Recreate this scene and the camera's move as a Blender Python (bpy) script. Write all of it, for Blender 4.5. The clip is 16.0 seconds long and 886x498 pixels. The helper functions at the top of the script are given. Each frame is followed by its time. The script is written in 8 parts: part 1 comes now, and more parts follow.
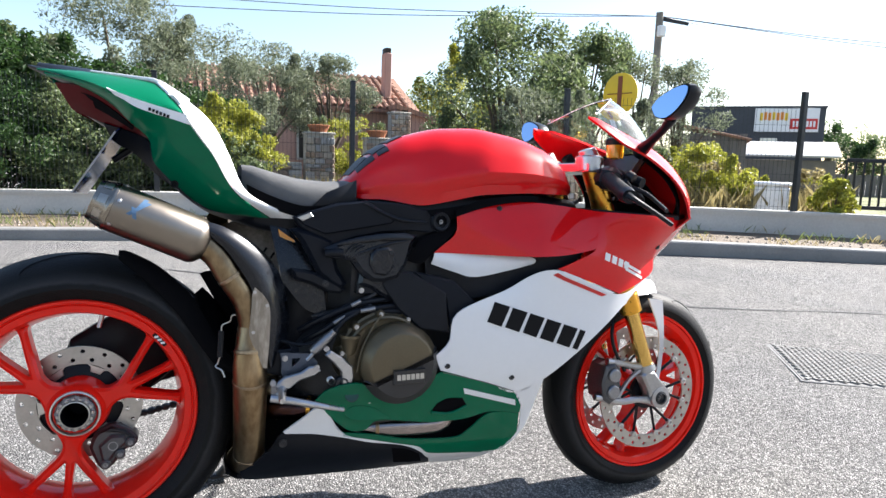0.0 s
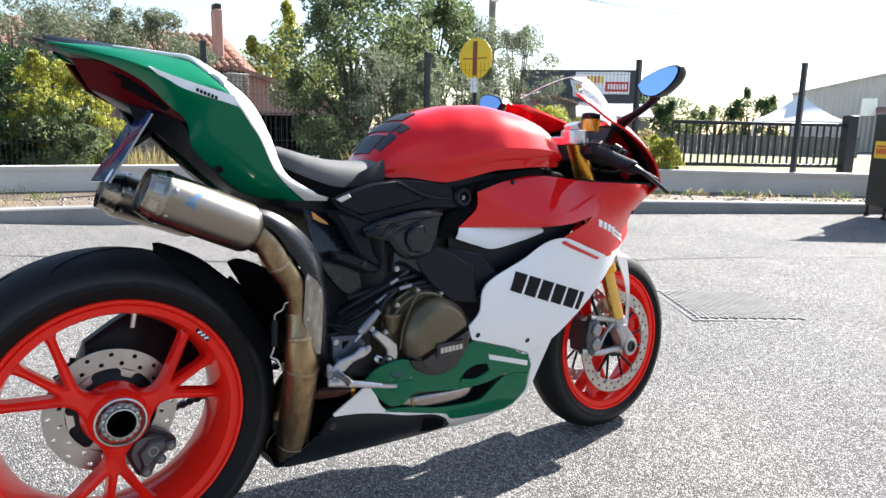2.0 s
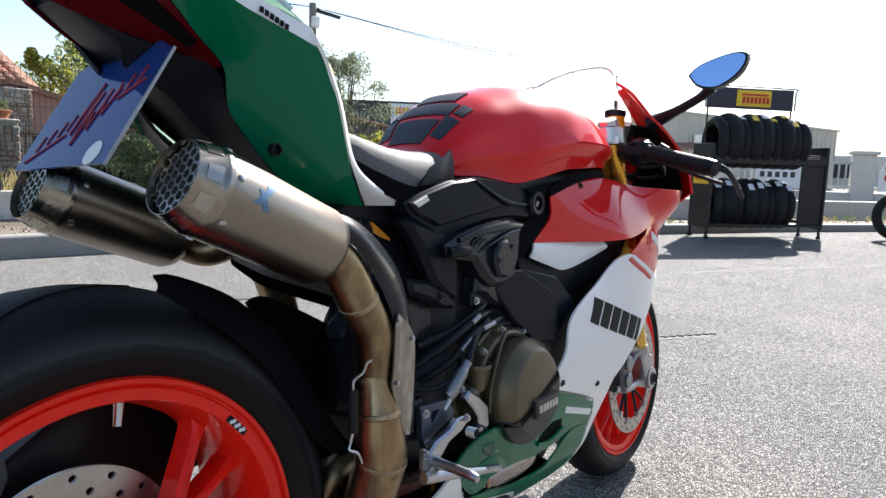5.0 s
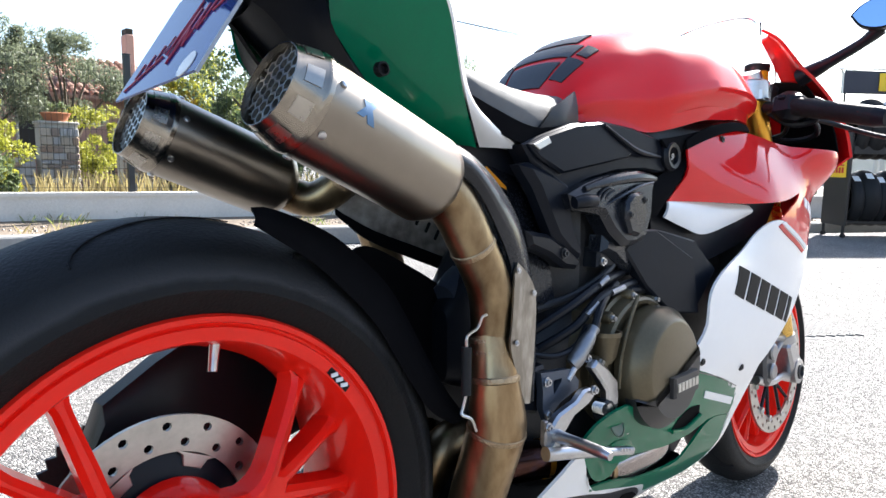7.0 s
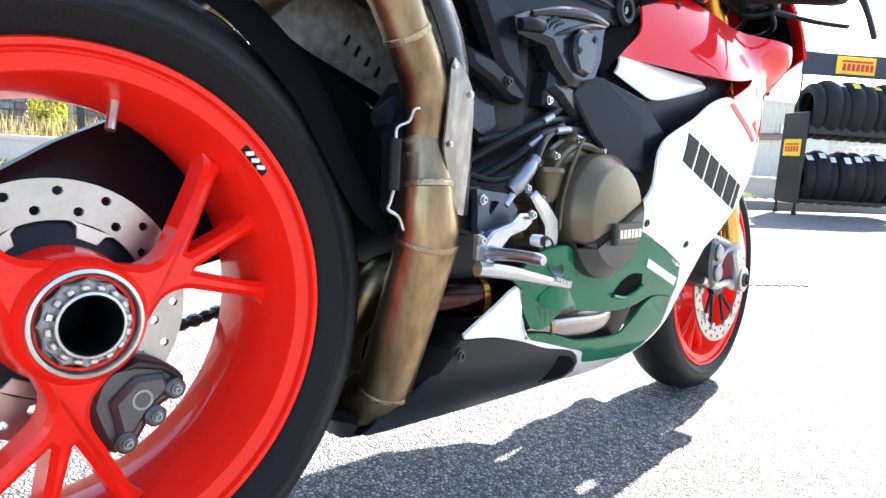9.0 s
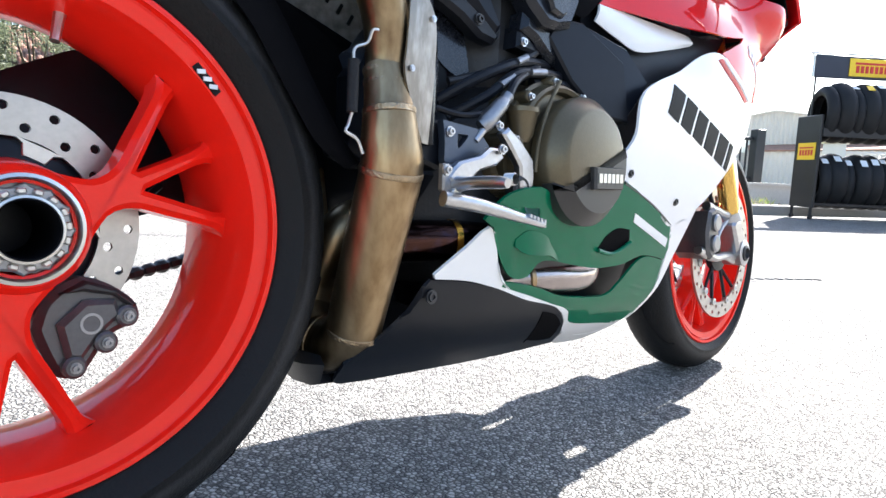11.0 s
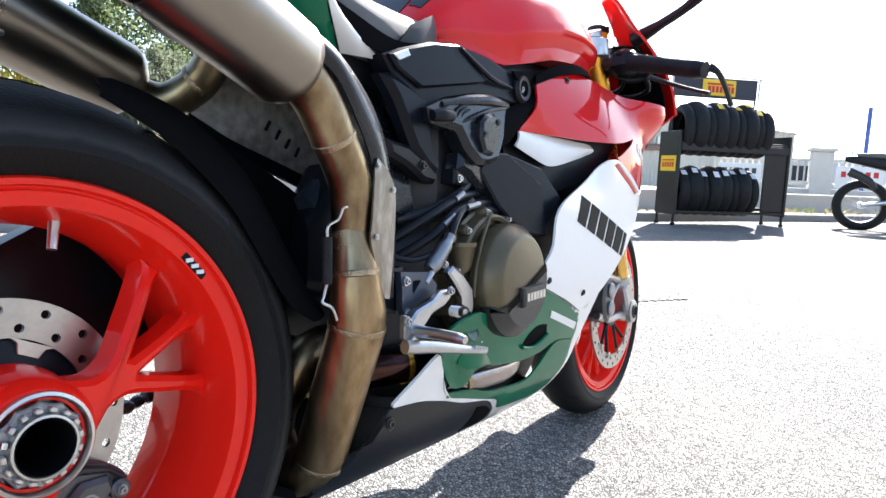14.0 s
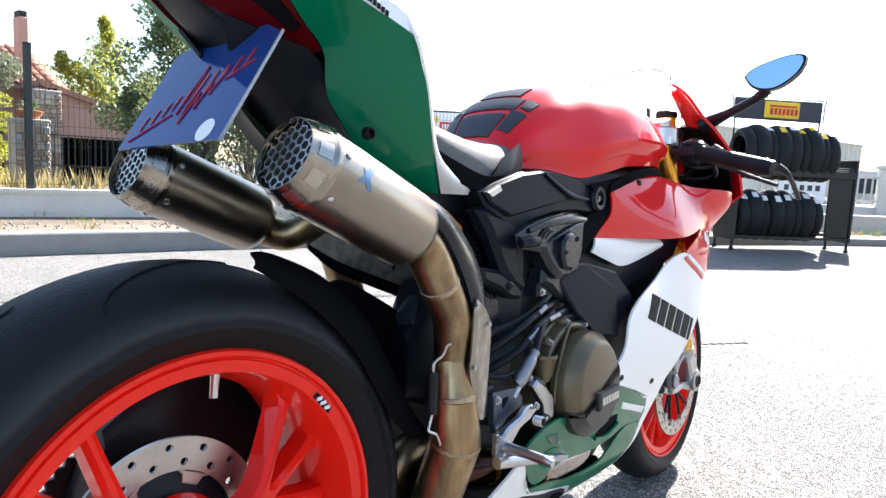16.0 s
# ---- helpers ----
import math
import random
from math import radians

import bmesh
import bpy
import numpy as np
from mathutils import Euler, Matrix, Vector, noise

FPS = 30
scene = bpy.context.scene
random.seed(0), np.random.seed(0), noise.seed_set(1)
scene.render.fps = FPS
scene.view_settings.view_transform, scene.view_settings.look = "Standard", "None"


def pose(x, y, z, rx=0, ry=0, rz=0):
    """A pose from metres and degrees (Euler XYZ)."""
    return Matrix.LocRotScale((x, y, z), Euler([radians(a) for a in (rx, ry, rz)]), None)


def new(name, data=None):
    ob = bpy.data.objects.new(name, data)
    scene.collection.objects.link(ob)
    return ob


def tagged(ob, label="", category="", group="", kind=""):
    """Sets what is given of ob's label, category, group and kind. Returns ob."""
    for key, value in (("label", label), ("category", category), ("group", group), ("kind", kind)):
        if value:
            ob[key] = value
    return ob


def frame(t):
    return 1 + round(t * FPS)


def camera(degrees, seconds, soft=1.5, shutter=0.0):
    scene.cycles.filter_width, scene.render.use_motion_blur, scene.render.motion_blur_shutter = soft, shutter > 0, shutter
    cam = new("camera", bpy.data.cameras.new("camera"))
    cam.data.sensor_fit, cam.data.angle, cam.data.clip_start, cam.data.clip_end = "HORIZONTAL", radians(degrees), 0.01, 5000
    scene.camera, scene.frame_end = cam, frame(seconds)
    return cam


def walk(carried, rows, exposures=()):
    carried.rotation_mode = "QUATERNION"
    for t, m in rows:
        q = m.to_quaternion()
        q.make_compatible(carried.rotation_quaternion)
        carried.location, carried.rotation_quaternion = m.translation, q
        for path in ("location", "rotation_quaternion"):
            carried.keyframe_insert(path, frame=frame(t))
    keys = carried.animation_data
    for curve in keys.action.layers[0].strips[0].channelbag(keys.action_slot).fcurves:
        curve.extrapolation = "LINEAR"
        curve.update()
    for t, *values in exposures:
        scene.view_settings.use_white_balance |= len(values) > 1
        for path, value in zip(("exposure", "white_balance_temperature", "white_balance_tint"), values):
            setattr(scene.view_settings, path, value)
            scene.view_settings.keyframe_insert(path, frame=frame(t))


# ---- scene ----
cam = camera(68.0, 16.0)
METRES, TILT, LEAN, TURN = 2.22, -7.7, -1.8, -21.2
START = (0.234, -1.492, 0.867)
ROWS = [
    (0.0, 0.0, 0.0, 0.0, 0.0, 0.0, 0.0),
    (0.5, -0.0512, -0.0154, 0.011, -3.81, 0.75, 0.58),
    (1.0, -0.0999, -0.0322, 0.0195, -10.83, -1.38, 1.27),
    (1.5, -0.1462, -0.0283, 0.0223, -12.45, -2.77, 1.1),
    (2.0, -0.1973, 0.003, 0.0175, -14.38, -3.55, 2.5),
    (2.5, -0.2401, 0.037, 0.0143, -18.16, -1.85, 3.09),
    (3.0, -0.2841, 0.0663, 0.0139, -24.13, -2.17, 2.42),
    (5.5, -0.34, 0.2887, 0.0075, -30.96, -1.72, 3.72),
    (6.0, -0.3304, 0.3048, 0.0011, -24.48, -0.59, 4.5),
    (6.5, -0.3294, 0.3085, -0.0033, -23.04, -0.78, -0.29),
    (7.0, -0.3307, 0.3018, -0.0215, -21.76, -0.74, 3.65),
    (7.5, -0.3251, 0.2996, -0.0412, -22.53, -2.12, 1.4),
    (8.0, -0.3174, 0.3044, -0.0663, -22.63, -3.08, 1.67),
    (8.5, -0.3138, 0.308, -0.0893, -24.14, -1.64, 2.54),
    (9.0, -0.3128, 0.3143, -0.1131, -24.96, -2.51, 1.41),
    (9.5, -0.3116, 0.3159, -0.1286, -24.82, -1.96, 2.19),
    (12.0, -0.2764, 0.3108, -0.1638, -23.21, -0.59, 1.85),
    (12.5, -0.2911, 0.3114, -0.1339, -29.69, -0.71, 4.07),
    (13.0, -0.3113, 0.308, -0.1023, -31.88, -1.58, 4.58),
    (13.5, -0.3234, 0.3054, -0.0839, -33.08, -1.4, 4.27),
    (14.0, -0.3375, 0.2939, -0.0741, -33.77, -1.8, 3.37),
    (14.5, -0.3588, 0.2806, -0.0659, -33.4, -2.48, 3.67),
    (15.0, -0.3725, 0.2717, -0.0501, -31.84, -3.21, 3.59),
    (15.5, -0.3741, 0.2689, -0.0229, -31.06, -1.12, 4.62),
    (16.0, -0.379, 0.27, 0.0018, -29.46, -0.99, 2.54),
]
walk(cam, [(t, pose(*START, TILT, LEAN, TURN) @ pose(METRES * x, METRES * y, METRES * z, 90 + pitch, roll, yaw)) for t, x, y, z, yaw, pitch, roll in ROWS],
     exposures=[(0.0, 1.70), (1.0, 1.72), (2.0, 1.80), (2.6, 1.88), (3.2, 1.84), (5.5, 1.40), (6.5, 1.84), (7.5, 2.56), (8.5, 2.98), (9.7, 2.98), (12.0, 2.36), (13.0, 2.36), (14.5, 2.35), (15.3, 2.42), (16.0, 2.32)])

# ---- daylight ----
SUN_AZ, SUN_EL = 8.0, 37.0
world = bpy.data.worlds.new("sky")
scene.world = world
world.use_nodes = True
wn = world.node_tree.nodes
sky = wn.new("ShaderNodeTexSky")
sky.sky_type, sky.sun_disc = "NISHITA", False
sky.sun_elevation, sky.sun_rotation = radians(SUN_EL), radians(90 - SUN_AZ)
sky.air_density, sky.dust_density = 1.0, 0.9
wn["Background"].inputs[1].default_value = 0.082
world.node_tree.links.new(sky.outputs[0], wn["Background"].inputs[0])
sun_data = bpy.data.lights.new("sun", "SUN")
sun_data.energy, sun_data.angle, sun_data.color = 5.0, radians(0.6), (1.0, 0.965, 0.93)
sun = new("sun", sun_data)
sun.matrix_world = pose(0, 0, 12, 90 - SUN_EL, 0, SUN_AZ + 90)


# ---- materials ----
def material(name, colour, rough=0.5, metal=0.0, vary=0.12, scale=6.0, fine=80.0, bump=0.0, bump_scale=120.0, coat=0.0, per_object=0.0, stretch=(1, 1, 1), second=None, second_at=(0.45, 0.65), spec=0.5):
    m = bpy.data.materials.new(name)
    m.use_nodes = True
    n, l = m.node_tree.nodes, m.node_tree.links
    p = n["Principled BSDF"]
    p.inputs["Metallic"].default_value = metal
    p.inputs["Specular IOR Level"].default_value = spec
    p.inputs["Coat Weight"].default_value = coat
    p.inputs["Coat Roughness"].default_value = 0.04
    co = n.new("ShaderNodeTexCoord")
    mp = n.new("ShaderNodeMapping")
    mp.inputs["Scale"].default_value = stretch
    l.new(co.outputs["Object"], mp.inputs[0])
    big, small = n.new("ShaderNodeTexNoise"), n.new("ShaderNodeTexNoise")
    big.inputs["Scale"].default_value, small.inputs["Scale"].default_value = scale, fine
    big.inputs["Detail"].default_value = small.inputs["Detail"].default_value = 4
    l.new(mp.outputs[0], big.inputs[0])
    l.new(mp.outputs[0], small.inputs[0])
    mix = n.new("ShaderNodeMix")
    mix.data_type = "FLOAT"
    mix.inputs[0].default_value = 0.4
    l.new(big.outputs[0], mix.inputs[2])
    l.new(small.outputs[0], mix.inputs[3])
    value = mix.outputs[0]
    if per_object:
        info = n.new("ShaderNodeObjectInfo")
        add = n.new("ShaderNodeMath")
        add.operation = "MULTIPLY_ADD"
        add.inputs[1].default_value = per_object
        l.new(info.outputs["Random"], add.inputs[0])
        l.new(value, add.inputs[2])
        value = add.outputs[0]
    ramp = n.new("ShaderNodeValToRGB")
    lo, hi = [c * (1 - vary) for c in colour], [min(1, c * (1 + vary)) for c in (second or colour)]
    ramp.color_ramp.elements[0].position, ramp.color_ramp.elements[1].position = second_at if second else (0.3, 0.7 + per_object)
    ramp.color_ramp.elements[0].color, ramp.color_ramp.elements[1].color = (*lo, 1), (*hi, 1)
    l.new(value, ramp.inputs[0])
    l.new(ramp.outputs[0], p.inputs["Base Color"])
    rr = n.new("ShaderNodeMapRange")
    rr.inputs["To Min"].default_value, rr.inputs["To Max"].default_value = max(0.02, rough * 0.8), min(1, rough * 1.2)
    l.new(mix.outputs[0], rr.inputs[0])
    l.new(rr.outputs[0], p.inputs["Roughness"])
    if bump:
        rel = n.new("ShaderNodeTexNoise")
        rel.inputs["Scale"].default_value = bump_scale
        rel.inputs["Detail"].default_value = 3
        l.new(mp.outputs[0], rel.inputs[0])
        b = n.new("ShaderNodeBump")
        b.inputs["Strength"].default_value, b.inputs["Distance"].default_value = bump, 0.02
        l.new(rel.outputs[0], b.inputs["Height"])
        l.new(b.outputs[0], p.inputs["Normal"])
    return m


RED = material("red_paint", (0.66, 0.006, 0.009), 0.42, 0, 0.04, coat=0.75, fine=300, spec=0.03)
WHEELRED = material("red_wheel_enamel", (0.86, 0.018, 0.009), 0.34, 0, 0.04, coat=0.5, fine=300, spec=0.05)
GREEN = material("green_paint", (0.0, 0.125, 0.058), 0.36, 0, 0.06, coat=0.42, fine=300, spec=0.03)
SHADEGREEN = material("green_recess_shade", (0.0, 0.045, 0.02), 0.3, 0, 0.1, coat=0.3)
WHITE = material("white_paint", (0.80, 0.80, 0.80), 0.3, 0, 0.02, coat=0.6)
PLASTIC = material("black_plastic", (0.0075, 0.009, 0.013), 0.36, 0, 0.25, bump=0.05, bump_scale=600, spec=0.21)
MATTBLACK = material("matt_black_trim", (0.005, 0.005, 0.006), 0.7, 0, 0.2, spec=0.1, bump=0.05, bump_scale=500)
PAD = material("grip_pad_rubber", (0.020, 0.023, 0.03), 0.5, 0, 0.3, fine=300, bump=0.1, bump_scale=500)
MATTBLACK.node_tree.nodes["Principled BSDF"].inputs["IOR"].default_value = 1.2
SATIN = material("satin_black_cover", (0.007, 0.009, 0.014), 0.31, 0, 0.25, fine=300, spec=0.36)
SATIN.node_tree.nodes["Principled BSDF"].inputs["IOR"].default_value = 1.3
CARBON = material("satin_carbon", (0.0075, 0.009, 0.013), 0.27, 0, 0.3, fine=400, coat=0.30, spec=0.26)
RUBBER = material("tyre_rubber", (0.013, 0.013, 0.014), 0.6, 0, 0.35, scale=9, fine=160, bump=0.12, bump_scale=300, spec=0.2)
TITAN = material("brushed_titanium", (0.255, 0.225, 0.19), 0.31, 1, 0.06, scale=4, fine=60)
CAPMETAL = material("milled_titanium", (0.31, 0.275, 0.23), 0.22, 1, 0.15, scale=5, fine=120)
POCKET = material("bright_milled_recess", (0.42, 0.39, 0.345), 0.28, 1, 0.10, fine=150)
TINT = material("heat_tinted_titanium", (0.22, 0.130, 0.062), 0.36, 1, 0.30, scale=13, fine=60, second=(0.43, 0.325, 0.195), second_at=(0.34, 0.68), stretch=(1, 1, 0.35))
NECKPIPE = material("browned_titanium", (0.150, 0.086, 0.046), 0.36, 1, 0.30, scale=14, fine=50, second=(0.37, 0.29, 0.175), second_at=(0.34, 0.68), stretch=(1, 1, 0.5))
HEELSTEEL = material("stained_plate_steel", (0.33, 0.30, 0.26), 0.40, 1, 0.2, scale=10, fine=120, second=(0.47, 0.44, 0.40), stretch=(1, 1, 0.3))
WELD = material("pale_weld_bead", (0.37, 0.28, 0.18), 0.36, 1, 0.3, scale=60, fine=200, bump=0.25, bump_scale=350)
BURNT = material("burnt_blue_pipe", (0.075, 0.035, 0.028), 0.22, 1, 0.3, scale=7, fine=60, second=(0.06, 0.055, 0.10), second_at=(0.45, 0.7))
BLUEGREY = material("blue_grey_anodising", (0.075, 0.092, 0.125), 0.35, 0.6, 0.15, fine=200)
ALU = material("cast_aluminium", (0.52, 0.52, 0.53), 0.30, 1, 0.12, fine=200, bump=0.04)
STEEL = material("plate_steel", (0.58, 0.57, 0.54), 0.35, 1, 0.1, fine=150)
DISCSTEEL = material("brake_disc_steel", (0.46, 0.445, 0.42), 0.36, 1, 0.15, scale=12, fine=150)
DARKMETAL = material("dark_metal", (0.03, 0.03, 0.032), 0.45, 0.3, 0.3, bump=0.08, bump_scale=250)
GOLD = material("gold_anodising", (0.78, 0.40, 0.06), 0.28, 1, 0.08)
BRONZE = material("bronze_casting", (0.125, 0.100, 0.060), 0.36, 0.5, 0.15, fine=260, bump=0.05, bump_scale=500)
INSERT = material("dark_bronze_insert", (0.034, 0.032, 0.031), 0.38, 0.2, 0.2, fine=260)
SHIELD = material("heat_stained_shield", (0.20, 0.175, 0.15), 0.55, 0.35, 0.3, scale=8, fine=60, bump=0.15, bump_scale=40, second=(0.30, 0.28, 0.25))
CASTGREY = material("grey_casting", (0.30, 0.30, 0.31), 0.38, 0.9, 0.2, fine=150, bump=0.06)
HEADER = material("header_pipe_steel", (0.33, 0.29, 0.28), 0.22, 1, 0.2, scale=9, fine=60)
CALIPER = material("grey_caliper", (0.10, 0.10, 0.105), 0.34, 0.5, 0.2, fine=200, bump=0.05)
FORKALLOY = material("machined_fork_alloy", (0.40, 0.40, 0.41), 0.32, 0.95, 0.18, fine=160, bump=0.04)
LEATHER = material("seat_cover", (0.10, 0.10, 0.10), 0.7, 0, 0.2, bump=0.15, bump_scale=700)
INK = material("black_lettering", (0.008, 0.008, 0.009), 0.55, 0, 0.1, spec=0.12)
WHITEINK = material("white_lettering", (0.8, 0.8, 0.8), 0.5, 0, 0.03)
YELLOW = material("yellow_panel", (0.80, 0.52, 0.02), 0.5, 0, 0.08)
REDINK = material("red_lettering", (0.55, 0.02, 0.015), 0.5)
# blue of the reflected sky is partly put into the glass colour
MIRROR = material("mirror_glass", (0.42, 0.62, 0.95), 0.03, 1, 0.01)
NAVY = material("blue_plate", (0.012, 0.042, 0.18), 0.08, 0, 0.1, spec=0.22)
AMBER = material("amber_lens", (0.8, 0.3, 0.02), 0.2, 0, 0.1, coat=1.0)
TAILRED = material("tail_lamp_lens", (0.075, 0.001, 0.003), 0.3, 0, 0.2, coat=0.06, spec=0.08)



def worn_tyre(name, edge):
    """Rubber with a brownish sidewall, a scuffed dusty ring at the tread's edge and a dark tread."""
    m = material(name, (0.010, 0.010, 0.011), 0.52, 0, 0.35, scale=9, fine=160, bump=0.14, bump_scale=260, spec=0.13)
    n, l = m.node_tree.nodes, m.node_tree.links
    co, sep = n.new("ShaderNodeTexCoord"), n.new("ShaderNodeVectorMath")
    sep.operation = "MULTIPLY"
    sep.inputs[1].default_value = (1, 0, 1)
    l.new(co.outputs["Object"], sep.inputs[0])
    size = n.new("ShaderNodeVectorMath")
    size.operation = "LENGTH"
    l.new(sep.outputs[0], size.inputs[0])
    noise = n.new("ShaderNodeTexNoise")
    noise.inputs["Scale"].default_value, noise.inputs["Detail"].default_value = 34, 12
    l.new(co.outputs["Object"], noise.inputs[0])
    add = n.new("ShaderNodeMath")
    add.operation = "MULTIPLY_ADD"
    add.inputs[1].default_value = 0.009
    l.new(noise.outputs[0], add.inputs[0])
    l.new(size.outputs["Value"], add.inputs[2])
    mr = n.new("ShaderNodeMapRange")
    mr.inputs["From Min"].default_value, mr.inputs["From Max"].default_value = edge - 0.0195, edge + 0.0405
    l.new(add.outputs[0], mr.inputs[0])
    ramp = n.new("ShaderNodeValToRGB")
    e = ramp.color_ramp.elements
    e[0].position, e[0].color = 0.0, (0.011, 0.0105, 0.0105, 1)
    e[1].position, e[1].color = 1.0, (0.012, 0.0125, 0.0135, 1)
    for at_, c in ((0.27, 0.012), (0.36, 0.034), (0.48, 0.024), (0.70, 0.012)):
        q = e.new(at_)
        q.color = (c, c * 1.0, c * 1.03, 1)
    l.new(mr.outputs[0], ramp.inputs[0])
    l.new(ramp.outputs[0], n["Principled BSDF"].inputs["Base Color"])
    return m


def glass(name, tint, rough=0.02):
    m = bpy.data.materials.new(name)
    m.use_nodes = True
    p = m.node_tree.nodes["Principled BSDF"]
    p.inputs["Base Color"].default_value = (*tint, 1)
    p.inputs["Roughness"].default_value = rough
    p.inputs["Transmission Weight"].default_value = 1.0
    p.inputs["IOR"].default_value = 1.45
    return m


CLEAR = glass("clear_screen", (0.97, 0.98, 0.98))


# ---- building helpers ----
def mesh(name, verts, faces, smooth=True, angle=35):
    me = bpy.data.meshes.new(name)
    me.from_pydata([tuple(v) for v in verts], [], faces)
    bm = bmesh.new()
    bm.from_mesh(me)
    bmesh.ops.remove_doubles(bm, verts=bm.verts, dist=1e-6)
    bmesh.ops.recalc_face_normals(bm, faces=bm.faces)
    for f in bm.faces:
        f.smooth = smooth
    if smooth:
        for e in bm.edges:
            if len(e.link_faces) == 2 and e.calc_face_angle(0) > radians(angle):
                e.smooth = False
    bm.to_mesh(me)
    bm.free()
    return me


def part(name, data, mat, parent, label="", smooth=True):
    verts, faces = data
    me = mesh(name, verts, faces, smooth)
    me.materials.append(mat)
    ob = new(name, me)
    ob.parent = parent
    if label:
        ob["label"] = label
    return ob


def join(*pieces):
    verts, faces = [], []
    for v, f in pieces:
        k = len(verts)
        verts += list(v)
        faces += [tuple(i + k for i in q) for q in f]
    return verts, faces


def moved(data, m):
    return [m @ Vector(v) for v in data[0]], data[1]


def spline(points, n):
    """n points spread evenly along a smooth curve through the given ones."""
    p = [Vector(q) for q in points]
    if len(p) == 2:
        return [p[0].lerp(p[1], i / (n - 1)) for i in range(n)]
    fine = []
    for i in range(len(p) - 1):
        a, b = p[max(i - 1, 0)], p[min(i + 2, len(p) - 1)]
        for k in range(12):
            t = k / 12
            m0, m1 = (p[i + 1] - a) * 0.5, (b - p[i]) * 0.5
            h = (2 * t ** 3 - 3 * t ** 2 + 1, t ** 3 - 2 * t ** 2 + t, -2 * t ** 3 + 3 * t ** 2, t ** 3 - t ** 2)
            fine.append(p[i] * h[0] + m0 * h[1] + p[i + 1] * h[2] + m1 * h[3])
    fine.append(p[-1])
    d = [0.0]
    for a, b in zip(fine, fine[1:]):
        d.append(d[-1] + (b - a).length)
    out = []
    for i in range(n):
        s = d[-1] * i / (n - 1)
        j = min(max(int(np.searchsorted(d, s)) - 1, 0), len(fine) - 2)
        t = (s - d[j]) / max(d[j + 1] - d[j], 1e-9)
        out.append(fine[j].lerp(fine[j + 1], min(max(t, 0), 1)))
    return out


def table(x, pairs):
    return float(np.interp(x, [p[0] for p in pairs], [p[1] for p in pairs]))


def grid_shell(rows, thick, inward):
    """A sheet from rows of points, given thickness towards inward."""
    nu, nv = len(rows), len(rows[0])
    nrm = []
    for i in range(nu):
        for j in range(nv):
            a = rows[min(i + 1, nu - 1)][j] - rows[max(i - 1, 0)][j]
            b = rows[i][min(j + 1, nv - 1)] - rows[i][max(j - 1, 0)]
            c = a.cross(b)
            c = c.normalized() if c.length > 1e-12 else Vector((0, 0, 0))
            nrm.append(c)
    flat = [p for r in rows for p in r]
    mean = sum(nrm, Vector())
    sign = 1 if mean.dot(Vector(inward)) > 0 else -1
    back = [p + q * thick * sign for p, q in zip(flat, nrm)]
    k = nu * nv
    faces = []
    for i in range(nu - 1):
        for j in range(nv - 1):
            a, b, c, d = i * nv + j, i * nv + j + 1, (i + 1) * nv + j + 1, (i + 1) * nv + j
            faces += [(a, b, c, d), (k + d, k + c, k + b, k + a)]
    for i in range(nu - 1):
        for j in (0, nv - 1):
            a, d = i * nv + j, (i + 1) * nv + j
            faces.append((a, d, k + d, k + a))
    for j in range(nv - 1):
        for i in (0, nu - 1):
            a, b = i * nv + j, i * nv + j + 1
            faces.append((a, b, k + b, k + a))
    return flat + back, faces


def skin(a, b, depth=None, side=-1, n=28, rows=8, thick=0.004, out=0.0, bulge=0.0):
    """A curved panel between two edges. Edges are (x, z) with a depth function, or (x, y, z) for one side, mirrored where side is +1."""
    if len(a[0]) == 2:
        ca = spline([(p[0], 0, p[1]) for p in a], n)
        cb = spline([(p[0], 0, p[1]) for p in b], n)
        grid = [[ca[i].lerp(cb[i], j / (rows - 1)) for j in range(rows)] for i in range(n)]
        grid = [[Vector((p.x, side * (depth(p.x, p.z) + out), p.z)) for p in r] for r in grid]
    else:
        flip = -1 if side > 0 else 1
        ca = spline([(p[0], p[1] * flip, p[2]) for p in a], n)
        cb = spline([(p[0], p[1] * flip, p[2]) for p in b], n)
        grid = []
        for i in range(n):
            r = []
            for j in range(rows):
                v = j / (rows - 1)
                q = ca[i].lerp(cb[i], v)
                q.y += side * (bulge * 4 * v * (1 - v) + out)
                r.append(q)
            grid.append(r)
    return grid_shell(grid, thick, (0, -side, -0.15))


def loft(rings, caps=True):
    n = len(rings[0])
    verts = [Vector(p) for r in rings for p in r]
    faces = []
    for i in range(len(rings) - 1):
        for j in range(n):
            k = (j + 1) % n
            faces.append((i * n + j, i * n + k, (i + 1) * n + k, (i + 1) * n + j))
    if caps:
        faces += [tuple(range(n)), tuple(range((len(rings) - 1) * n, len(rings) * n))]
    return verts, faces


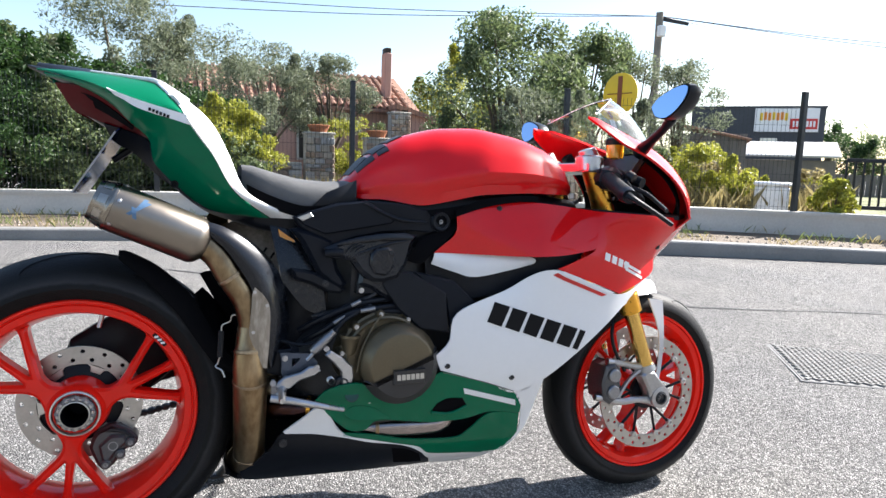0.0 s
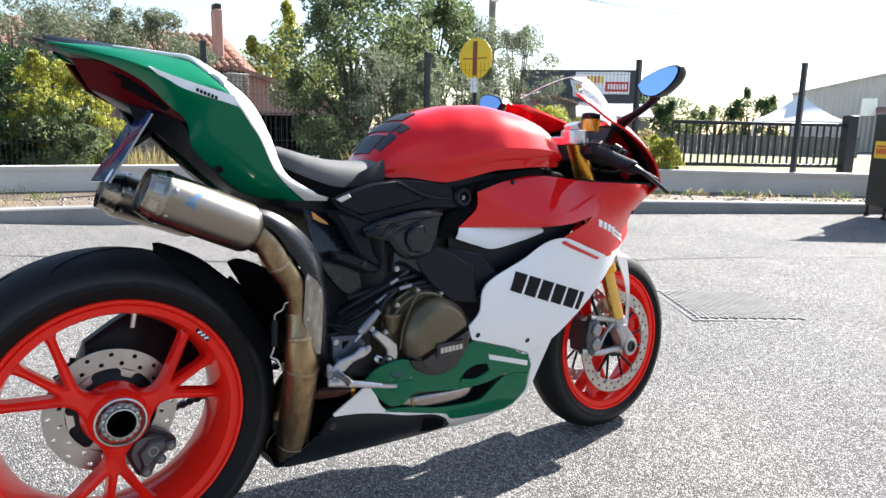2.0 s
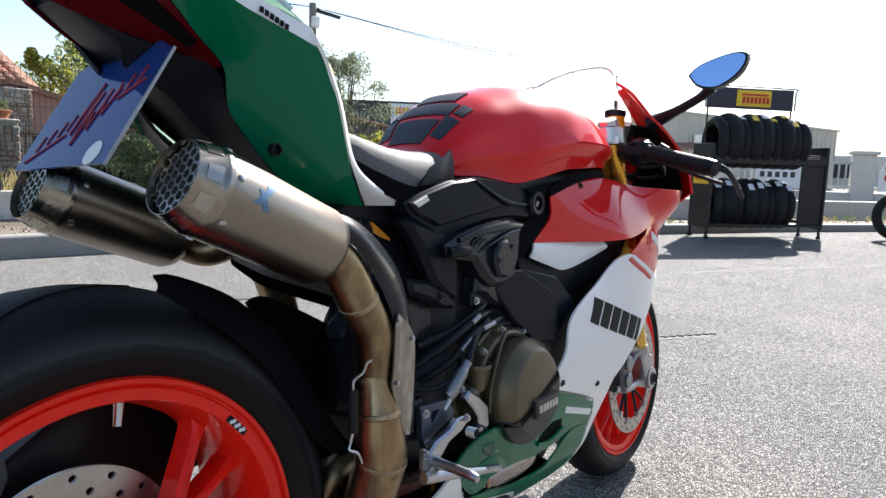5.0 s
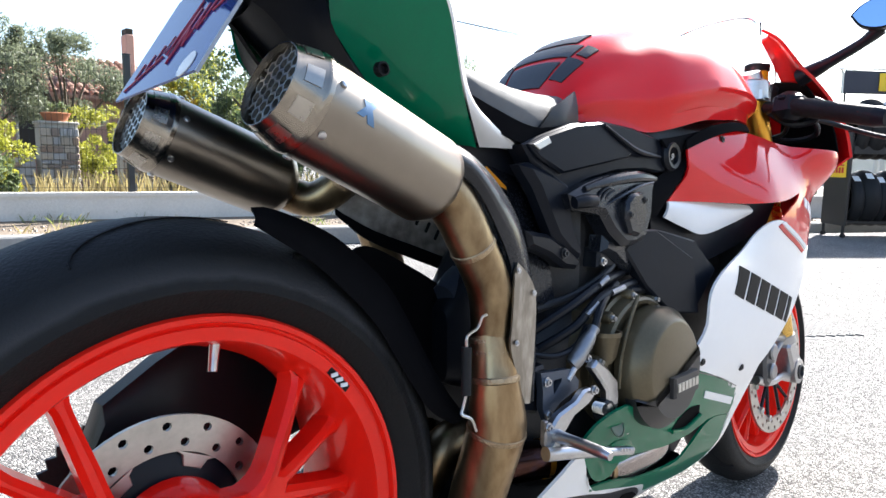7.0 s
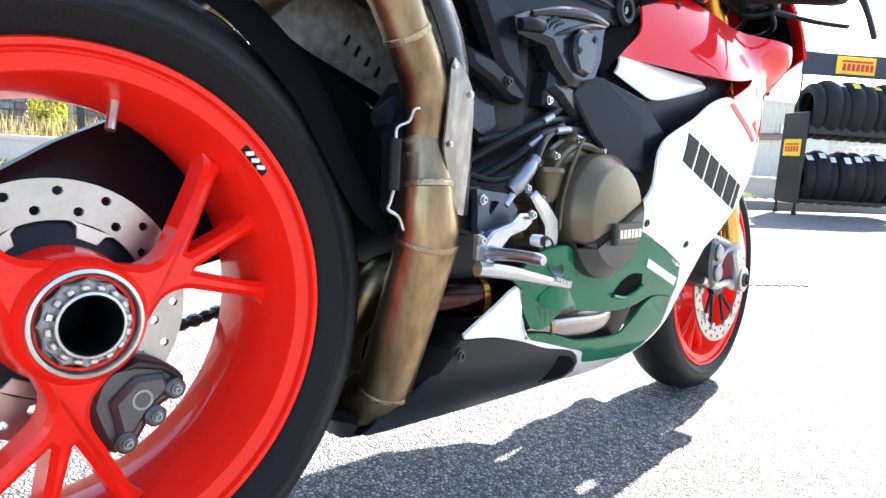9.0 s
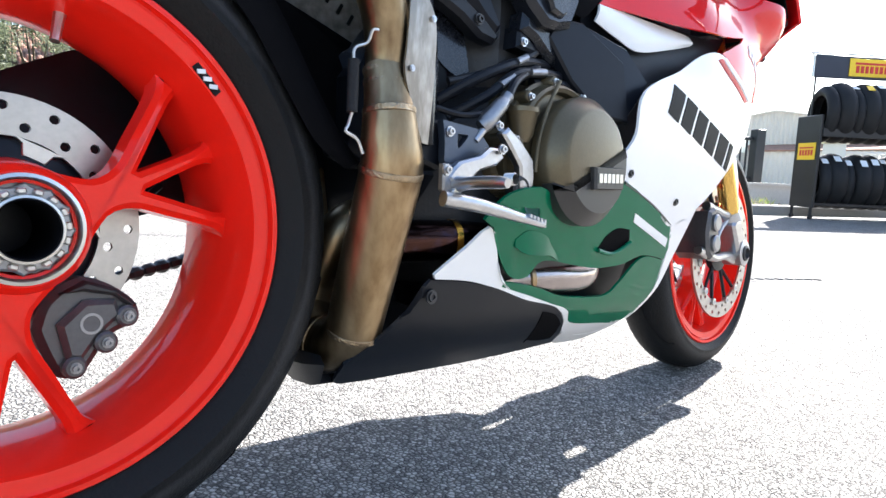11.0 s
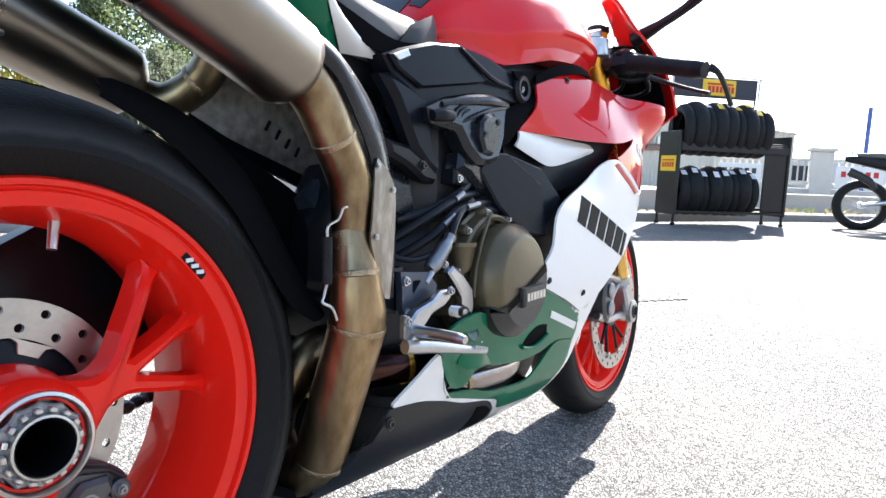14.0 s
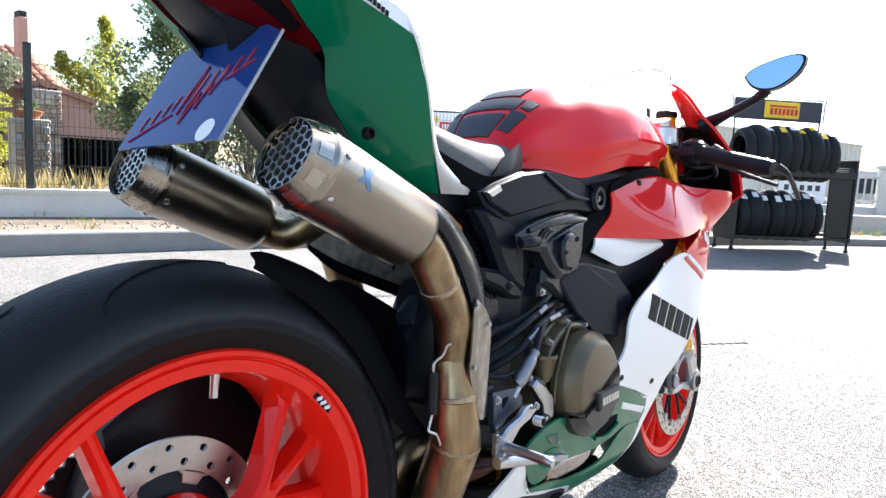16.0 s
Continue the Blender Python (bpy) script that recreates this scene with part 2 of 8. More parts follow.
def tube(points, radius, sides=12, steps=None, caps=True):
    """A round bar along a smooth curve; radius is one number or one for each point given."""
    steps = steps or max(2, (len(points) - 1) * 6 + 1)
    p = spline(points, steps)
    if isinstance(radius, (int, float)):
        rad = [radius] * steps
    else:
        run = np.cumsum([0.0] + [(Vector(b) - Vector(a)).length for a, b in zip(points, points[1:])])
        rad = [float(np.interp(i / (steps - 1), run / run[-1], radius)) for i in range(steps)]
    rings, up = [], None
    for i in range(steps):
        d = (p[min(i + 1, steps - 1)] - p[max(i - 1, 0)]).normalized()
        if up is None:
            up = d.orthogonal().normalized()
        up = (up - d * up.dot(d)).normalized()
        v = d.cross(up)
        rings.append([p[i] + (up * math.cos(2 * math.pi * k / sides) + v * math.sin(2 * math.pi * k / sides)) * rad[i] for k in range(sides)])
    return loft(rings, caps)


def turned(profile, sides=48, centre=(0, 0, 0), closed=False, axis="Y"):
    """A turned shape: (radius, place along the axis) pairs swept round the axis."""
    rings = []
    for r, y in profile:
        ring = []
        for k in range(sides):
            a = 2 * math.pi * k / sides
            q = Vector((r * math.cos(a), y, r * math.sin(a)))
            if axis == "Z":
                q = Vector((q.x, q.z, q.y))
            if axis == "X":
                q = Vector((q.y, q.x, q.z))
            ring.append(q + Vector(centre))
        rings.append(ring)
    if closed:
        rings.append(rings[0])
        return loft(rings, False)
    return loft(rings, True)


def slab(outline, y0, y1, bevel=0.0):
    """A plate: an outline of (x, z), between two depths; bevel shrinks the front edge."""
    n = len(outline)
    cx, cz = sum(p[0] for p in outline) / n, sum(p[1] for p in outline) / n
    ring = lambda y, s: [(cx + (x - cx) * s, y, cz + (z - cz) * s) for x, z in outline]
    size = max(max(p[0] for p in outline) - min(p[0] for p in outline), 1e-6)
    s = 1 - 2 * bevel / size
    if bevel:
        return loft([ring(y1, 1), ring(y0 + bevel * (1 if y1 > y0 else -1), 1), ring(y0, s)])
    return loft([ring(y1, 1), ring(y0, 1)])


def plate(outline, y0, y1, bevel=0.003, warp=None):
    """A flat casting: an outline of (x, z) between two depths, its front edge chamfered along the outline."""
    n = len(outline)
    area = sum(outline[i][0] * outline[(i + 1) % n][1] - outline[(i + 1) % n][0] * outline[i][1] for i in range(n))
    turn = 1 if area > 0 else -1
    inner = []
    for i in range(n):
        a, b, c = Vector(outline[i - 1]), Vector(outline[i]), Vector(outline[(i + 1) % n])
        u, v = (b - a).normalized(), (c - b).normalized()
        m = Vector((-u.y - v.y, u.x + v.x)) * turn
        m = m.normalized() / max(0.45, m.length / 2) if m.length > 1e-6 else m
        inner.append(b + m * bevel)
    s = 1 if y1 > y0 else -1
    rings = [[(x, y1, z) for x, z in outline], [(x, y0 + s * bevel, z) for x, z in outline], [(p.x, y0, p.y) for p in inner]]
    if warp:
        rings = [[(x, y + warp(x, z), z) for x, y, z in r] for r in rings]
    return loft(rings)


def facets(points, faces, thick=0.008):
    """An angular panel of flat facets, given thickness inwards."""
    n = len(points)
    verts = [Vector(p) for p in points] + [Vector(p) + Vector((0, thick if p[1] < 0 else -thick, 0)) for p in points]
    out = [tuple(f) for f in faces] + [tuple(i + n for i in reversed(f)) for f in faces]
    edges = {}
    for f in faces:
        for a, b in zip(f, f[1:] + f[:1]):
            edges[(a, b)] = edges.get((a, b), 0) + 1
    for a, b in edges:
        if (b, a) not in edges:
            out.append((a, b, b + n, a + n))
    return verts, out


def block(cx, cy, cz, sx, sy, sz, bevel=0.0):
    x, y, z = sx / 2, sy / 2, sz / 2
    b = min(bevel, x * 0.9, y * 0.9, z * 0.9)
    if b <= 0:
        v = [(cx + i * x, cy + j * y, cz + k * z) for k in (-1, 1) for j in (-1, 1) for i in (-1, 1)]
        return v, [(0, 2, 3, 1), (4, 5, 7, 6), (0, 1, 5, 4), (2, 6, 7, 3), (0, 4, 6, 2), (1, 3, 7, 5)]
    ring = lambda zz, s: [(cx + q[0] * (x - s) , cy + q[1] * (y - s), zz) for q in ((-1, -1), (1, -1), (1, 1), (-1, 1))]
    def cut(zz, s):
        out = []
        for i, j in ((-1, -1), (1, -1), (1, 1), (-1, 1)):
            p, q = (cx + i * (x - s), cy + j * (y - s - b)), (cx + i * (x - s - b), cy + j * (y - s))
            out += [p, q] if i * j > 0 else [q, p]
        return [(a, c, zz) for a, c in out]
    return loft([cut(cz - z, b), cut(cz - z + b, 0), cut(cz + z - b, 0), cut(cz + z, b)])


def bolt(x, y, z, r=0.006, side=-1, h=0.006):
    return turned([(r * 1.5, y), (r * 1.5, y + side * h * 0.4), (r, y + side * h * 0.4), (r, y + side * h), (r * 0.5, y + side * h), (r * 0.5, y + side * h * 0.6)], 10, (x, 0, z))


def thing(name, label, category, where=None, group="", kind=""):
    ob = new(name)
    ob.empty_display_size = 0.1
    if where is not None:
        ob.matrix_world = where
    return tagged(ob, label, category, group, kind)


def ground_z(x, y):
    """The yard dips slightly under the parked machine."""
    near = table(x, [(-6, 0.05), (0, 0.016), (0.7, -0.032), (1.4, -0.047), (2.2, -0.045), (3.4, -0.03), (6, 0.0), (9, 0.03), (30, 0.05)])
    return near


# ---- the parked sports motorcycle: x ahead, y to its left, z up, from the rear tyre's foot ----
bike = thing("sports_motorcycle", "red, white and green sports motorcycle leaning on its side stand", "motorcycle",
             Matrix.Translation((0, 0, 0.0155)) @ pose(0, 0, 0, 0, 3.2, 0) @ pose(0, 0, 0, -4.0, 0, 0))
REAR, FRONT = Vector((0, 0, 0.322)), Vector((1.415, 0, 0.300))


def tyre_profile(r_bead, r_out, half, flat=1.9):
    pts = [(r_bead - 0.006, -half * 0.72), (r_bead, -half * 0.80)]
    for i in range(17):
        a = -math.pi * 0.5 + math.pi * i / 16
        y = math.sin(a)
        r = abs(math.cos(a)) ** (2 / flat)
        base = r_bead + (r_out - r_bead) * 0.30
        pts.append((base + (r_out - base) * r, half * y))
    return pts + [(r_bead, half * 0.80), (r_bead - 0.006, half * 0.72)]


def wheel(name, centre, rim_r, half_rim, tyre_r, half_tyre, phase, face, hub_r, spread, label, drop, rubber):
    """A forged wheel with three arms that fork into three spokes each; face is the depth of the spokes at the hub."""
    w = thing(name, "", "", Matrix.Translation(centre))
    w.parent = bike
    w["label"] = label
    lip = rim_r
    ring = [(lip, -half_rim), (lip - 0.003, -half_rim - 0.005), (lip - 0.008, -half_rim - 0.005), (lip - 0.0095, -half_rim + 0.002), (lip - 0.012, -half_rim + 0.003), (lip - 0.0135, -half_rim - 0.001), (lip - 0.026, -half_rim + 0.001), (lip - 0.029, -half_rim + 0.008),
            (lip - 0.036, -half_rim + 0.05), (lip - 0.042, 0), (lip - 0.038, half_rim - 0.045), (lip - 0.030, half_rim - 0.012), (lip - 0.018, half_rim - 0.002), (lip - 0.004, half_rim + 0.004), (lip, half_rim)]
    part("rim", turned(ring, 96, closed=True), WHEELRED, w, "red forged rim")
    profile = tyre_profile(rim_r - 0.006, tyre_r, half_tyre)
    tyre = part("tyre", turned(profile, 120, closed=True), rubber, w, "black road tyre with scuffed edges")
    # slanting tread grooves
    side = [(y, r) for r, y in profile[3:-3]]
    for k in range(9):
        for s in (-1, 1):
            a0 = radians(40 * k + (20 if s > 0 else 0))
            strip_rows = []
            for i in range(13):
                u = i / 12
                y = s * half_tyre * (0.12 + 0.66 * u)
                a = a0 + radians(34) * (1 - (1 - u) ** 1.8) * 0.9
                row = []
                for e in (-1, 0, 1):
                    aa = a + e * 0.0035 / tyre_r * (1.2 - u)
                    r = table(y, side) + 0.0004
                    row.append(Vector((r * math.cos(aa), y, r * math.sin(aa))))
                strip_rows.append(row)
            part("tread_groove", grid_shell(strip_rows, 0.0015, (0, 0, 0)), INK, tyre)
    part("hub", turned([(hub_r * 0.70, face - 0.006), (hub_r * 0.88, face - 0.008), (hub_r, face), (hub_r * 1.05, face + 0.02), (hub_r * 1.12, face + 0.045), (hub_r * 1.12, face + 0.058), (hub_r * 0.7, face + 0.058)], 56, closed=True), WHEELRED, w, "red hub")
    R = rim_r - 0.031
    e = radians(spread)
    q = lambda r, a, off: (r * math.cos(a) - off * math.sin(a), r * math.sin(a) + off * math.cos(a))
    b = 0.0085 * rim_r / 0.232
    f = rim_r * 0.43
    A, E = Vector((f * 0.98, hub_r * 0.20)), Vector((R * math.cos(e), R * math.sin(e)))
    D = (E - A).normalized()
    N = Vector((-D.y, D.x))
    along = lambda t, off: tuple(A.lerp(E, t) + N * off)
    meet = next(t / 200 for t in range(200) if (A.lerp(E, t / 200) - N * b).y > b * 1.0)
    top = [(hub_r * 0.60, hub_r * 0.78), (hub_r * 0.95, hub_r * 0.50), (hub_r * 1.2, hub_r * 0.35), (f * 0.74, hub_r * 0.30), along(0.03, b * 1.15), along(0.35, b * 1.05), along(0.70, b * 0.95), along(0.90, b * 1.1), along(1.0, b * 2.0),
           along(1.0, -b * 2.0), along(0.90, -b * 1.05), along(0.70, -b * 0.9), along((meet + 0.70) / 2, -b * 0.95), along(meet + 0.02, -b), (A.lerp(E, meet).x + b, b * 0.98), (R * 0.75, b * 0.85), (R * 0.92, b * 0.9), (R * 1.01, b * 1.9)]
    curve = lambda pts, n: [(p.x, p.z) for p in spline([(x, 0, z) for x, z in pts], n)]
    top = curve(top[:9], 22) + curve(top[9:14], 10) + curve(top[14:], 7)
    outline = top + [(x, -z) for x, z in reversed(top)]
    for k in range(3):
        a0 = radians(phase + 120 * k)
        c, s = math.cos(a0), math.sin(a0)
        turned_outline = [(x * c - z * s, x * s + z * c) for x, z in outline]
        warp = lambda x, z: drop * max(0, (math.hypot(x, z) - hub_r) / (R - hub_r)) ** 1.3
        part("spoke_arm", plate(turned_outline, face, face + 0.036, 0.0055 * rim_r / 0.232, warp), WHEELRED, w, "red three-way spoke arm")
    return w


rear_wheel = wheel("rear_wheel", REAR, 0.2305, 0.082, 0.3185, 0.099, 25, -0.072, 0.054, 22.5, "red rear wheel with a wide worn tyre", 0.036, worn_tyre("rear_tyre_rubber", 0.268))
front_wheel = wheel("front_wheel", FRONT, 0.2215, 0.050, 0.284, 0.061, 20, -0.030, 0.036, 22, "red front wheel with twin discs", 0.006, worn_tyre("front_tyre_rubber", 0.248))

a = radians(44.4)
part("sticker_field", moved(block(0, 0, 0, 0.034, 0.0012, 0.0085, 0.001), pose(0.2100 * math.cos(a), -0.0822, 0.2100 * math.sin(a), 0, -math.degrees(a) + 90, 0)), INK, rear_wheel, "small black sticker")
for k in range(3):
    a = radians(42 + k * 2.4)
    part("rim_sticker", moved(block(0, 0, 0, 0.008, 0.002, 0.004), pose(0.2100 * math.cos(a), -0.0836, 0.2100 * math.sin(a), 0, -math.degrees(a) + 40, 0)), WHITEINK, rear_wheel, "small white rim mark")
a = radians(79)
part("valve_stem", tube([(0.200 * math.cos(a), -0.030, 0.200 * math.sin(a)), (0.186 * math.cos(a), -0.032, 0.186 * math.sin(a)), (0.168 * math.cos(a), -0.036, 0.168 * math.sin(a))], [0.006, 0.005, 0.0045], 10), STEEL, rear_wheel, "silver tyre valve")
# rear hub nut, disc and caliper
part("hub_collar", turned([(0.0405, -0.066), (0.0405, -0.083), (0.0425, -0.0865), (0.0455, -0.0855), (0.0465, -0.070)], 48, closed=True), STEEL, rear_wheel, "pale grey collar")
part("collar_floor", turned([(0.027, -0.066), (0.0415, -0.066), (0.0415, -0.070), (0.027, -0.070)], 40, closed=True), CASTGREY, rear_wheel)
lobes = []
for k in range(72):
    a = 2 * math.pi * k / 72
    r = 0.0350 + 0.0032 * (1 - abs(math.sin(6 * a)) ** 0.7)
    lobes.append((r * math.cos(a), r * math.sin(a)))
inner = [(0.0272 * math.cos(2 * math.pi * k / 72), 0.0272 * math.sin(2 * math.pi * k / 72)) for k in range(72)]
crown = [(x * 0.95, z * 0.95) for x, z in lobes]
nut = part("axle_nut", loft([[(x, -0.066, z) for x, z in lobes], [(x, -0.0825, z) for x, z in lobes], [(x, -0.0845, z) for x, z in crown], [(x, -0.0845, z) for x, z in inner], [(x, -0.066, z) for x, z in inner], [(x, -0.066, z) for x, z in lobes]], False), CASTGREY, rear_wheel, "twelve-lobed grey axle nut")
part("nut_ring", turned([(0.0245, -0.070), (0.0245, -0.0935), (0.0255, -0.0950), (0.0275, -0.0945), (0.0280, -0.080)], 44, closed=True), STEEL, nut, "bright inner ring")
part("axle_bore", turned([(0.0250, 0.055), (0.0250, -0.0945), (0.0238, -0.0945), (0.0225, 0.0), (0.020, 0.05), (0.002, 0.05)], 30), MATTBLACK, rear_wheel, "dark hollow axle")
for k in range(16):
    a = 2 * math.pi * (k + 0.3) / 16
    part("nut_castle", moved(block(0, 0, 0, 0.0050, 0.010, 0.0072, 0.0012), pose(0.0310 * math.cos(a), -0.0865, 0.0310 * math.sin(a), 0, -math.degrees(a), 0)), STEEL, nut, "bright castle tooth")


def disc(parent, r_out, r_in, y, holes, rows_r, mat, label):
    """A brake disc drilled with staggered round holes."""
    n = holes * 2
    mids = [(a + b) / 2 for a, b in zip(rows_r, rows_r[1:])]
    radii = [r_in] + mids + [r_out]
    verts, faces, index = [], [], {}
    def vid(r, k, s):
        key = (round(r, 5), k, s)
        if key not in index:
            a = 2 * math.pi * k / (n * 8)
            index[key] = len(verts)
            verts.append((r * math.cos(a), y - 0.0025 + 0.005 * s, r * math.sin(a)))
        return index[key]
    for i, rc in enumerate(rows_r):
        lo, hi = radii[i], radii[i + 1]
        for k in range(holes):
            k0 = (2 * k + i % 2) * 8
            for s in (0, 1):
                edge = [vid(hi, (k0 + d) % (n * 8), s) for d in (16, 12, 8, 4, 0)] + [vid((lo + hi) / 2, k0 % (n * 8), s)] + [vid(lo, (k0 + d) % (n * 8), s) for d in (0, 4, 8, 12, 16)] + [vid((lo + hi) / 2, (k0 + 16) % (n * 8), s)]
                hole = []
                ac = 2 * math.pi * (k0 + 8) / (n * 8)
                for vv in edge:
                    p = verts[vv]
                    ang = math.atan2(p[2] - rc * math.sin(ac), p[0] - rc * math.cos(ac))
                    hole.append(len(verts))
                    verts.append((rc * math.cos(ac) + 0.0046 * math.cos(ang), y - 0.0025 + 0.005 * s, rc * math.sin(ac) + 0.0046 * math.sin(ang)))
                m = len(edge)
                faces += [(edge[j], edge[(j + 1) % m], hole[(j + 1) % m], hole[j]) for j in range(m)]
                if s:
                    faces += [(back[j], back[(j + 1) % m], hole[(j + 1) % m], hole[j]) for j in range(m)]
                back = hole
    for r in (r_in, r_out):
        for k in range(0, n * 8, 4):
            k2 = (k + 4) % (n * 8)
            faces.append((vid(r, k, 0), vid(r, k2, 0), vid(r, k2, 1), vid(r, k, 1)))
    me = mesh("brake_disc", verts, faces, False)
    me.materials.append(mat)
    ob = new("brake_disc", me)
    ob.parent = parent
    ob["label"] = label
    return ob


disc(rear_wheel, 0.1195, 0.082, 0.0, 16, (0.0915, 0.1085), DISCSTEEL, "drilled steel rear disc")
part("disc_carrier", turned([(0.03, -0.010), (0.06, -0.004), (0.084, 0.004), (0.084, 0.012), (0.05, 0.06), (0.03, 0.06)], 30), PLASTIC, rear_wheel, "black disc carrier")
for k in range(6):
    a = radians(60 * k + 8)
    tab = [(0.0805, -0.024), (0.0805, 0.024), (0.076, 0.014), (0.066, 0.010), (0.066, -0.010), (0.076, -0.014)]
    part("disc_tab", plate([(x * math.cos(a) - z * math.sin(a), x * math.sin(a) + z * math.cos(a)) for x, z in tab], -0.0030, 0.003, 0.001), STEEL, rear_wheel)
for s in (-1, 1):
    disc(front_wheel, 0.157, 0.122, s * 0.072, 24, (0.1315, 0.1465), DISCSTEEL, "drilled steel front disc")
    part("disc_carrier", turned([(0.03, s * 0.05), (0.048, s * 0.055), (0.048, s * 0.068), (0.03, s * 0.07)], 24), PLASTIC, front_wheel, "black disc carrier")
    for k in range(6):
        a = 2 * math.pi * k / 6
        for e in (-0.22, 0.22):
            part("carrier_arm", tube([(0.045 * math.cos(a), s * 0.062, 0.045 * math.sin(a)), (0.126 * math.cos(a + e), s * 0.072, 0.126 * math.sin(a + e))], 0.0042, 6, 2), PLASTIC, front_wheel)
        for e in (-0.22, 0.22):
            part("disc_bobbin", turned([(0.003, s * 0.068), (0.0085, s * 0.068), (0.0085, s * 0.0785), (0.005, s * 0.0795), (0.003, s * 0.076)], 12, (0.124 * math.cos(a + e), 0, 0.124 * math.sin(a + e))), STEEL, front_wheel, "round steel disc button")

def shift(pts, dx, dz):
    return [(x + dx, z + dz) for x, z in pts]


caliper_outline = [(p.x, p.z) for p in spline([(0.020, 0, -0.092), (0.030, 0, -0.064), (0.058, 0, -0.046), (0.086, 0, -0.053), (0.112, 0, -0.074), (0.108, 0, -0.092), (0.086, 0, -0.104), (0.064, 0, -0.136), (0.042, 0, -0.138), (0.029, 0, -0.116), (0.020, 0, -0.092)], 40)[:-1]]
cal = part("rear_caliper", plate(caliper_outline, -0.026, 0.020, 0.007), CALIPER, rear_wheel, "dark grey two-piston rear caliper")
part("caliper_face", plate([(0.038, -0.088), (0.060, -0.066), (0.088, -0.066), (0.094, -0.082), (0.074, -0.100), (0.060, -0.122), (0.046, -0.120)], -0.035, -0.020, 0.005), CALIPER, cal, "raised smooth caliper face")
part("caliper_fin", plate([(0.040, -0.060), (0.062, -0.048), (0.088, -0.056), (0.108, -0.072), (0.104, -0.077), (0.086, -0.063), (0.060, -0.058)], -0.0335, -0.018, 0.003), DARKMETAL, cal)
for x, z in ((0.099, -0.083), (0.053, -0.128), (0.080, -0.107)):
    part("caliper_lug", turned([(0.004, -0.020), (0.0105, -0.020), (0.0105, -0.033), (0.008, -0.035), (0.004, -0.035)], 16, (x, 0, z)), CALIPER, cal)
    part("caliper_bolt", bolt(x, -0.0345, z, 0.0036), CASTGREY, cal, "bright socket bolt")
part("caliper_mark", turned([(0.0100, -0.0346), (0.0100, -0.0358), (0.0076, -0.0358), (0.0076, -0.0346)], 24, (0.066, 0, -0.088), True), CASTGREY, cal, "plain raised ring")
part("caliper_hose", tube([(0.056, 0.0, -0.055), (0.075, 0.03, -0.02), (0.11, 0.05, 0.0), (0.18, 0.10, 0.05)], 0.0045, 8), PLASTIC, rear_wheel)

# chain, sprocket and swingarm on the far side
def chain_run(p, q, n):
    out = []
    d = (Vector(q) - Vector(p)) / n
    ang = -math.degrees(math.atan2(d.z, d.x))
    for i in range(n):
        c = Vector(p) + d * (i + 0.5)
        out.append(moved(block(0, 0, 0, d.length * 1.12, 0.016 if i % 2 else 0.022, 0.015, 0.004), pose(c.x, c.y, c.z, 0, ang, 0)))
    return join(*out)


for z0, z1 in ((0.420, 0.44), (0.224, 0.352)):
    part("chain_run", chain_run((0.0, 0.128, z0), (0.50, 0.128, z1), 32), DARKMETAL, bike, "black drive chain run")
teeth = []
for k in range(78):
    a = 2 * math.pi * k / 78
    r = 0.099 if k % 2 else 0.091
    teeth.append((r * math.cos(a), 0.322 + r * math.sin(a)))
part("sprocket", slab(teeth, 0.125, 0.131), DARKMETAL, bike, "dark rear sprocket")
part("swingarm", join(loft([[(x, y + dy * w, (t + b) / 2 + dz * (t - b) / 2) for dy, dz in ((-1, -0.8), (-0.6, -1), (0.6, -1), (1, -0.8), (1, 0.8), (0.6, 1), (-0.6, 1), (-1, 0.8))] for x, y, w, b, t in
      ((-0.060, 0.098, 0.020, 0.285, 0.37), (-0.035, 0.098, 0.024, 0.262, 0.44), (0.02, 0.10, 0.026, 0.262, 0.478), (0.08, 0.108, 0.026, 0.285, 0.510), (0.15, 0.128, 0.022, 0.332, 0.53), (0.26, 0.135, 0.026, 0.362, 0.52), (0.40, 0.12, 0.04, 0.36, 0.47), (0.52, 0.10, 0.05, 0.35, 0.45))]),
      loft([[(x, y, z + dz) for y, dz in ((0.13, -0.05), (-0.07, -0.05), (-0.09, 0.0), (-0.07, 0.05), (0.13, 0.05))] for x, z in ((0.40, 0.40), (0.53, 0.40))])), PLASTIC, bike, "black single-sided swingarm")
# hugger over the rear tyre
rows = []
for i in range(22):
    a = radians(47 - 25 * i / 21)
    wide = table(i, [(0, 0.012), (3, 0.06), (7, 0.10), (21, 0.105)])
    row = []
    for j in range(11):
        v = -1 + 2 * j / 10
        r = 0.336 + 0.004 - 0.045 * abs(v) ** 2.2
        row.append(Vector((r * math.cos(a), wide * v, 0.322 + r * math.sin(a))))
    rows.append(row)
part("rear_hugger", grid_shell(rows, 0.004, (0, 0, -1)), MATTBLACK, bike, "black rear mudguard")
part("hugger_fin", skin([(0.066, -0.050, 0.650), (0.085, -0.060, 0.649), (0.137, -0.080, 0.626), (0.177, -0.090, 0.595), (0.208, -0.096, 0.564), (0.236, -0.101, 0.519), (0.262, -0.104, 0.475), (0.290, -0.105, 0.435), (0.318, -0.104, 0.405)], [(0.066, -0.056, 0.632), (0.084, -0.070, 0.618), (0.116, -0.088, 0.594), (0.150, -0.098, 0.562), (0.182, -0.104, 0.528), (0.208, -0.106, 0.490), (0.234, -0.107, 0.452), (0.262, -0.106, 0.418), (0.300, -0.104, 0.395)], n=30, rows=7, bulge=0.006), MATTBLACK, bike, "black pointed mudguard fin over the tyre")
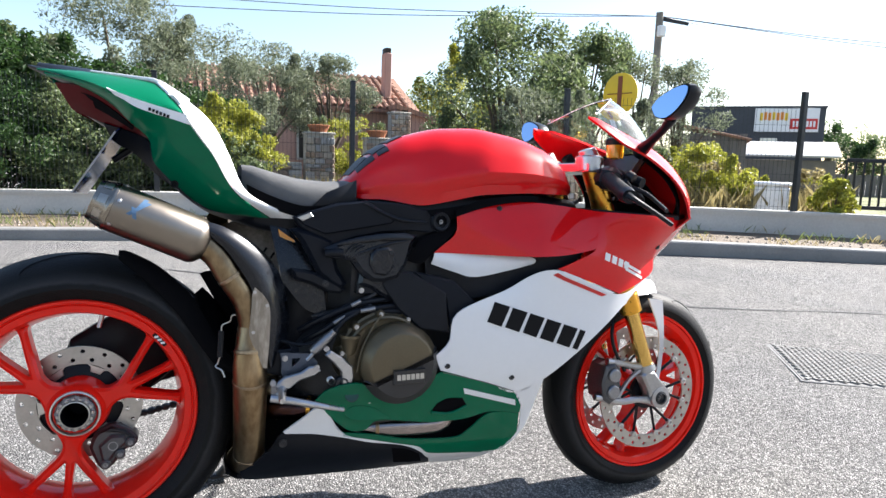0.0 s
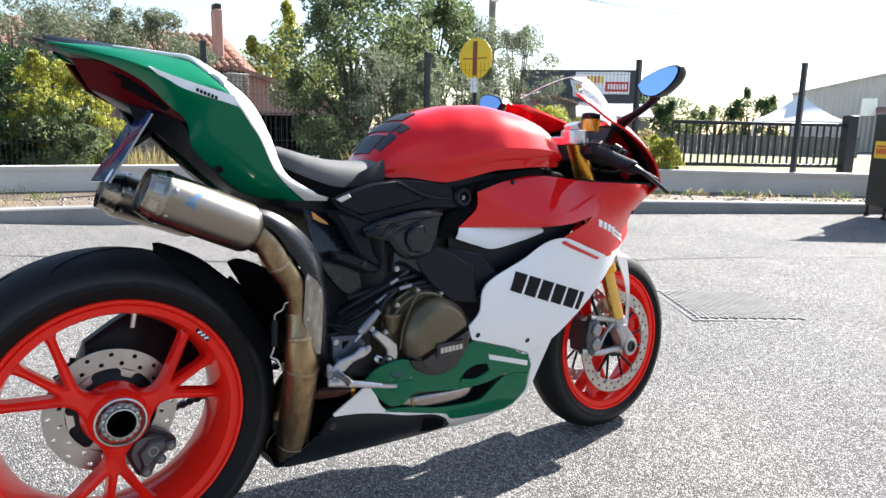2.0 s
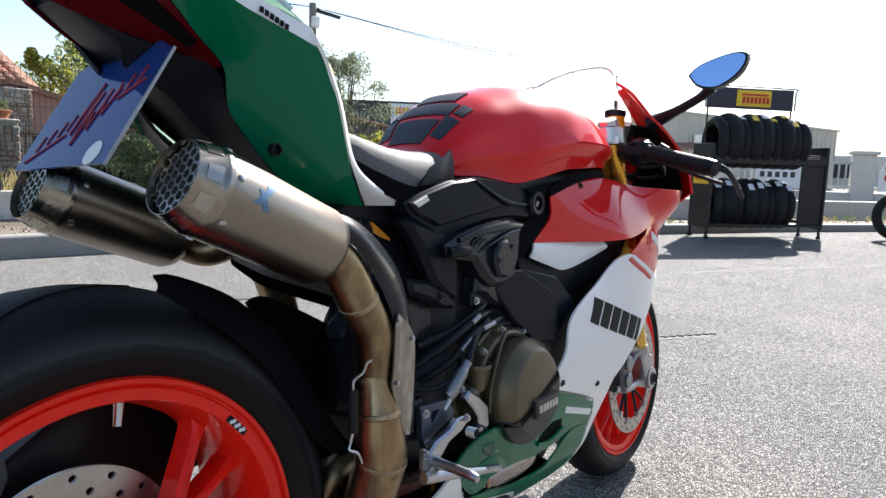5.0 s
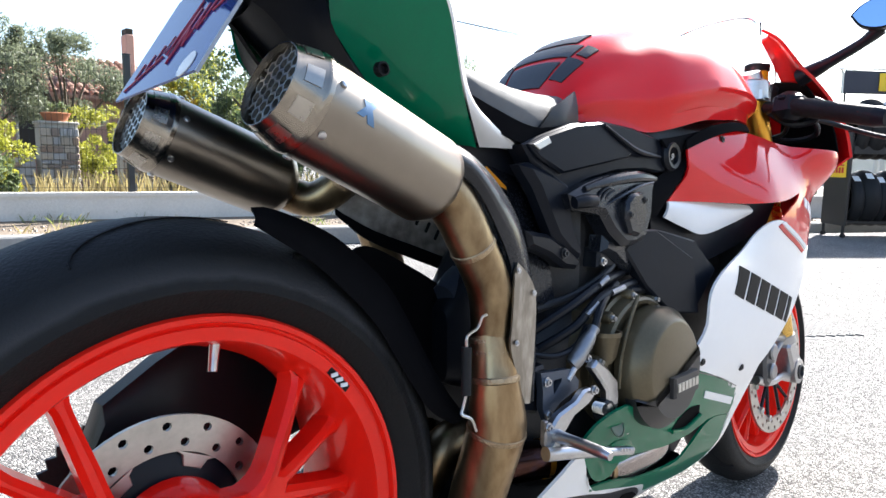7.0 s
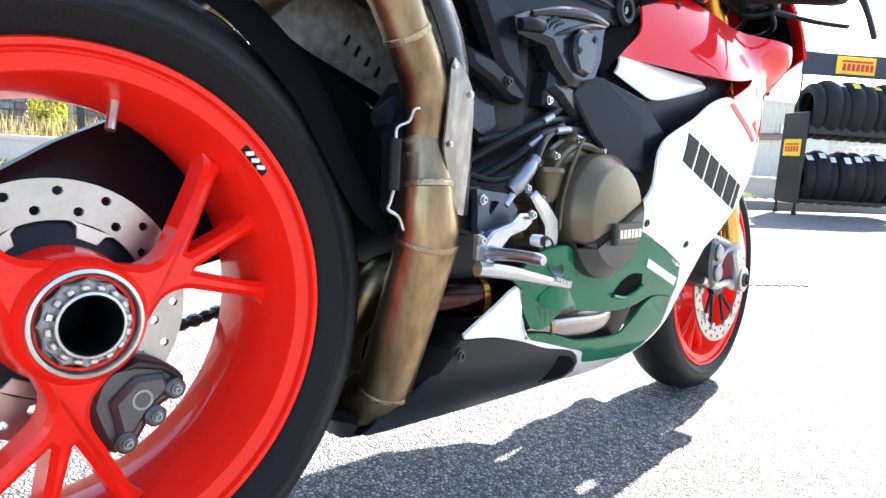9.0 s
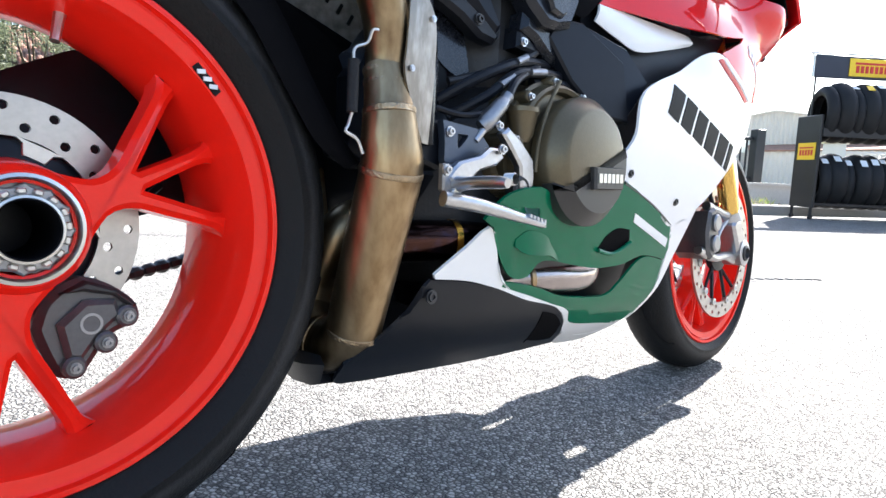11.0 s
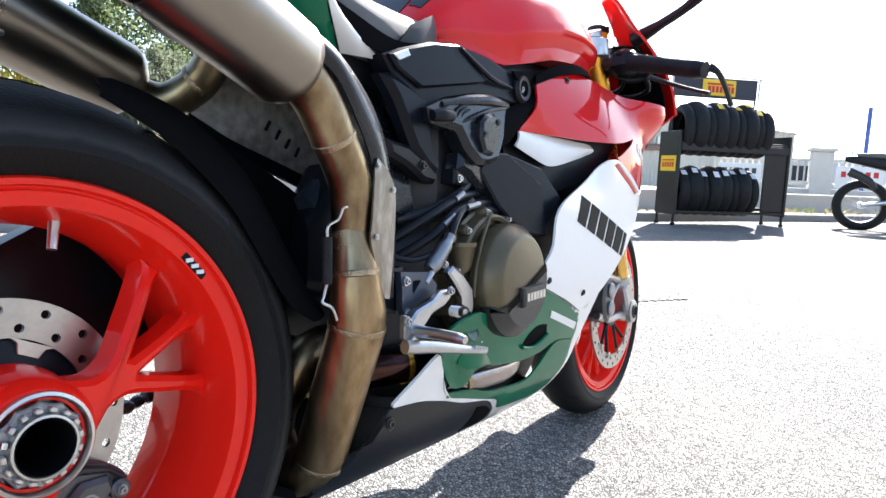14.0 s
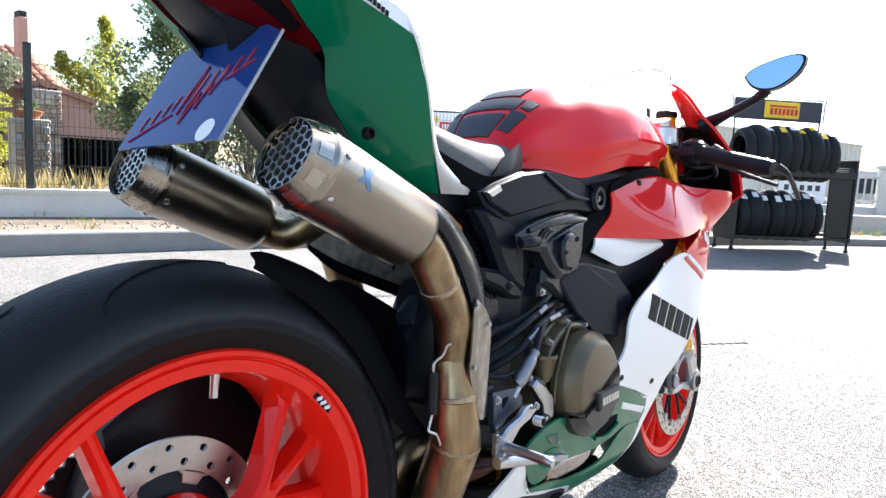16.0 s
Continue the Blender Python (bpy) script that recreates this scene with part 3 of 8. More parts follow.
part("inner_mudguard", skin([(0.225, 0.0, 0.600), (0.255, 0.0, 0.606), (0.331, 0.0, 0.573), (0.384, 0.0, 0.545), (0.433, 0.0, 0.518)], [(0.300, 0.0, 0.470), (0.320, 0.0, 0.455), (0.350, 0.0, 0.440), (0.390, 0.0, 0.430), (0.433, 0.0, 0.430)], n=20, rows=6, thick=0.006), MATTBLACK, bike, "black inner mudguard ahead of the tyre")
# heat shield hung in the middle of the frame, under the silencers
part("silencer_shield", skin([(0.252, 0.078, 0.690), (0.29, 0.072, 0.716), (0.36, 0.068, 0.718), (0.47, 0.062, 0.705)], [(0.254, 0.078, 0.654), (0.275, 0.074, 0.642), (0.315, 0.070, 0.624), (0.389, 0.066, 0.601), (0.486, 0.062, 0.570)], n=24, rows=6, thick=0.003), SHIELD, bike, "heat-stained shield behind the silencers")
part("shield_edge", skin([(0.250, 0.075, 0.655), (0.275, 0.071, 0.642), (0.315, 0.067, 0.624), (0.389, 0.063, 0.601), (0.486, 0.059, 0.570)], [(0.254, 0.078, 0.646), (0.272, 0.074, 0.632), (0.308, 0.070, 0.610), (0.382, 0.066, 0.584), (0.486, 0.062, 0.550)], n=24, rows=4, thick=0.012), MATTBLACK, bike, "black lower edge of the shield")
for k in range(4):
    part("shield_slot", moved(block(0, 0, 0, 0.005, 0.003, 0.017, 0.001), pose(0.370 + k * 0.018, 0.0635 - k * 0.0007, 0.652 - k * 0.011, 0, 30, 0)), INK, bike, "dark slot in the shield")
part("shock_body", tube([(0.37, -0.01, 0.535), (0.42, 0.0, 0.56), (0.50, 0.0, 0.60)], [0.018, 0.024, 0.024], 14), BLUEGREY, bike, "blue-grey shock absorber")

# ---- engine and frame ----
def hull(stations):
    """Rounded box sections along x: (x, z low, z high, half width)."""
    rings = []
    for x, z0, z1, w in stations:
        c, h = (z0 + z1) / 2, (z1 - z0) / 2
        rings.append([(x, w * math.copysign(abs(math.cos(a)) ** 0.4, math.cos(a)), c + h * math.copysign(abs(math.sin(a)) ** 0.4, math.sin(a))) for a in [2 * math.pi * k / 24 for k in range(24)]])
    return loft(rings)


part("crankcase", hull([(0.42, 0.30, 0.44, 0.06), (0.47, 0.26, 0.50, 0.11), (0.56, 0.24, 0.55, 0.135), (0.70, 0.24, 0.55, 0.135), (0.80, 0.27, 0.52, 0.12), (0.90, 0.30, 0.50, 0.11)]), DARKMETAL, bike, "dark grey engine block")
part("rear_cylinder", hull([(0.50, 0.52, 0.70, 0.07), (0.54, 0.50, 0.74, 0.115), (0.66, 0.50, 0.75, 0.12), (0.73, 0.52, 0.74, 0.10)]), DARKMETAL, bike, "black rear cylinder")
part("front_cylinder", hull([(0.78, 0.34, 0.56, 0.09), (0.90, 0.33, 0.60, 0.12), (1.02, 0.36, 0.60, 0.11), (1.08, 0.40, 0.58, 0.08)]), DARKMETAL, bike, "black front cylinder")
part("airbox", hull([(0.55, 0.70, 0.80, 0.08), (0.70, 0.66, 0.83, 0.125), (0.95, 0.66, 0.84, 0.13), (1.12, 0.68, 0.82, 0.11)]), PLASTIC, bike, "black airbox")
part("radiator", hull([(1.02, 0.34, 0.68, 0.15), (1.05, 0.36, 0.70, 0.16), (1.08, 0.38, 0.68, 0.15)]), DARKMETAL, bike, "dark radiator behind the fairing")
part("shock_mount", hull([(0.36, 0.42, 0.52, 0.03), (0.42, 0.40, 0.60, 0.05), (0.50, 0.42, 0.62, 0.06)]), PLASTIC, bike)
def rail_y(x, z):
    return -0.118 - 0.0815 * (x - 0.39)


part("frame_rail", plate([(0.405, 0.738), (0.440, 0.753), (0.500, 0.774), (0.567, 0.784), (0.640, 0.781), (0.689, 0.773), (0.728, 0.768), (0.752, 0.748), (0.735, 0.724), (0.712, 0.719), (0.668, 0.721), (0.600, 0.715), (0.535, 0.699), (0.492, 0.682), (0.470, 0.692), (0.423, 0.716)], 0.0, 0.03, 0.003, rail_y), SATIN, bike, "angular black frame rail under the seat")
part("seat_side_cover", plate([(0.409, 0.738), (0.440, 0.752), (0.500, 0.772), (0.562, 0.782), (0.600, 0.762), (0.626, 0.742), (0.618, 0.735), (0.540, 0.718), (0.474, 0.704), (0.427, 0.722)], -0.008, 0.0, 0.003, rail_y), SATIN, bike, "raised satin side cover with sharp edges")
part("cover_ridge", tube([(0.556, -0.1425, 0.776), (0.60, -0.146, 0.757), (0.640, -0.148, 0.745), (0.70, -0.149, 0.742)], [0.002, 0.004, 0.005, 0.002], 8), PLASTIC, bike)
# glint on the cover's chamfer, put in as a steel-coloured strip
part("cover_chamfer", plate([(0.412, 0.7375), (0.440, 0.750), (0.446, 0.742), (0.424, 0.731)], -0.0118, -0.006, 0.001, rail_y), STEEL, bike, "chamfer of the black cover with its glint put in as steel")
part("trim_panel", skin([(0.700, -0.150, 0.770), (0.745, -0.153, 0.778), (0.80, -0.157, 0.790), (0.86, -0.160, 0.803)], [(0.733, -0.149, 0.735), (0.762, -0.150, 0.752), (0.792, -0.150, 0.775), (0.86, -0.158, 0.795)], n=14, rows=5, bulge=0.004), MATTBLACK, bike, "black panel under the tank")
part("duct_neck", skin([(0.690, -0.140, 0.705), (0.727, -0.144, 0.722), (0.775, -0.148, 0.745), (0.790, -0.150, 0.765)], [(0.655, -0.140, 0.655), (0.690, -0.145, 0.648), (0.715, -0.149, 0.668), (0.742, -0.152, 0.692)], n=16, rows=6, bulge=0.006), MATTBLACK, bike, "black duct beside the fairing")
part("pivot_boss", join(turned([(0.022, -0.12), (0.024, -0.150), (0.020, -0.156), (0.014, -0.155), (0.013, -0.149), (0.004, -0.149)], 28, (0.733, 0, 0.746))), PLASTIC, bike, "round frame bolt boss")
part("pivot_bolt", bolt(0.733, -0.150, 0.746, 0.0042, h=0.003), CASTGREY, bike, "grey socket bolt")
part("subframe_strut", plate([(0.400, 0.712), (0.418, 0.716), (0.455, 0.706), (0.493, 0.692), (0.499, 0.656), (0.507, 0.628), (0.528, 0.598), (0.515, 0.584), (0.488, 0.598), (0.462, 0.618), (0.443, 0.652), (0.426, 0.682)], -0.012, 0.012, 0.009, lambda x, z: -0.120 - 0.02 * (0.70 - z) + 0.10 * max(0, 0.47 - x)), SATIN, bike, "curved satin black subframe strut")
part("lower_strut", plate([(0.405, 0.628), (0.451, 0.623), (0.500, 0.602), (0.526, 0.586), (0.515, 0.574), (0.486, 0.577), (0.452, 0.594), (0.412, 0.606)], -0.130, -0.108, 0.006), PLASTIC, bike, "black lower strut")
part("strut_bolt", bolt(0.480, -0.130, 0.597, 0.005), DARKMETAL, bike)
part("battery_cover", skin([(0.36, -0.065, 0.73), (0.42, -0.070, 0.72), (0.47, -0.085, 0.66)], [(0.39, -0.10, 0.60), (0.44, -0.105, 0.54), (0.49, -0.11, 0.52)], n=12, rows=6, bulge=0.006), CARBON, bike, "black battery cover")
belt = part("belt_cover", plate([(0.470, 0.676), (0.507, 0.692), (0.555, 0.705), (0.602, 0.714), (0.650, 0.716), (0.676, 0.712), (0.664, 0.686), (0.655, 0.650), (0.634, 0.616), (0.600, 0.606), (0.576, 0.606), (0.548, 0.626), (0.530, 0.650), (0.478, 0.656)], -0.012, 0.020, 0.009, lambda x, z: -0.140 - 0.06 * min(x - 0.47, 0.14) - 0.10 * max(0, 0.70 - z) * (x > 0.52)), CARBON, bike, "black moulded belt cover")
part("cover_ridge", tube([(0.497, -0.1500, 0.684), (0.550, -0.1560, 0.697), (0.612, -0.1600, 0.706), (0.664, -0.1595, 0.706)], [0.004, 0.008, 0.009, 0.005], 10), CARBON, belt, "rounded upper ridge")
part("cover_ridge", tube([(0.530, -0.1560, 0.660), (0.565, -0.1640, 0.676), (0.612, -0.1650, 0.692), (0.655, -0.1630, 0.700)], [0.002, 0.0035, 0.0035, 0.002], 8), CARBON, belt)
for k in range(3):
    part("cover_groove", tube([(0.514 + k * 0.007, -0.1550, 0.666 - k * 0.003), (0.524 + k * 0.008, -0.1580, 0.680 - k * 0.002), (0.540 + k * 0.008, -0.1585, 0.688 - k * 0.002)], 0.0018, 6), PLASTIC, belt)
part("sensor_plug", tube([(0.472, -0.152, 0.664), (0.490, -0.158, 0.667), (0.508, -0.160, 0.668)], [0.008, 0.0095, 0.008], 12), PLASTIC, bike, "black sensor plug")
part("cover_neck", plate([(0.552, 0.622), (0.600, 0.612), (0.640, 0.616), (0.652, 0.596), (0.660, 0.574), (0.626, 0.562), (0.600, 0.574), (0.575, 0.590), (0.548, 0.598)], -0.150, -0.122, 0.008), CARBON, bike, "lower neck of the belt cover")
cap = part("coil_cap", plate([(0.568, 0.668), (0.582, 0.680), (0.606, 0.684), (0.619, 0.675), (0.622, 0.648), (0.614, 0.630), (0.602, 0.620), (0.578, 0.624), (0.566, 0.645)], -0.1745, -0.150, 0.0045), CARBON, bike, "rounded black cover cap")
for x, z in ((0.575, 0.650), (0.612, 0.672)):
    part("cap_screw", bolt(x, -0.1745, z, 0.0035, h=0.003), DARKMETAL, cap)
part("mount_lug", plate([(0.548, 0.576), (0.590, 0.574), (0.592, 0.600), (0.580, 0.606), (0.550, 0.604)], -0.140, -0.105, 0.004), PLASTIC, bike, "black mounting block")
part("lug_bolt", bolt(0.558, -0.140, 0.584, 0.0042), ALU, bike, "silver hex bolt")
# black frame plate ahead of the clutch
part("front_frame_plate", plate([(0.600, 0.600), (0.620, 0.630), (0.665, 0.630), (0.743, 0.586), (0.752, 0.498), (0.690, 0.503), (0.640, 0.545)], -0.008, 0.008, 0.003, lambda x, z: -0.146 - 0.24 * (x - 0.62) - 0.06 * (0.63 - z)), PLASTIC, bike, "black frame plate beside the engine")
part("frame_plate_facet", plate([(0.672, 0.630), (0.690, 0.628), (0.765, 0.613), (0.815, 0.566), (0.772, 0.520), (0.756, 0.505), (0.746, 0.572)], -0.008, 0.008, 0.003, lambda x, z: -0.150 - 0.17 * (x - 0.665) - 0.10 * (0.63 - z)), SATIN, bike, "satin facet of the frame plate")
part("inner_duct", skin([(0.70, -0.13, 0.70), (0.85, -0.15, 0.69), (1.0, -0.165, 0.69), (1.12, -0.175, 0.705)], [(0.72, -0.13, 0.56), (0.82, -0.15, 0.57), (0.94, -0.165, 0.60), (1.06, -0.175, 0.64)], n=20, rows=6, thick=0.01), PLASTIC, bike, "black air duct behind the fairing")

# clutch cover
part("clutch_case", join(turned([(0.070, -0.10), (0.101, -0.105), (0.101, -0.144), (0.104, -0.146), (0.104, -0.151), (0.099, -0.153), (0.096, -0.170), (0.092, -0.173), (0.087, -0.170), (0.085, -0.16)], 56, (0.616, 0, 0.436)),
                         hull([(0.505, 0.40, 0.47, 0.12), (0.53, 0.37, 0.52, 0.155), (0.57, 0.36, 0.54, 0.158), (0.62, 0.37, 0.53, 0.15)])), BRONZE, bike, "bronze clutch housing")
part("clutch_cover", turned([(0.087, -0.165), (0.0875, -0.188), (0.086, -0.194), (0.072, -0.209), (0.069, -0.212), (0.066, -0.2128), (0.01, -0.2135)], 64, (0.640, 0, 0.431)), BRONZE, bike, "round bronze clutch cover")
part("case_seam", tube([(0.596, -0.1755, 0.535), (0.574, -0.1755, 0.498), (0.556, -0.1755, 0.455), (0.549, -0.1755, 0.410)], 0.0028, 8), BRONZE, bike, "raised casting seam")
wedge = [(0.640 + 0.0890 * math.cos(radians(a)), 0.431 + 0.0890 * math.sin(radians(a))) for a in range(-156, 27, 6)]
part("cover_insert", plate(wedge, -0.2150, -0.180, 0.0185), INSERT, bike, "black insert on the clutch cover")
part("badge_plate", moved(slab([(-0.036, -0.015), (0.036, -0.015), (0.036, 0.015), (-0.036, 0.015)], -0.2235, -0.214, 0.003), pose(0.655, 0, 0.408, 0, -3, 0)), INSERT, bike, "raised black badge")
for i in range(6):
    part("badge_bar", moved(slab([(-0.0035, -0.006), (0.0045, -0.006), (0.0045, 0.006), (-0.0035, 0.006)], -0.2248, -0.2230), pose(0.655 + (i - 2.5) * 0.0105, 0, 0.408 + (i - 2.5) * 0.0006, 0, -3, 0)), STEEL, bike, "grey maker's mark as a plain bar")
for a in (25, 62, 100, 135, 172, 208, 250, 300, 340):
    x, z = 0.616 + 0.1005 * math.cos(radians(a)), 0.436 + 0.1005 * math.sin(radians(a))
    part("case_lug", turned([(0.009, -0.12), (0.009, -0.162), (0.007, -0.166)], 12, (x, 0, z)), BRONZE, bike)
    part("case_bolt", bolt(x, -0.166, z, 0.0034), ALU, bike, "silver socket bolt")
part("breather_neck", turned([(0.009, 0.446), (0.015, 0.455), (0.0205, 0.482), (0.0225, 0.484), (0.0225, 0.490), (0.0200, 0.490), (0.013, 0.462)], 24, (0.532, -0.164, 0), axis="Z"), BRONZE, bike, "bronze filler funnel")

# hoses and cables round the engine's top
for pts, r, m in (([(0.44, -0.12, 0.47), (0.48, -0.15, 0.50), (0.53, -0.155, 0.535), (0.60, -0.15, 0.548), (0.68, -0.14, 0.555)], 0.0065, PLASTIC),
                  ([(0.43, -0.11, 0.49), (0.48, -0.14, 0.525), (0.55, -0.145, 0.555), (0.64, -0.13, 0.57), (0.70, -0.12, 0.60)], 0.007, PLASTIC),
                  ([(0.46, -0.10, 0.52), (0.52, -0.125, 0.54), (0.58, -0.135, 0.57), (0.62, -0.13, 0.60)], 0.006, DARKMETAL),
                  ([(0.58, -0.14, 0.535), (0.64, -0.15, 0.54), (0.72, -0.15, 0.53), (0.76, -0.14, 0.50)], 0.007, PLASTIC)):
    part("hose", tube(pts, r, 10), m, bike, "black rubber hose")
for x, y, z, dx, dz in ((0.508, -0.157, 0.522, 0.012, 0.008), (0.570, -0.158, 0.544, 0.016, 0.003), (0.545, -0.150, 0.557, 0.010, 0.005)):
    part("hose_fitting", tube([(x - dx, y, z - dz), (x + dx, y, z + dz)], 0.0050, 10, 2), CASTGREY, bike, "bright hose fitting")

# foot rest, pedal and bracket
def ring_plate(outer, inner, y0, y1):
    """A plate with a hole: both outlines have the same number of corners."""
    return loft([[(x, y0, z) for x, z in outer], [(x, y1, z) for x, z in outer], [(x, y1, z) for x, z in inner], [(x, y0, z) for x, z in inner], [(x, y0, z) for x, z in outer]], False)


bracket = part("footrest_bracket", ring_plate([(0.384, 0.455), (0.443, 0.452), (0.463, 0.434), (0.461, 0.424), (0.422, 0.412), (0.397, 0.394), (0.388, 0.411), (0.388, 0.432)],
    [(0.409, 0.4425), (0.425, 0.443), (0.426, 0.4405), (0.420, 0.434), (0.414, 0.428), (0.410, 0.4255), (0.4085, 0.431), (0.4085, 0.437)], -0.170, -0.160), BLUEGREY, bike, "blue-grey cast bracket with a triangular opening")
part("bracket_base", plate([(0.355, 0.41), (0.395, 0.40), (0.42, 0.42), (0.41, 0.46), (0.37, 0.455)], -0.156, -0.11, 0.004), PLASTIC, bike, "black bracket mount")
part("brake_cylinder", tube([(0.452, -0.166, 0.456), (0.458, -0.168, 0.462), (0.482, -0.170, 0.486), (0.489, -0.170, 0.493), (0.495, -0.170, 0.499)], [0.0095, 0.0112, 0.0100, 0.0075, 0.0085], 14), CASTGREY, bike, "silver brake cylinder")
part("cylinder_rod", tube([(0.440, -0.168, 0.438), (0.452, -0.170, 0.452)], 0.0045, 10, 2), ALU, bike)
part("cylinder_hose", tube([(0.496, -0.170, 0.497), (0.515, -0.165, 0.520), (0.548, -0.155, 0.538), (0.58, -0.150, 0.552)], 0.0055, 10), PLASTIC, bike, "black brake hose")
part("pedal_lever", plate([(0.476, 0.450), (0.488, 0.459), (0.513, 0.445), (0.538, 0.424), (0.541, 0.400), (0.537, 0.383), (0.516, 0.382), (0.512, 0.414), (0.497, 0.430)], -0.182, -0.170, 0.003), ALU, bike, "polished angled lever arm")
part("footrest_hanger", plate([(0.371, 0.388), (0.380, 0.399), (0.391, 0.408), (0.426, 0.4175), (0.442, 0.429), (0.458, 0.4295), (0.467, 0.419), (0.453, 0.409), (0.423, 0.400), (0.404, 0.384), (0.388, 0.382)], -0.1935, -0.1835, 0.003), ALU, bike, "polished curved foot rest hanger")
part("hanger_yoke", plate([(0.366, 0.404), (0.372, 0.404), (0.378, 0.386), (0.396, 0.378), (0.397, 0.366), (0.376, 0.363), (0.366, 0.376)], -0.192, -0.184, 0.002), CASTGREY, bike, "grey folded hinge yoke")
part("pivot_eccentric", turned([(0.006, -0.165), (0.0165, -0.167), (0.0165, -0.180), (0.0135, -0.183), (0.011, -0.183), (0.010, -0.178), (0.003, -0.178)], 24, (0.516, 0, 0.386)), DARKMETAL, bike, "dark pedal pivot")
part("return_spring", join(*[turned([(0.0065, -0.176 - 0.0032 * i), (0.0080, -0.1775 - 0.0032 * i), (0.0065, -0.179 - 0.0032 * i)], 16, (0.490, 0, 0.396), True) for i in range(5)]), STEEL, bike, "coiled return spring")
peg = part("footrest", tube([(0.388, -0.188, 0.382), (0.386, -0.204, 0.383), (0.382, -0.235, 0.3835), (0.3785, -0.262, 0.3825), (0.3775, -0.272, 0.3815)], [0.0105, 0.0075, 0.0066, 0.0068, 0.0050], 14), ALU, bike, "grey rounded foot rest")
part("peg_slot", tube([(0.3905, -0.206, 0.3850), (0.3870, -0.230, 0.3860), (0.3840, -0.254, 0.3850)], [0.0025, 0.0036, 0.0025], 8), DARKMETAL, peg, "dark slot")
part("brake_pedal", tube([(0.366, -0.192, 0.366), (0.41, -0.202, 0.361), (0.455, -0.210, 0.353), (0.492, -0.215, 0.346), (0.514, -0.218, 0.342)], [0.009, 0.0085, 0.007, 0.0052, 0.0045], 12), ALU, bike, "silver brake pedal")
for k in range(5):
    part("pedal_tooth", block(0.484 + k * 0.007, -0.217, 0.3515 - k * 0.0015, 0.0038, 0.012, 0.0055, 0.001), ALU, bike)
part("hinge_pin", turned([(0.002, -0.191), (0.0062, -0.191), (0.0062, -0.196), (0.0045, -0.197), (0.002, -0.196)], 12, (0.381, 0, 0.372)), STEEL, bike)
for x, z, y in ((0.394, 0.443, -0.170), (0.398, 0.402, -0.170), (0.456, 0.428, -0.196), (0.481, 0.461, -0.168), (0.369, 0.397, -0.192)):
    part("bracket_bolt", bolt(x, y, z, 0.0042), ALU, bike, "silver bolt")
part("wire_loom", tube([(0.39, -0.14, 0.475), (0.43, -0.155, 0.468), (0.47, -0.160, 0.478), (0.50, -0.155, 0.500)], 0.004, 8), PLASTIC, bike)

# ---- exhaust ----
def muffler(tip, front, r, mat, label):
    t, f = Vector(tip), Vector(front)
    d = (f - t).normalized()
    m = thing("muffler", "", "", None)
    m.parent = bike
    m["label"] = label
    L = (f - t).length
    rot = d.to_track_quat("Y", "Z").to_matrix().to_4x4()
    place = Matrix.Translation(t) @ rot
    part("sleeve", moved(turned([(r * 0.97, 0.028), (r, 0.030), (r, L - 0.012), (r * 0.9, L), (r * 0.62, L + 0.012), (0.02, L + 0.012)], 48), place), mat, m)
    part("end_cap", moved(turned([(r * 1.0, 0.0345), (r * 1.016, 0.034), (r * 1.017, 0.0335), (r * 1.017, 0.0295), (r * 1.016, 0.029), (r * 0.990, 0.0265), (r * 0.985, 0.0260), (r * 0.850, 0.0030), (r * 0.846, 0.0015), (r * 0.835, -0.001), (r * 0.815, -0.001), (r * 0.805, 0.002), (r * 0.79, 0.03), (r * 0.3, 0.034)], 64), place), CAPMETAL, m, "brushed conical end cap")
    for k in range(9):
        a = radians(40 * k + 12)
        def cone(y, b, lift=0.0004):
            q = r * (0.85 + (0.985 - 0.85) * (y - 0.003) / 0.023) + lift
            return Vector((q * math.cos(a + b), y, q * math.sin(a + b)))
        part("cap_pocket", moved(grid_shell([[cone(y, b) for b in np.linspace(-0.19, 0.19, 6)] for y in (0.0075, 0.015, 0.0225)], 0.0006, (math.cos(a), 0, math.sin(a))), place), POCKET, m, "bright milled pocket")
    part("dark_core", moved(turned([(r * 0.78, 0.016), (r * 0.78, 0.022), (r * 0.1, 0.024)], 32), place), DARKMETAL, m)
    # honeycomb grille
    cells = []
    s = r * 0.118
    q = []
    for i in range(-8, 9):
        for j in range(-8, 9):
            cx, cz = s * 1.5 * i * 1.155, s * 2 * (j + 0.5 * (i % 2))
            if cx * cx + cz * cz < (r * 0.77) ** 2:
                q.append((cx, cz))
    for cx, cz in q:
        ring = lambda rr, y: [(cx + rr * math.cos(math.pi / 3 * k), y, cz + rr * math.sin(math.pi / 3 * k)) for k in range(6)]
        cells.append(loft([ring(s * 1.18, 0.006), ring(s * 0.92, 0.006), ring(s * 0.92, 0.012), ring(s * 1.18, 0.012), ring(s * 1.18, 0.006)], False))
    part("mesh_grille", moved(join(*cells), place), STEEL, m, "honeycomb outlet grille")
    for k in range(6):
        a = radians(60 * k + 20)
        c = Vector((r * 1.0 * math.cos(a), 0.0420, r * 1.0 * math.sin(a)))
        n = Vector((math.cos(a), 0, math.sin(a)))
        b = turned([(0.0038, 0), (0.0038, 0.0018), (0.002, 0.0026)], 10)
        part("cap_rivet", moved(moved(b, Matrix.Translation(c) @ n.to_track_quat("Y", "X").to_matrix().to_4x4()), place), ALU, m)
    return m, place


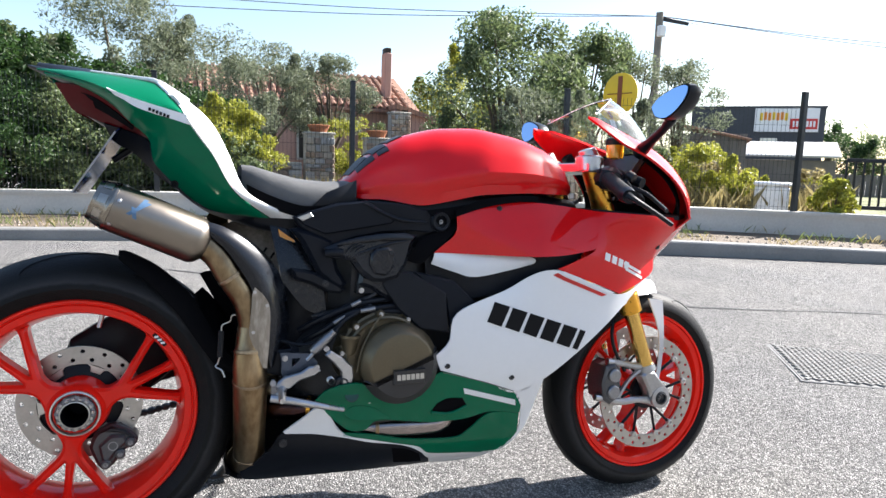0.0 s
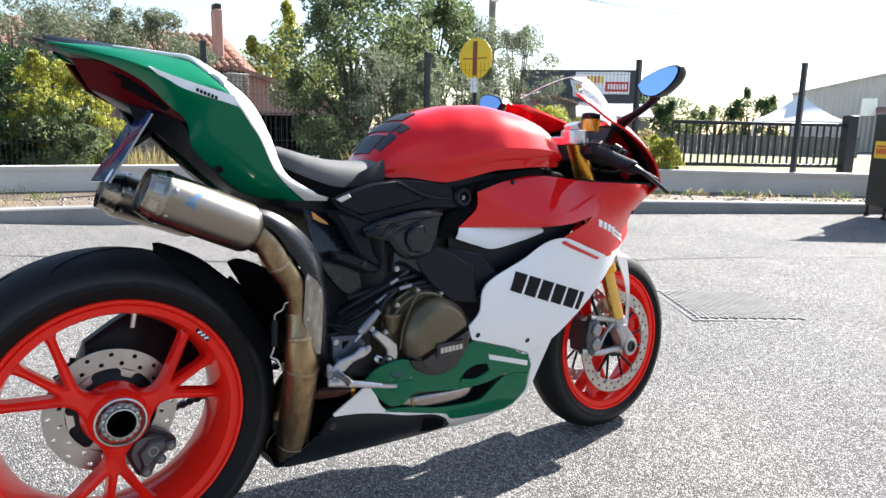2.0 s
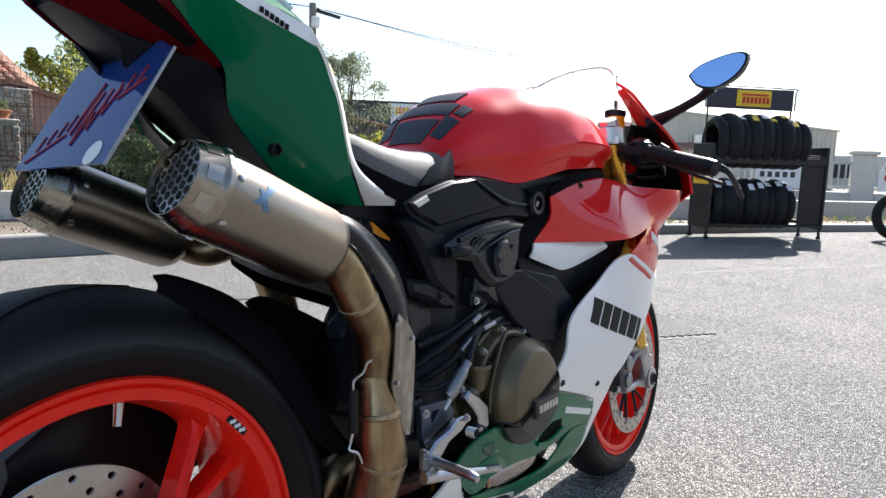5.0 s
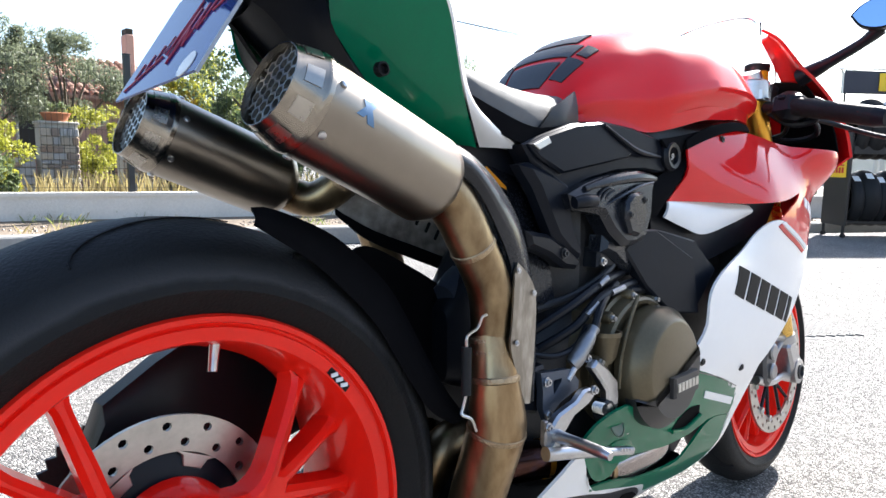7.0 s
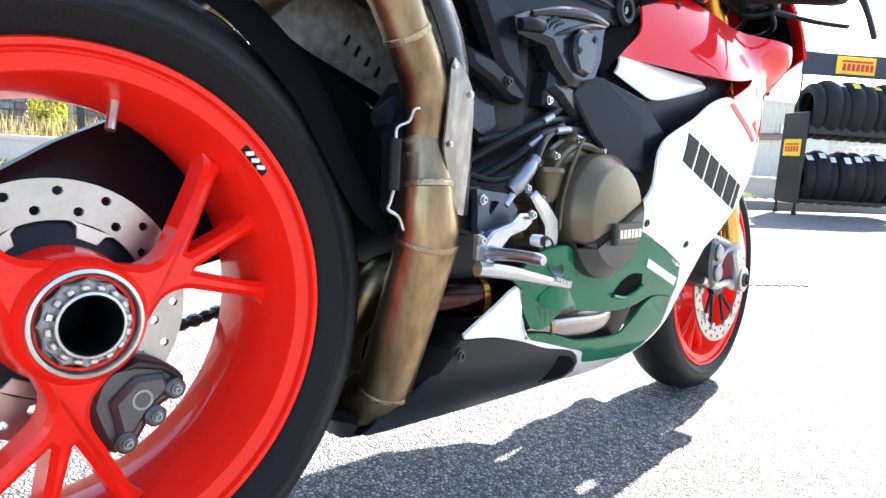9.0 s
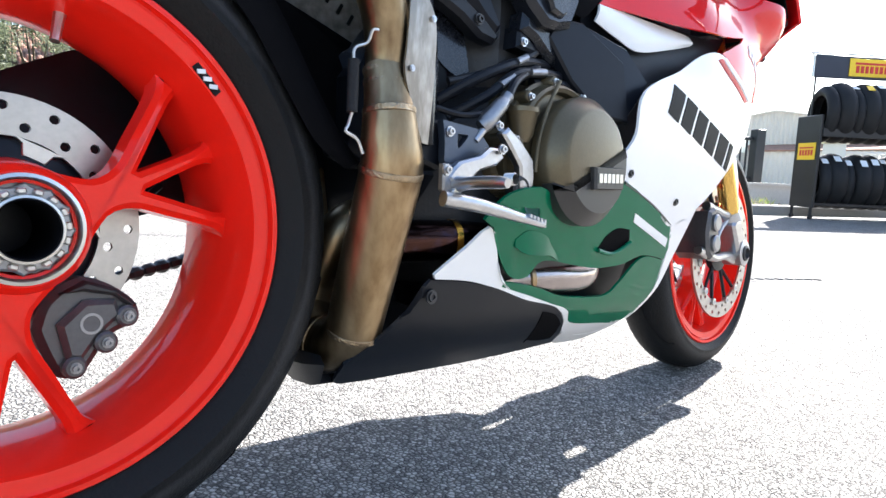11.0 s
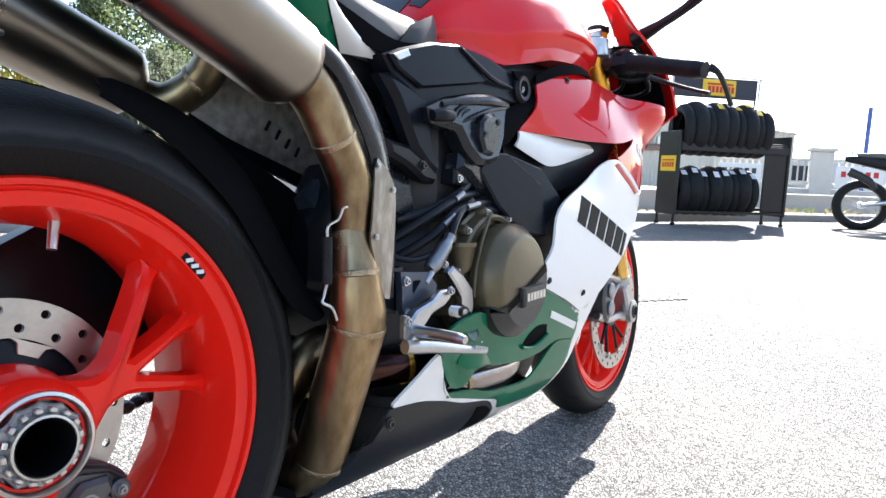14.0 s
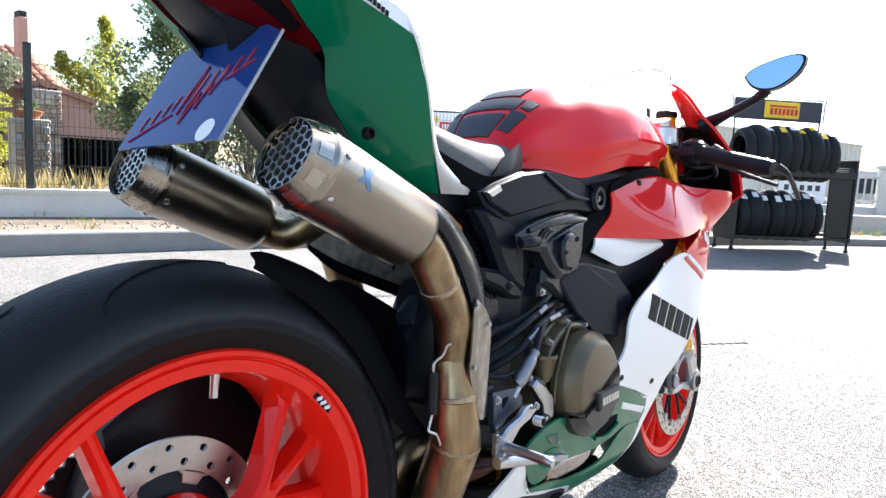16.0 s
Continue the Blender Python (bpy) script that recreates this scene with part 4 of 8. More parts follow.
mR, placeR = muffler((0.030, -0.154, 0.752), (0.222, -0.150, 0.678), 0.0475, TITAN, "brushed titanium silencer on the near side")
mL, placeL = muffler((0.008, 0.121, 0.748), (0.195, 0.125, 0.686), 0.0475, TITAN, "dark-shaded titanium silencer on the far side")
# plain grey mark on the sleeve, with a blue reflection put into its colour
mark = material("grey_mark_blue_reflection", (0.09, 0.17, 0.28), 0.35, 0.3)
for y0, a0, a1, lean in ((0.060, -2, 42, 0.0006), (0.074, -6, 18, -0.0004), (0.074, 22, 50, 0.0002)):
    part("sleeve_mark", moved(grid_shell([[Vector((math.cos(radians(a)) * 0.0480, y0 + u + lean * (a - a0), math.sin(radians(a)) * 0.0480)) for a in np.linspace(a0, a1, 8)] for u in (0.0, 0.004, 0.008)], 0.0006, (-1, 0, 0)), placeR), mark, mR, "grey maker's mark as plain bars, a blue reflection in its colour")
part("neck_pipe", tube([(0.218, -0.150, 0.680), (0.250, -0.152, 0.655), (0.278, -0.154, 0.612), (0.310, -0.150, 0.565), (0.324, -0.144, 0.520), (0.325, -0.142, 0.490)], [0.028, 0.027, 0.026, 0.026, 0.026, 0.026], 24), NECKPIPE, bike, "gold-tinted exhaust pipe")
part("joint_pipe", tube([(0.325, -0.142, 0.505), (0.323, -0.148, 0.47), (0.321, -0.152, 0.452)], [0.0265, 0.0275, 0.028], 24), TINT, bike)
part("down_pipe", tube([(0.3215, -0.151, 0.455), (0.324, -0.151, 0.425), (0.328, -0.149, 0.395), (0.332, -0.125, 0.332), (0.336, -0.099, 0.268), (0.340, -0.075, 0.208)], [0.0285, 0.0325, 0.0350, 0.0345, 0.0340, 0.0332], 32), TINT, bike, "wide gold-tinted down pipe")
part("bend_pipe", tube([(0.340, -0.078, 0.215), (0.337, -0.062, 0.198), (0.330, -0.040, 0.189), (0.327, -0.012, 0.194), (0.336, 0.014, 0.222)], 0.0332, 26), TINT, bike, "golden elbow under the engine")
part("far_down_pipe", tube([(0.44, 0.06, 0.25), (0.41, 0.09, 0.33), (0.40, 0.11, 0.42), (0.39, 0.12, 0.52), (0.36, 0.125, 0.62), (0.32, 0.125, 0.68)], 0.028, 20), NECKPIPE, bike, "second exhaust pipe")
part("rear_elbow", tube([(0.336, 0.012, 0.220), (0.344, 0.012, 0.262), (0.348, -0.010, 0.300), (0.370, -0.022, 0.334), (0.42, -0.02, 0.346)], 0.029, 22), TINT, bike, "golden elbow behind the down pipe")
part("collector_pipe", tube([(0.365, -0.070, 0.314), (0.42, -0.100, 0.317), (0.465, -0.116, 0.318), (0.515, -0.123, 0.316)], 0.026, 22), BURNT, bike, "burnt dark pipe above the belly pan")
part("collector_band", tube([(0.456, -0.1133, 0.318), (0.464, -0.1157, 0.318)], 0.0272, 22, 2), GOLD, bike, "golden weld ring")
part("link_pipe", tube([(0.188, 0.125, 0.690), (0.210, 0.120, 0.674), (0.232, 0.098, 0.667), (0.250, 0.072, 0.682), (0.258, 0.048, 0.703), (0.259, 0.030, 0.725)], 0.0235, 22), NECKPIPE, bike, "browned elbow of the far silencer")
for (x, y, z), r, d in (((0.279, -0.154, 0.610), 0.0268, (0.035, 0.003, -0.045)), ((0.325, -0.142, 0.500), 0.0272, (0, 0, 1)), ((0.3245, -0.1445, 0.487), 0.0276, (0, 0, 1)), ((0.3215, -0.151, 0.456), 0.0292, (0, 0.1, 1)), ((0.328, -0.1485, 0.393), 0.0358, (0.004, 0.018, -0.066)), ((0.3398, -0.0757, 0.2095), 0.0342, (0.004, 0.024, -0.060)), ((0.3285, -0.030, 0.1895), 0.0342, (0.004, -0.030, -0.002)), ((0.2545, 0.0615, 0.6915), 0.0245, (0.012, -0.026, 0.023))):
    q = Vector(d).to_track_quat("Y", "X").to_matrix().to_4x4()
    part("weld_band", moved(turned([(r * 0.94, -0.0042), (r * 0.995, -0.0030), (r * 1.012, 0), (r * 0.995, 0.0030), (r * 0.94, 0.0042)], 32), Matrix.Translation((x, y, z)) @ q), WELD, bike, "welded pipe band")
spring = part("pipe_spring", tube([(0.2665, -0.158, 0.500), (0.2655, -0.159, 0.447)], 0.0058, 12, 2), RUBBER, bike, "black sleeve of the pipe spring")
part("spring_hook", tube([(0.2665, -0.158, 0.500), (0.268, -0.158, 0.512), (0.282, -0.160, 0.520), (0.285, -0.164, 0.532), (0.292, -0.164, 0.534)], 0.0017, 6), STEEL, spring, "bright wire hook")
part("spring_hook", tube([(0.2655, -0.159, 0.447), (0.262, -0.158, 0.434), (0.258, -0.160, 0.427), (0.270, -0.163, 0.420), (0.276, -0.165, 0.406)], 0.0017, 6), STEEL, spring, "bright wire hook")
# heat shield and heel plate
part("heat_shield", skin([(0.222, -0.166, 0.722), (0.262, -0.164, 0.712), (0.31, -0.160, 0.684), (0.352, -0.158, 0.640), (0.376, -0.158, 0.575), (0.384, -0.160, 0.50), (0.372, -0.160, 0.425)],
                         [(0.235, -0.172, 0.690), (0.262, -0.176, 0.672), (0.292, -0.176, 0.634), (0.320, -0.174, 0.590), (0.334, -0.172, 0.54), (0.340, -0.170, 0.49), (0.362, -0.166, 0.425)], n=30, rows=6, bulge=0.010, thick=0.003), CARBON, bike, "satin black pipe guard")
part("guard_fold", skin([(0.222, -0.166, 0.722), (0.262, -0.164, 0.712), (0.31, -0.160, 0.684), (0.352, -0.158, 0.640), (0.376, -0.158, 0.575), (0.384, -0.160, 0.50), (0.372, -0.160, 0.425)],
                        [(0.25, -0.108, 0.712), (0.29, -0.108, 0.70), (0.335, -0.106, 0.672), (0.376, -0.106, 0.628), (0.40, -0.106, 0.57), (0.408, -0.108, 0.50), (0.395, -0.108, 0.425)], n=30, rows=5, thick=0.003), CARBON, bike)
part("heel_plate", skin([(0.326, -0.180, 0.592), (0.345, -0.182, 0.575), (0.358, -0.181, 0.550), (0.360, -0.178, 0.49), (0.358, -0.174, 0.424)], [(0.322, -0.179, 0.580), (0.321, -0.179, 0.55), (0.320, -0.178, 0.52), (0.321, -0.176, 0.49), (0.350, -0.173, 0.425)], n=18, rows=5, thick=0.003), HEELSTEEL, bike, "flat silver heel plate")
for x, y, z in ((0.3265, -0.181, 0.583), (0.352, -0.183, 0.556), (0.327, -0.179, 0.500)):
    part("plate_screw", bolt(x, y, z, 0.0024, h=0.0018), ALU, bike)
part("side_reflector", skin([(0.380, -0.080, 0.710), (0.416, -0.082, 0.686)], [(0.384, -0.080, 0.694), (0.419, -0.082, 0.677)], n=4, rows=3, thick=0.006), AMBER, bike, "small amber reflector")

# ---- fairing ----
def fairing_depth(x, z):
    w = table(z, [(0.11, 0.0), (0.135, 0.035), (0.15, 0.06), (0.19, 0.105), (0.24, 0.135), (0.27, 0.142), (0.33, 0.168), (0.40, 0.196), (0.47, 0.208), (0.55, 0.213), (0.65, 0.222), (0.70, 0.217), (0.75, 0.198), (0.80, 0.176), (0.86, 0.15)])
    t = table(x, [(0.0, 1.0), (1.10, 1.0), (1.18, 0.96), (1.25, 0.87), (1.33, 0.72), (1.42, 0.5), (1.5, 0.25)])
    f = min(max((x - 1.08) / 0.20, 0), 1) * min(max((z - 0.68) / 0.10, 0), 1)
    g = min(max((0.98 - x) / 0.25, 0), 1) * min(max((z - 0.57) / 0.07, 0), 1) * (1 - min(max((z - 0.69) / 0.13, 0), 1) * 0.75)
    return w * t + 0.085 * f * f * (3 - 2 * f) - 0.068 * g


def fairing(x, z):
    """The half width of the fairing, with its creases softened."""
    return sum(fairing_depth(x + dx, z + dz) for dx in (-0.02, 0, 0.02) for dz in (-0.018, 0, 0.018)) / 9


for s in (-1, 1):
    far = " on the far side" if s > 0 else ""
    part("upper_side_fairing", skin([(0.735, 0.688), (0.768, 0.722), (0.770, 0.768), (0.795, 0.785), (0.884, 0.803), (1.0, 0.802), (1.13, 0.792)], [(0.720, 0.674), (0.77, 0.675), (0.84, 0.675), (0.90, 0.675), (0.96, 0.677), (1.04, 0.685), (1.118, 0.702)], fairing, s, 34, 10), RED, bike, "glossy red side fairing" + far)
    part("front_side_fairing", skin([(1.122, 0.792), (1.12, 0.75), (1.113, 0.70), (1.06, 0.672), (1.008, 0.650)], [(1.375, 0.788), (1.350, 0.74), (1.330, 0.69), (1.325, 0.642), (1.200, 0.592)], fairing, s, 30, 16), RED, bike, "glossy red front fairing" + far)
    part("white_side_fairing", skin([(0.718, 0.447), (0.748, 0.480), (0.762, 0.545), (0.88, 0.597), (1.002, 0.648), (1.196, 0.590), (1.30, 0.630)], [(0.735, 0.413), (0.79, 0.398), (0.86, 0.376), (0.936, 0.348), (1.005, 0.380), (1.12, 0.476), (1.228, 0.568)], fairing, s, 44, 14), WHITE, bike, "white side fairing" + far)
    part("white_front_edge", skin([(0.938, 0.346), (0.967, 0.305), (0.975, 0.235), (0.94, 0.178)], [(1.007, 0.380), (1.002, 0.330), (0.992, 0.250), (0.955, 0.178)], fairing, s, 16, 6), WHITE, bike)
    part("green_lower_fairing", skin([(0.457, 0.345), (0.471, 0.365), (0.491, 0.379), (0.534, 0.389), (0.561, 0.386), (0.595, 0.366), (0.645, 0.350), (0.700, 0.352), (0.735, 0.408), (0.83, 0.384), (0.935, 0.349), (0.966, 0.312)], [(0.476, 0.336), (0.500, 0.308), (0.545, 0.272), (0.583, 0.270), (0.597, 0.288), (0.619, 0.293), (0.68, 0.286), (0.747, 0.279), (0.824, 0.283), (0.885, 0.298), (0.968, 0.290)], fairing, s, 52, 9), GREEN, bike, "green lower fairing" + far)
    part("green_belly_strip", skin([(0.535, 0.265), (0.571, 0.261), (0.623, 0.252), (0.693, 0.236), (0.807, 0.231), (0.842, 0.253), (0.888, 0.294), (0.967, 0.288)], [(0.535, 0.258), (0.60, 0.243), (0.66, 0.228), (0.723, 0.212), (0.756, 0.188), (0.85, 0.178), (0.94, 0.178), (0.975, 0.235)], fairing, s, 40, 8), GREEN, bike, "green belly panel" + far)
    part("window_lining", skin([(0.53, 0.34), (0.70, 0.34), (0.93, 0.36)], [(0.53, 0.215), (0.70, 0.18), (0.93, 0.20)], lambda x, z: max(fairing(x, max(z, 0.24)) - 0.050 - 0.5 * max(0.24 - z, 0), 0.03), s, 14, 6), PLASTIC, bike)
    part("white_belly_edge", skin([(0.402, 0.278), (0.440, 0.310), (0.473, 0.337), (0.499, 0.309), (0.535, 0.262), (0.60, 0.243), (0.66, 0.228), (0.722, 0.212), (0.756, 0.188), (0.85, 0.178), (0.94, 0.177)], [(0.406, 0.273), (0.440, 0.271), (0.470, 0.268), (0.500, 0.262), (0.535, 0.254), (0.60, 0.236), (0.683, 0.220), (0.733, 0.194), (0.765, 0.168), (0.85, 0.155), (0.92, 0.160)], fairing, s, 48, 5), WHITE, bike, "white edge over the belly pan" + far)
    part("belly_pan", skin([(0.384, 0.244), (0.396, 0.270), (0.410, 0.271), (0.470, 0.266), (0.535, 0.253), (0.60, 0.235), (0.683, 0.219), (0.731, 0.193), (0.762, 0.167)], [(0.322, 0.171), (0.336, 0.141), (0.375, 0.134), (0.45, 0.133), (0.53, 0.133), (0.60, 0.134), (0.69, 0.138), (0.775, 0.146)], fairing, s, 40, 9), PLASTIC, bike, "matt black belly pan" + far)
    part("belly_nose", skin([(0.764, 0.167), (0.85, 0.154), (0.92, 0.159)], [(0.777, 0.146), (0.82, 0.140), (0.88, 0.142)], fairing, s, 14, 5), WHITE, bike)
    # outlet depth is coloured in: a matt black sheet over the pan as shade
    part("belly_vent", skin([(0.655, 0.214), (0.695, 0.206), (0.730, 0.188)], [(0.675, 0.163), (0.712, 0.158), (0.748, 0.158)], fairing, s, 10, 5, out=0.0015, thick=0.003), MATTBLACK, bike, "black patch for the shade of the belly pan's outlet")
    part("vent_lip", skin([(0.675, 0.163), (0.712, 0.158), (0.748, 0.158)], [(0.677, 0.158), (0.714, 0.153), (0.750, 0.153)], fairing, s, 8, 3, out=0.003, thick=0.004), PLASTIC, bike)
    part("inner_white_panel", skin([(0.722, -0.152, 0.676), (0.85, -0.168, 0.675), (0.950, -0.181, 0.674), (0.968, -0.183, 0.668)], [(0.716, -0.149, 0.648), (0.77, -0.157, 0.632), (0.82, -0.165, 0.622), (0.90, -0.176, 0.640), (0.962, -0.183, 0.658)], side=s, n=24, rows=6, bulge=0.004), WHITE, bike, "white inset panel" + far)
    # stripes, lettering as plain shapes
    part("fairing_stripe", skin([(1.025, 0.645), (1.06, 0.633), (1.182, 0.595)], [(1.015, 0.641), (1.05, 0.627), (1.165, 0.592)], fairing, s, 12, 3, out=0.0015, thick=0.002), WHITEINK, bike, "white stripe")
    part("fairing_stripe", skin([(0.80, 0.366), (0.87, 0.347), (0.945, 0.327)], [(0.806, 0.352), (0.875, 0.333), (0.950, 0.312)], fairing, s, 12, 3, out=0.0015, thick=0.002), WHITEINK, bike, "white stripe")
    part("red_gap_stripe", skin([(1.008, 0.641), (1.04, 0.628), (1.155, 0.590)], [(0.995, 0.636), (1.03, 0.622), (1.14, 0.586)], fairing, s, 12, 3, out=0.0015, thick=0.002), REDINK, bike, "red stripe")
part("belly_floor", loft([[(x, -w, z), (x, -w * 0.5, z - 0.006), (x, w * 0.5, z - 0.006), (x, w, z), (x, w * 0.9, z + 0.01), (x, -w * 0.9, z + 0.01)] for x, z, w in ((0.29, 0.176, 0.09), (0.32, 0.141, 0.04), (0.45, 0.134, 0.034), (0.6, 0.135, 0.036), (0.73, 0.146, 0.05), (0.86, 0.143, 0.045), (0.915, 0.20, 0.09))]), PLASTIC, bike, "black underside")
part("header_pipe", tube([(0.55, -0.085, 0.258), (0.60, -0.104, 0.262), (0.66, -0.112, 0.264), (0.74, -0.112, 0.264), (0.785, -0.104, 0.272), (0.82, -0.07, 0.31)], 0.0245, 22), HEADER, bike, "heat-stained header pipe behind the fairing")
for x in (0.618, 0.640):
    part("header_band", tube([(x - 0.004, -0.1085, 0.2635), (x + 0.004, -0.1095, 0.2638)], 0.0255, 22, 2), TINT, bike)
# six broad letter shapes of the maker's mark as plain slanted bars
for i in range(6):
    x0 = 0.848 + i * 0.0470
    z0 = 0.571 - i * 0.0132
    w = 0.039 if i < 5 else 0.016
    part("lettering_bar", skin([(x0 + 0.004, z0), (x0 + w + 0.004, z0 - w * 0.28)], [(x0 - 0.012, z0 - 0.046), (x0 + w - 0.014, z0 - 0.046 - w * 0.30)], fairing, -1, 5, 4, out=0.0014, thick=0.002), INK, bike, "black maker's mark as a plain bar")
for i in range(4):
    x0, z0 = 1.140 + i * 0.022, 0.694 - i * 0.0065
    part("model_mark", skin([(x0 + 0.003, z0), (x0 + 0.018, z0 - 0.005)], [(x0, z0 - 0.018), (x0 + 0.015, z0 - 0.023)], fairing, -1, 4, 3, out=0.0014, thick=0.0015), WHITEINK, bike, "white model mark as a plain bar")
for i in range(2):
    x0, z0 = 1.205 + 0.008 * i, 0.672 - i * 0.014
    part("model_mark", skin([(x0, z0), (x0 + 0.07, z0 - 0.024)], [(x0 - 0.001, z0 - 0.007), (x0 + 0.069, z0 - 0.031)], fairing, -1, 6, 3, out=0.0014, thick=0.0015), WHITEINK, bike)
for x, z in ((0.750, 0.424), (0.919, 0.390), (0.871, 0.783), (1.327, 0.712), (1.098, 0.40)):
    if x != 1.098:
        part("fairing_fastener", bolt(x, -fairing(x, z) + 0.002, z, 0.005, h=0.005), DARKMETAL, bike, "dark fairing screw")
for x, z, r in ((0.538, 0.361, 0.0145),):
    # nearly flat disc; the recess's shade is its darker green
    part("fairing_recess", moved(turned([(r * 1.05, 0.0), (r * 1.05, -0.0012), (r * 0.9, -0.0016), (r * 0.86, -0.0008), (r * 0.2, -0.0004)], 24), Matrix.Translation((x, -fairing(x, z) - 0.0006, z)) @ pose(0, 0, 0, -22, 0, 0)), SHADEGREEN, bike, "round recess in the fairing, its shade put in as darker green")
# added swelling, tilted up to catch the sky as the real hollow's reflection does
hollow = lambda pts, off: [(x, -fairing(x, z) - o, z) for (x, z), o in zip(pts, off)]
part("fairing_hollow", skin(hollow([(0.528, 0.322), (0.550, 0.334), (0.590, 0.328), (0.612, 0.314), (0.640, 0.296)], (0.001, 0.001, 0.001, 0.001, 0.001)), hollow([(0.530, 0.312), (0.548, 0.303), (0.580, 0.301), (0.610, 0.300), (0.640, 0.292)], (0.003, 0.012, 0.014, 0.008, 0.001)), n=20, rows=7, thick=0.003), GREEN, bike, "glossy swelling tilted to the sky for a hollow's reflection")
# no hole is cut: a matt black sheet gives the opening's shade
part("fairing_opening", skin([(0.742, 0.328), (0.766, 0.341), (0.804, 0.340)], [(0.733, 0.309), (0.780, 0.305), (0.817, 0.323)], fairing, -1, 8, 4, out=0.001, thick=0.002), MATTBLACK, bike, "black patch for the shade of an opening in the lower fairing")
part("opening_lip", tube([(0.733, -fairing(0.733, 0.309) - 0.002, 0.307), (0.780, -fairing(0.78, 0.305) - 0.003, 0.302), (0.818, -fairing(0.818, 0.322) - 0.003, 0.320)], 0.0035, 8), GREEN, bike)
part("fairing_seam", skin([(0.742, 0.4085), (0.84, 0.3835), (0.935, 0.352)], [(0.742, 0.4068), (0.84, 0.3818), (0.935, 0.3502)], fairing, -1, 14, 3, out=0.001, thick=0.001), CALIPER, bike)
part("pan_bolt", bolt(0.403, -0.141, 0.252, 0.006, h=0.004), DARKMETAL, bike)

# ---- tank, seat and tail ----
TOP = [(0.530, 0.822), (0.552, 0.858), (0.595, 0.903), (0.652, 0.941), (0.742, 0.970), (0.842, 0.981), (0.95, 0.968), (1.03, 0.945), (1.085, 0.905), (1.115, 0.850)]
LOW = [(0.515, 0.800), (0.56, 0.785), (0.60, 0.790), (0.69, 0.778), (0.76, 0.795), (0.82, 0.812), (0.95, 0.825), (1.05, 0.828), (1.115, 0.832)]
WIDE = [(0.515, 0.050), (0.535, 0.085), (0.58, 0.115), (0.65, 0.140), (0.74, 0.165), (0.83, 0.182), (0.92, 0.188), (1.0, 0.175), (1.06, 0.150), (1.10, 0.11), (1.115, 0.07)]


def smooth_table(x, pairs):
    return (table(x - 0.02, pairs) + table(x - 0.01, pairs) + 2 * table(x, pairs) + table(x + 0.01, pairs) + table(x + 0.02, pairs)) / 6


def tank_point(x, a, out=0.0):
    zt, zl, w = smooth_table(x, TOP), smooth_table(x, LOW), smooth_table(x, WIDE)
    s, c = math.sin(a), math.cos(a)
    h = zt - zl
    # a soft shoulder line along the flank and a knee hollow towards the rear
    y = w * math.copysign(abs(c) ** 0.72, c)
    v = abs(s) ** 0.80
    y *= 1 - 0.13 * math.exp(-((v - 0.06) / 0.12) ** 2) - 0.10 * math.exp(-((x - 0.62) / 0.09) ** 2 - ((v - 0.35) / 0.25) ** 2)
    y *= 1 + 0.03 * math.exp(-((v - 0.30) / 0.10) ** 2) * min(max((x - 0.66) / 0.08, 0), 1)
    q = Vector((x, -y, zl + h * v))
    mid = Vector((x, 0, zl + h * 0.3))
    return q + (q - mid).normalized() * out


xs = [0.515 + 0.6 * (i / 47) for i in range(48)]
tank_rings = []
for x in xs:
    ring = [tank_point(x, math.pi * k / 40) for k in range(41)]
    tank_rings.append(ring + [Vector((x, 0, smooth_table(x, LOW) - 0.005))])
part("fuel_tank", loft(tank_rings), RED, bike, "glossy red fuel tank")
for a0, a1, x0, x1 in ((74, 106, 0.540, 0.578), (54, 71, 0.552, 0.588), (109, 126, 0.552, 0.588), (70, 110, 0.588, 0.618), (78, 102, 0.626, 0.660), (56, 67, 0.596, 0.620), (113, 124, 0.596, 0.620)):
    rows = [[tank_point(x0 + (x1 - x0) * i / 7, radians(a0 + (a1 - a0) * j / 9), 0.003) for j in range(10)] for i in range(8)]
    part("tank_pad_tile", grid_shell(rows, 0.003, (0, 0, -1)), PAD, bike, "black grip pad on the tank")
part("tank_trim", skin([(0.765, -0.160, 0.774), (0.82, -0.172, 0.800), (0.90, -0.178, 0.815), (0.97, -0.170, 0.818)], [(0.765, -0.160, 0.758), (0.83, -0.176, 0.784), (0.90, -0.182, 0.800), (0.97, -0.176, 0.806)], n=20, rows=4), MATTBLACK, bike, "black trim under the tank")

SEAT = [(0.300, 0.846, 0.775, 0.070), (0.322, 0.846, 0.762, 0.086), (0.36, 0.836, 0.758, 0.100), (0.42, 0.824, 0.752, 0.108), (0.48, 0.822, 0.758, 0.108), (0.535, 0.828, 0.775, 0.092), (0.565, 0.84, 0.79, 0.07)]
rings = []
for x, zt, zl, w in SEAT:
    rings.append([(x, -w * math.copysign(abs(math.cos(a)) ** 0.5, math.cos(a)), zl + (zt - zl) * (math.sin(a) if math.sin(a) > 0 else 0) ** 0.5 + (0.02 * math.sin(a) if math.sin(a) < 0 else 0)) for a in [2 * math.pi * k / 28 for k in range(28)]])
part("seat_front_wedge", skin([(0.475, -0.113, 0.795), (0.51, -0.110, 0.812), (0.545, -0.098, 0.828)], [(0.435, -0.111, 0.752), (0.49, -0.113, 0.758), (0.545, -0.104, 0.778)], n=12, rows=5, bulge=0.003), PLASTIC, bike, "black wedge at the front of the seat")
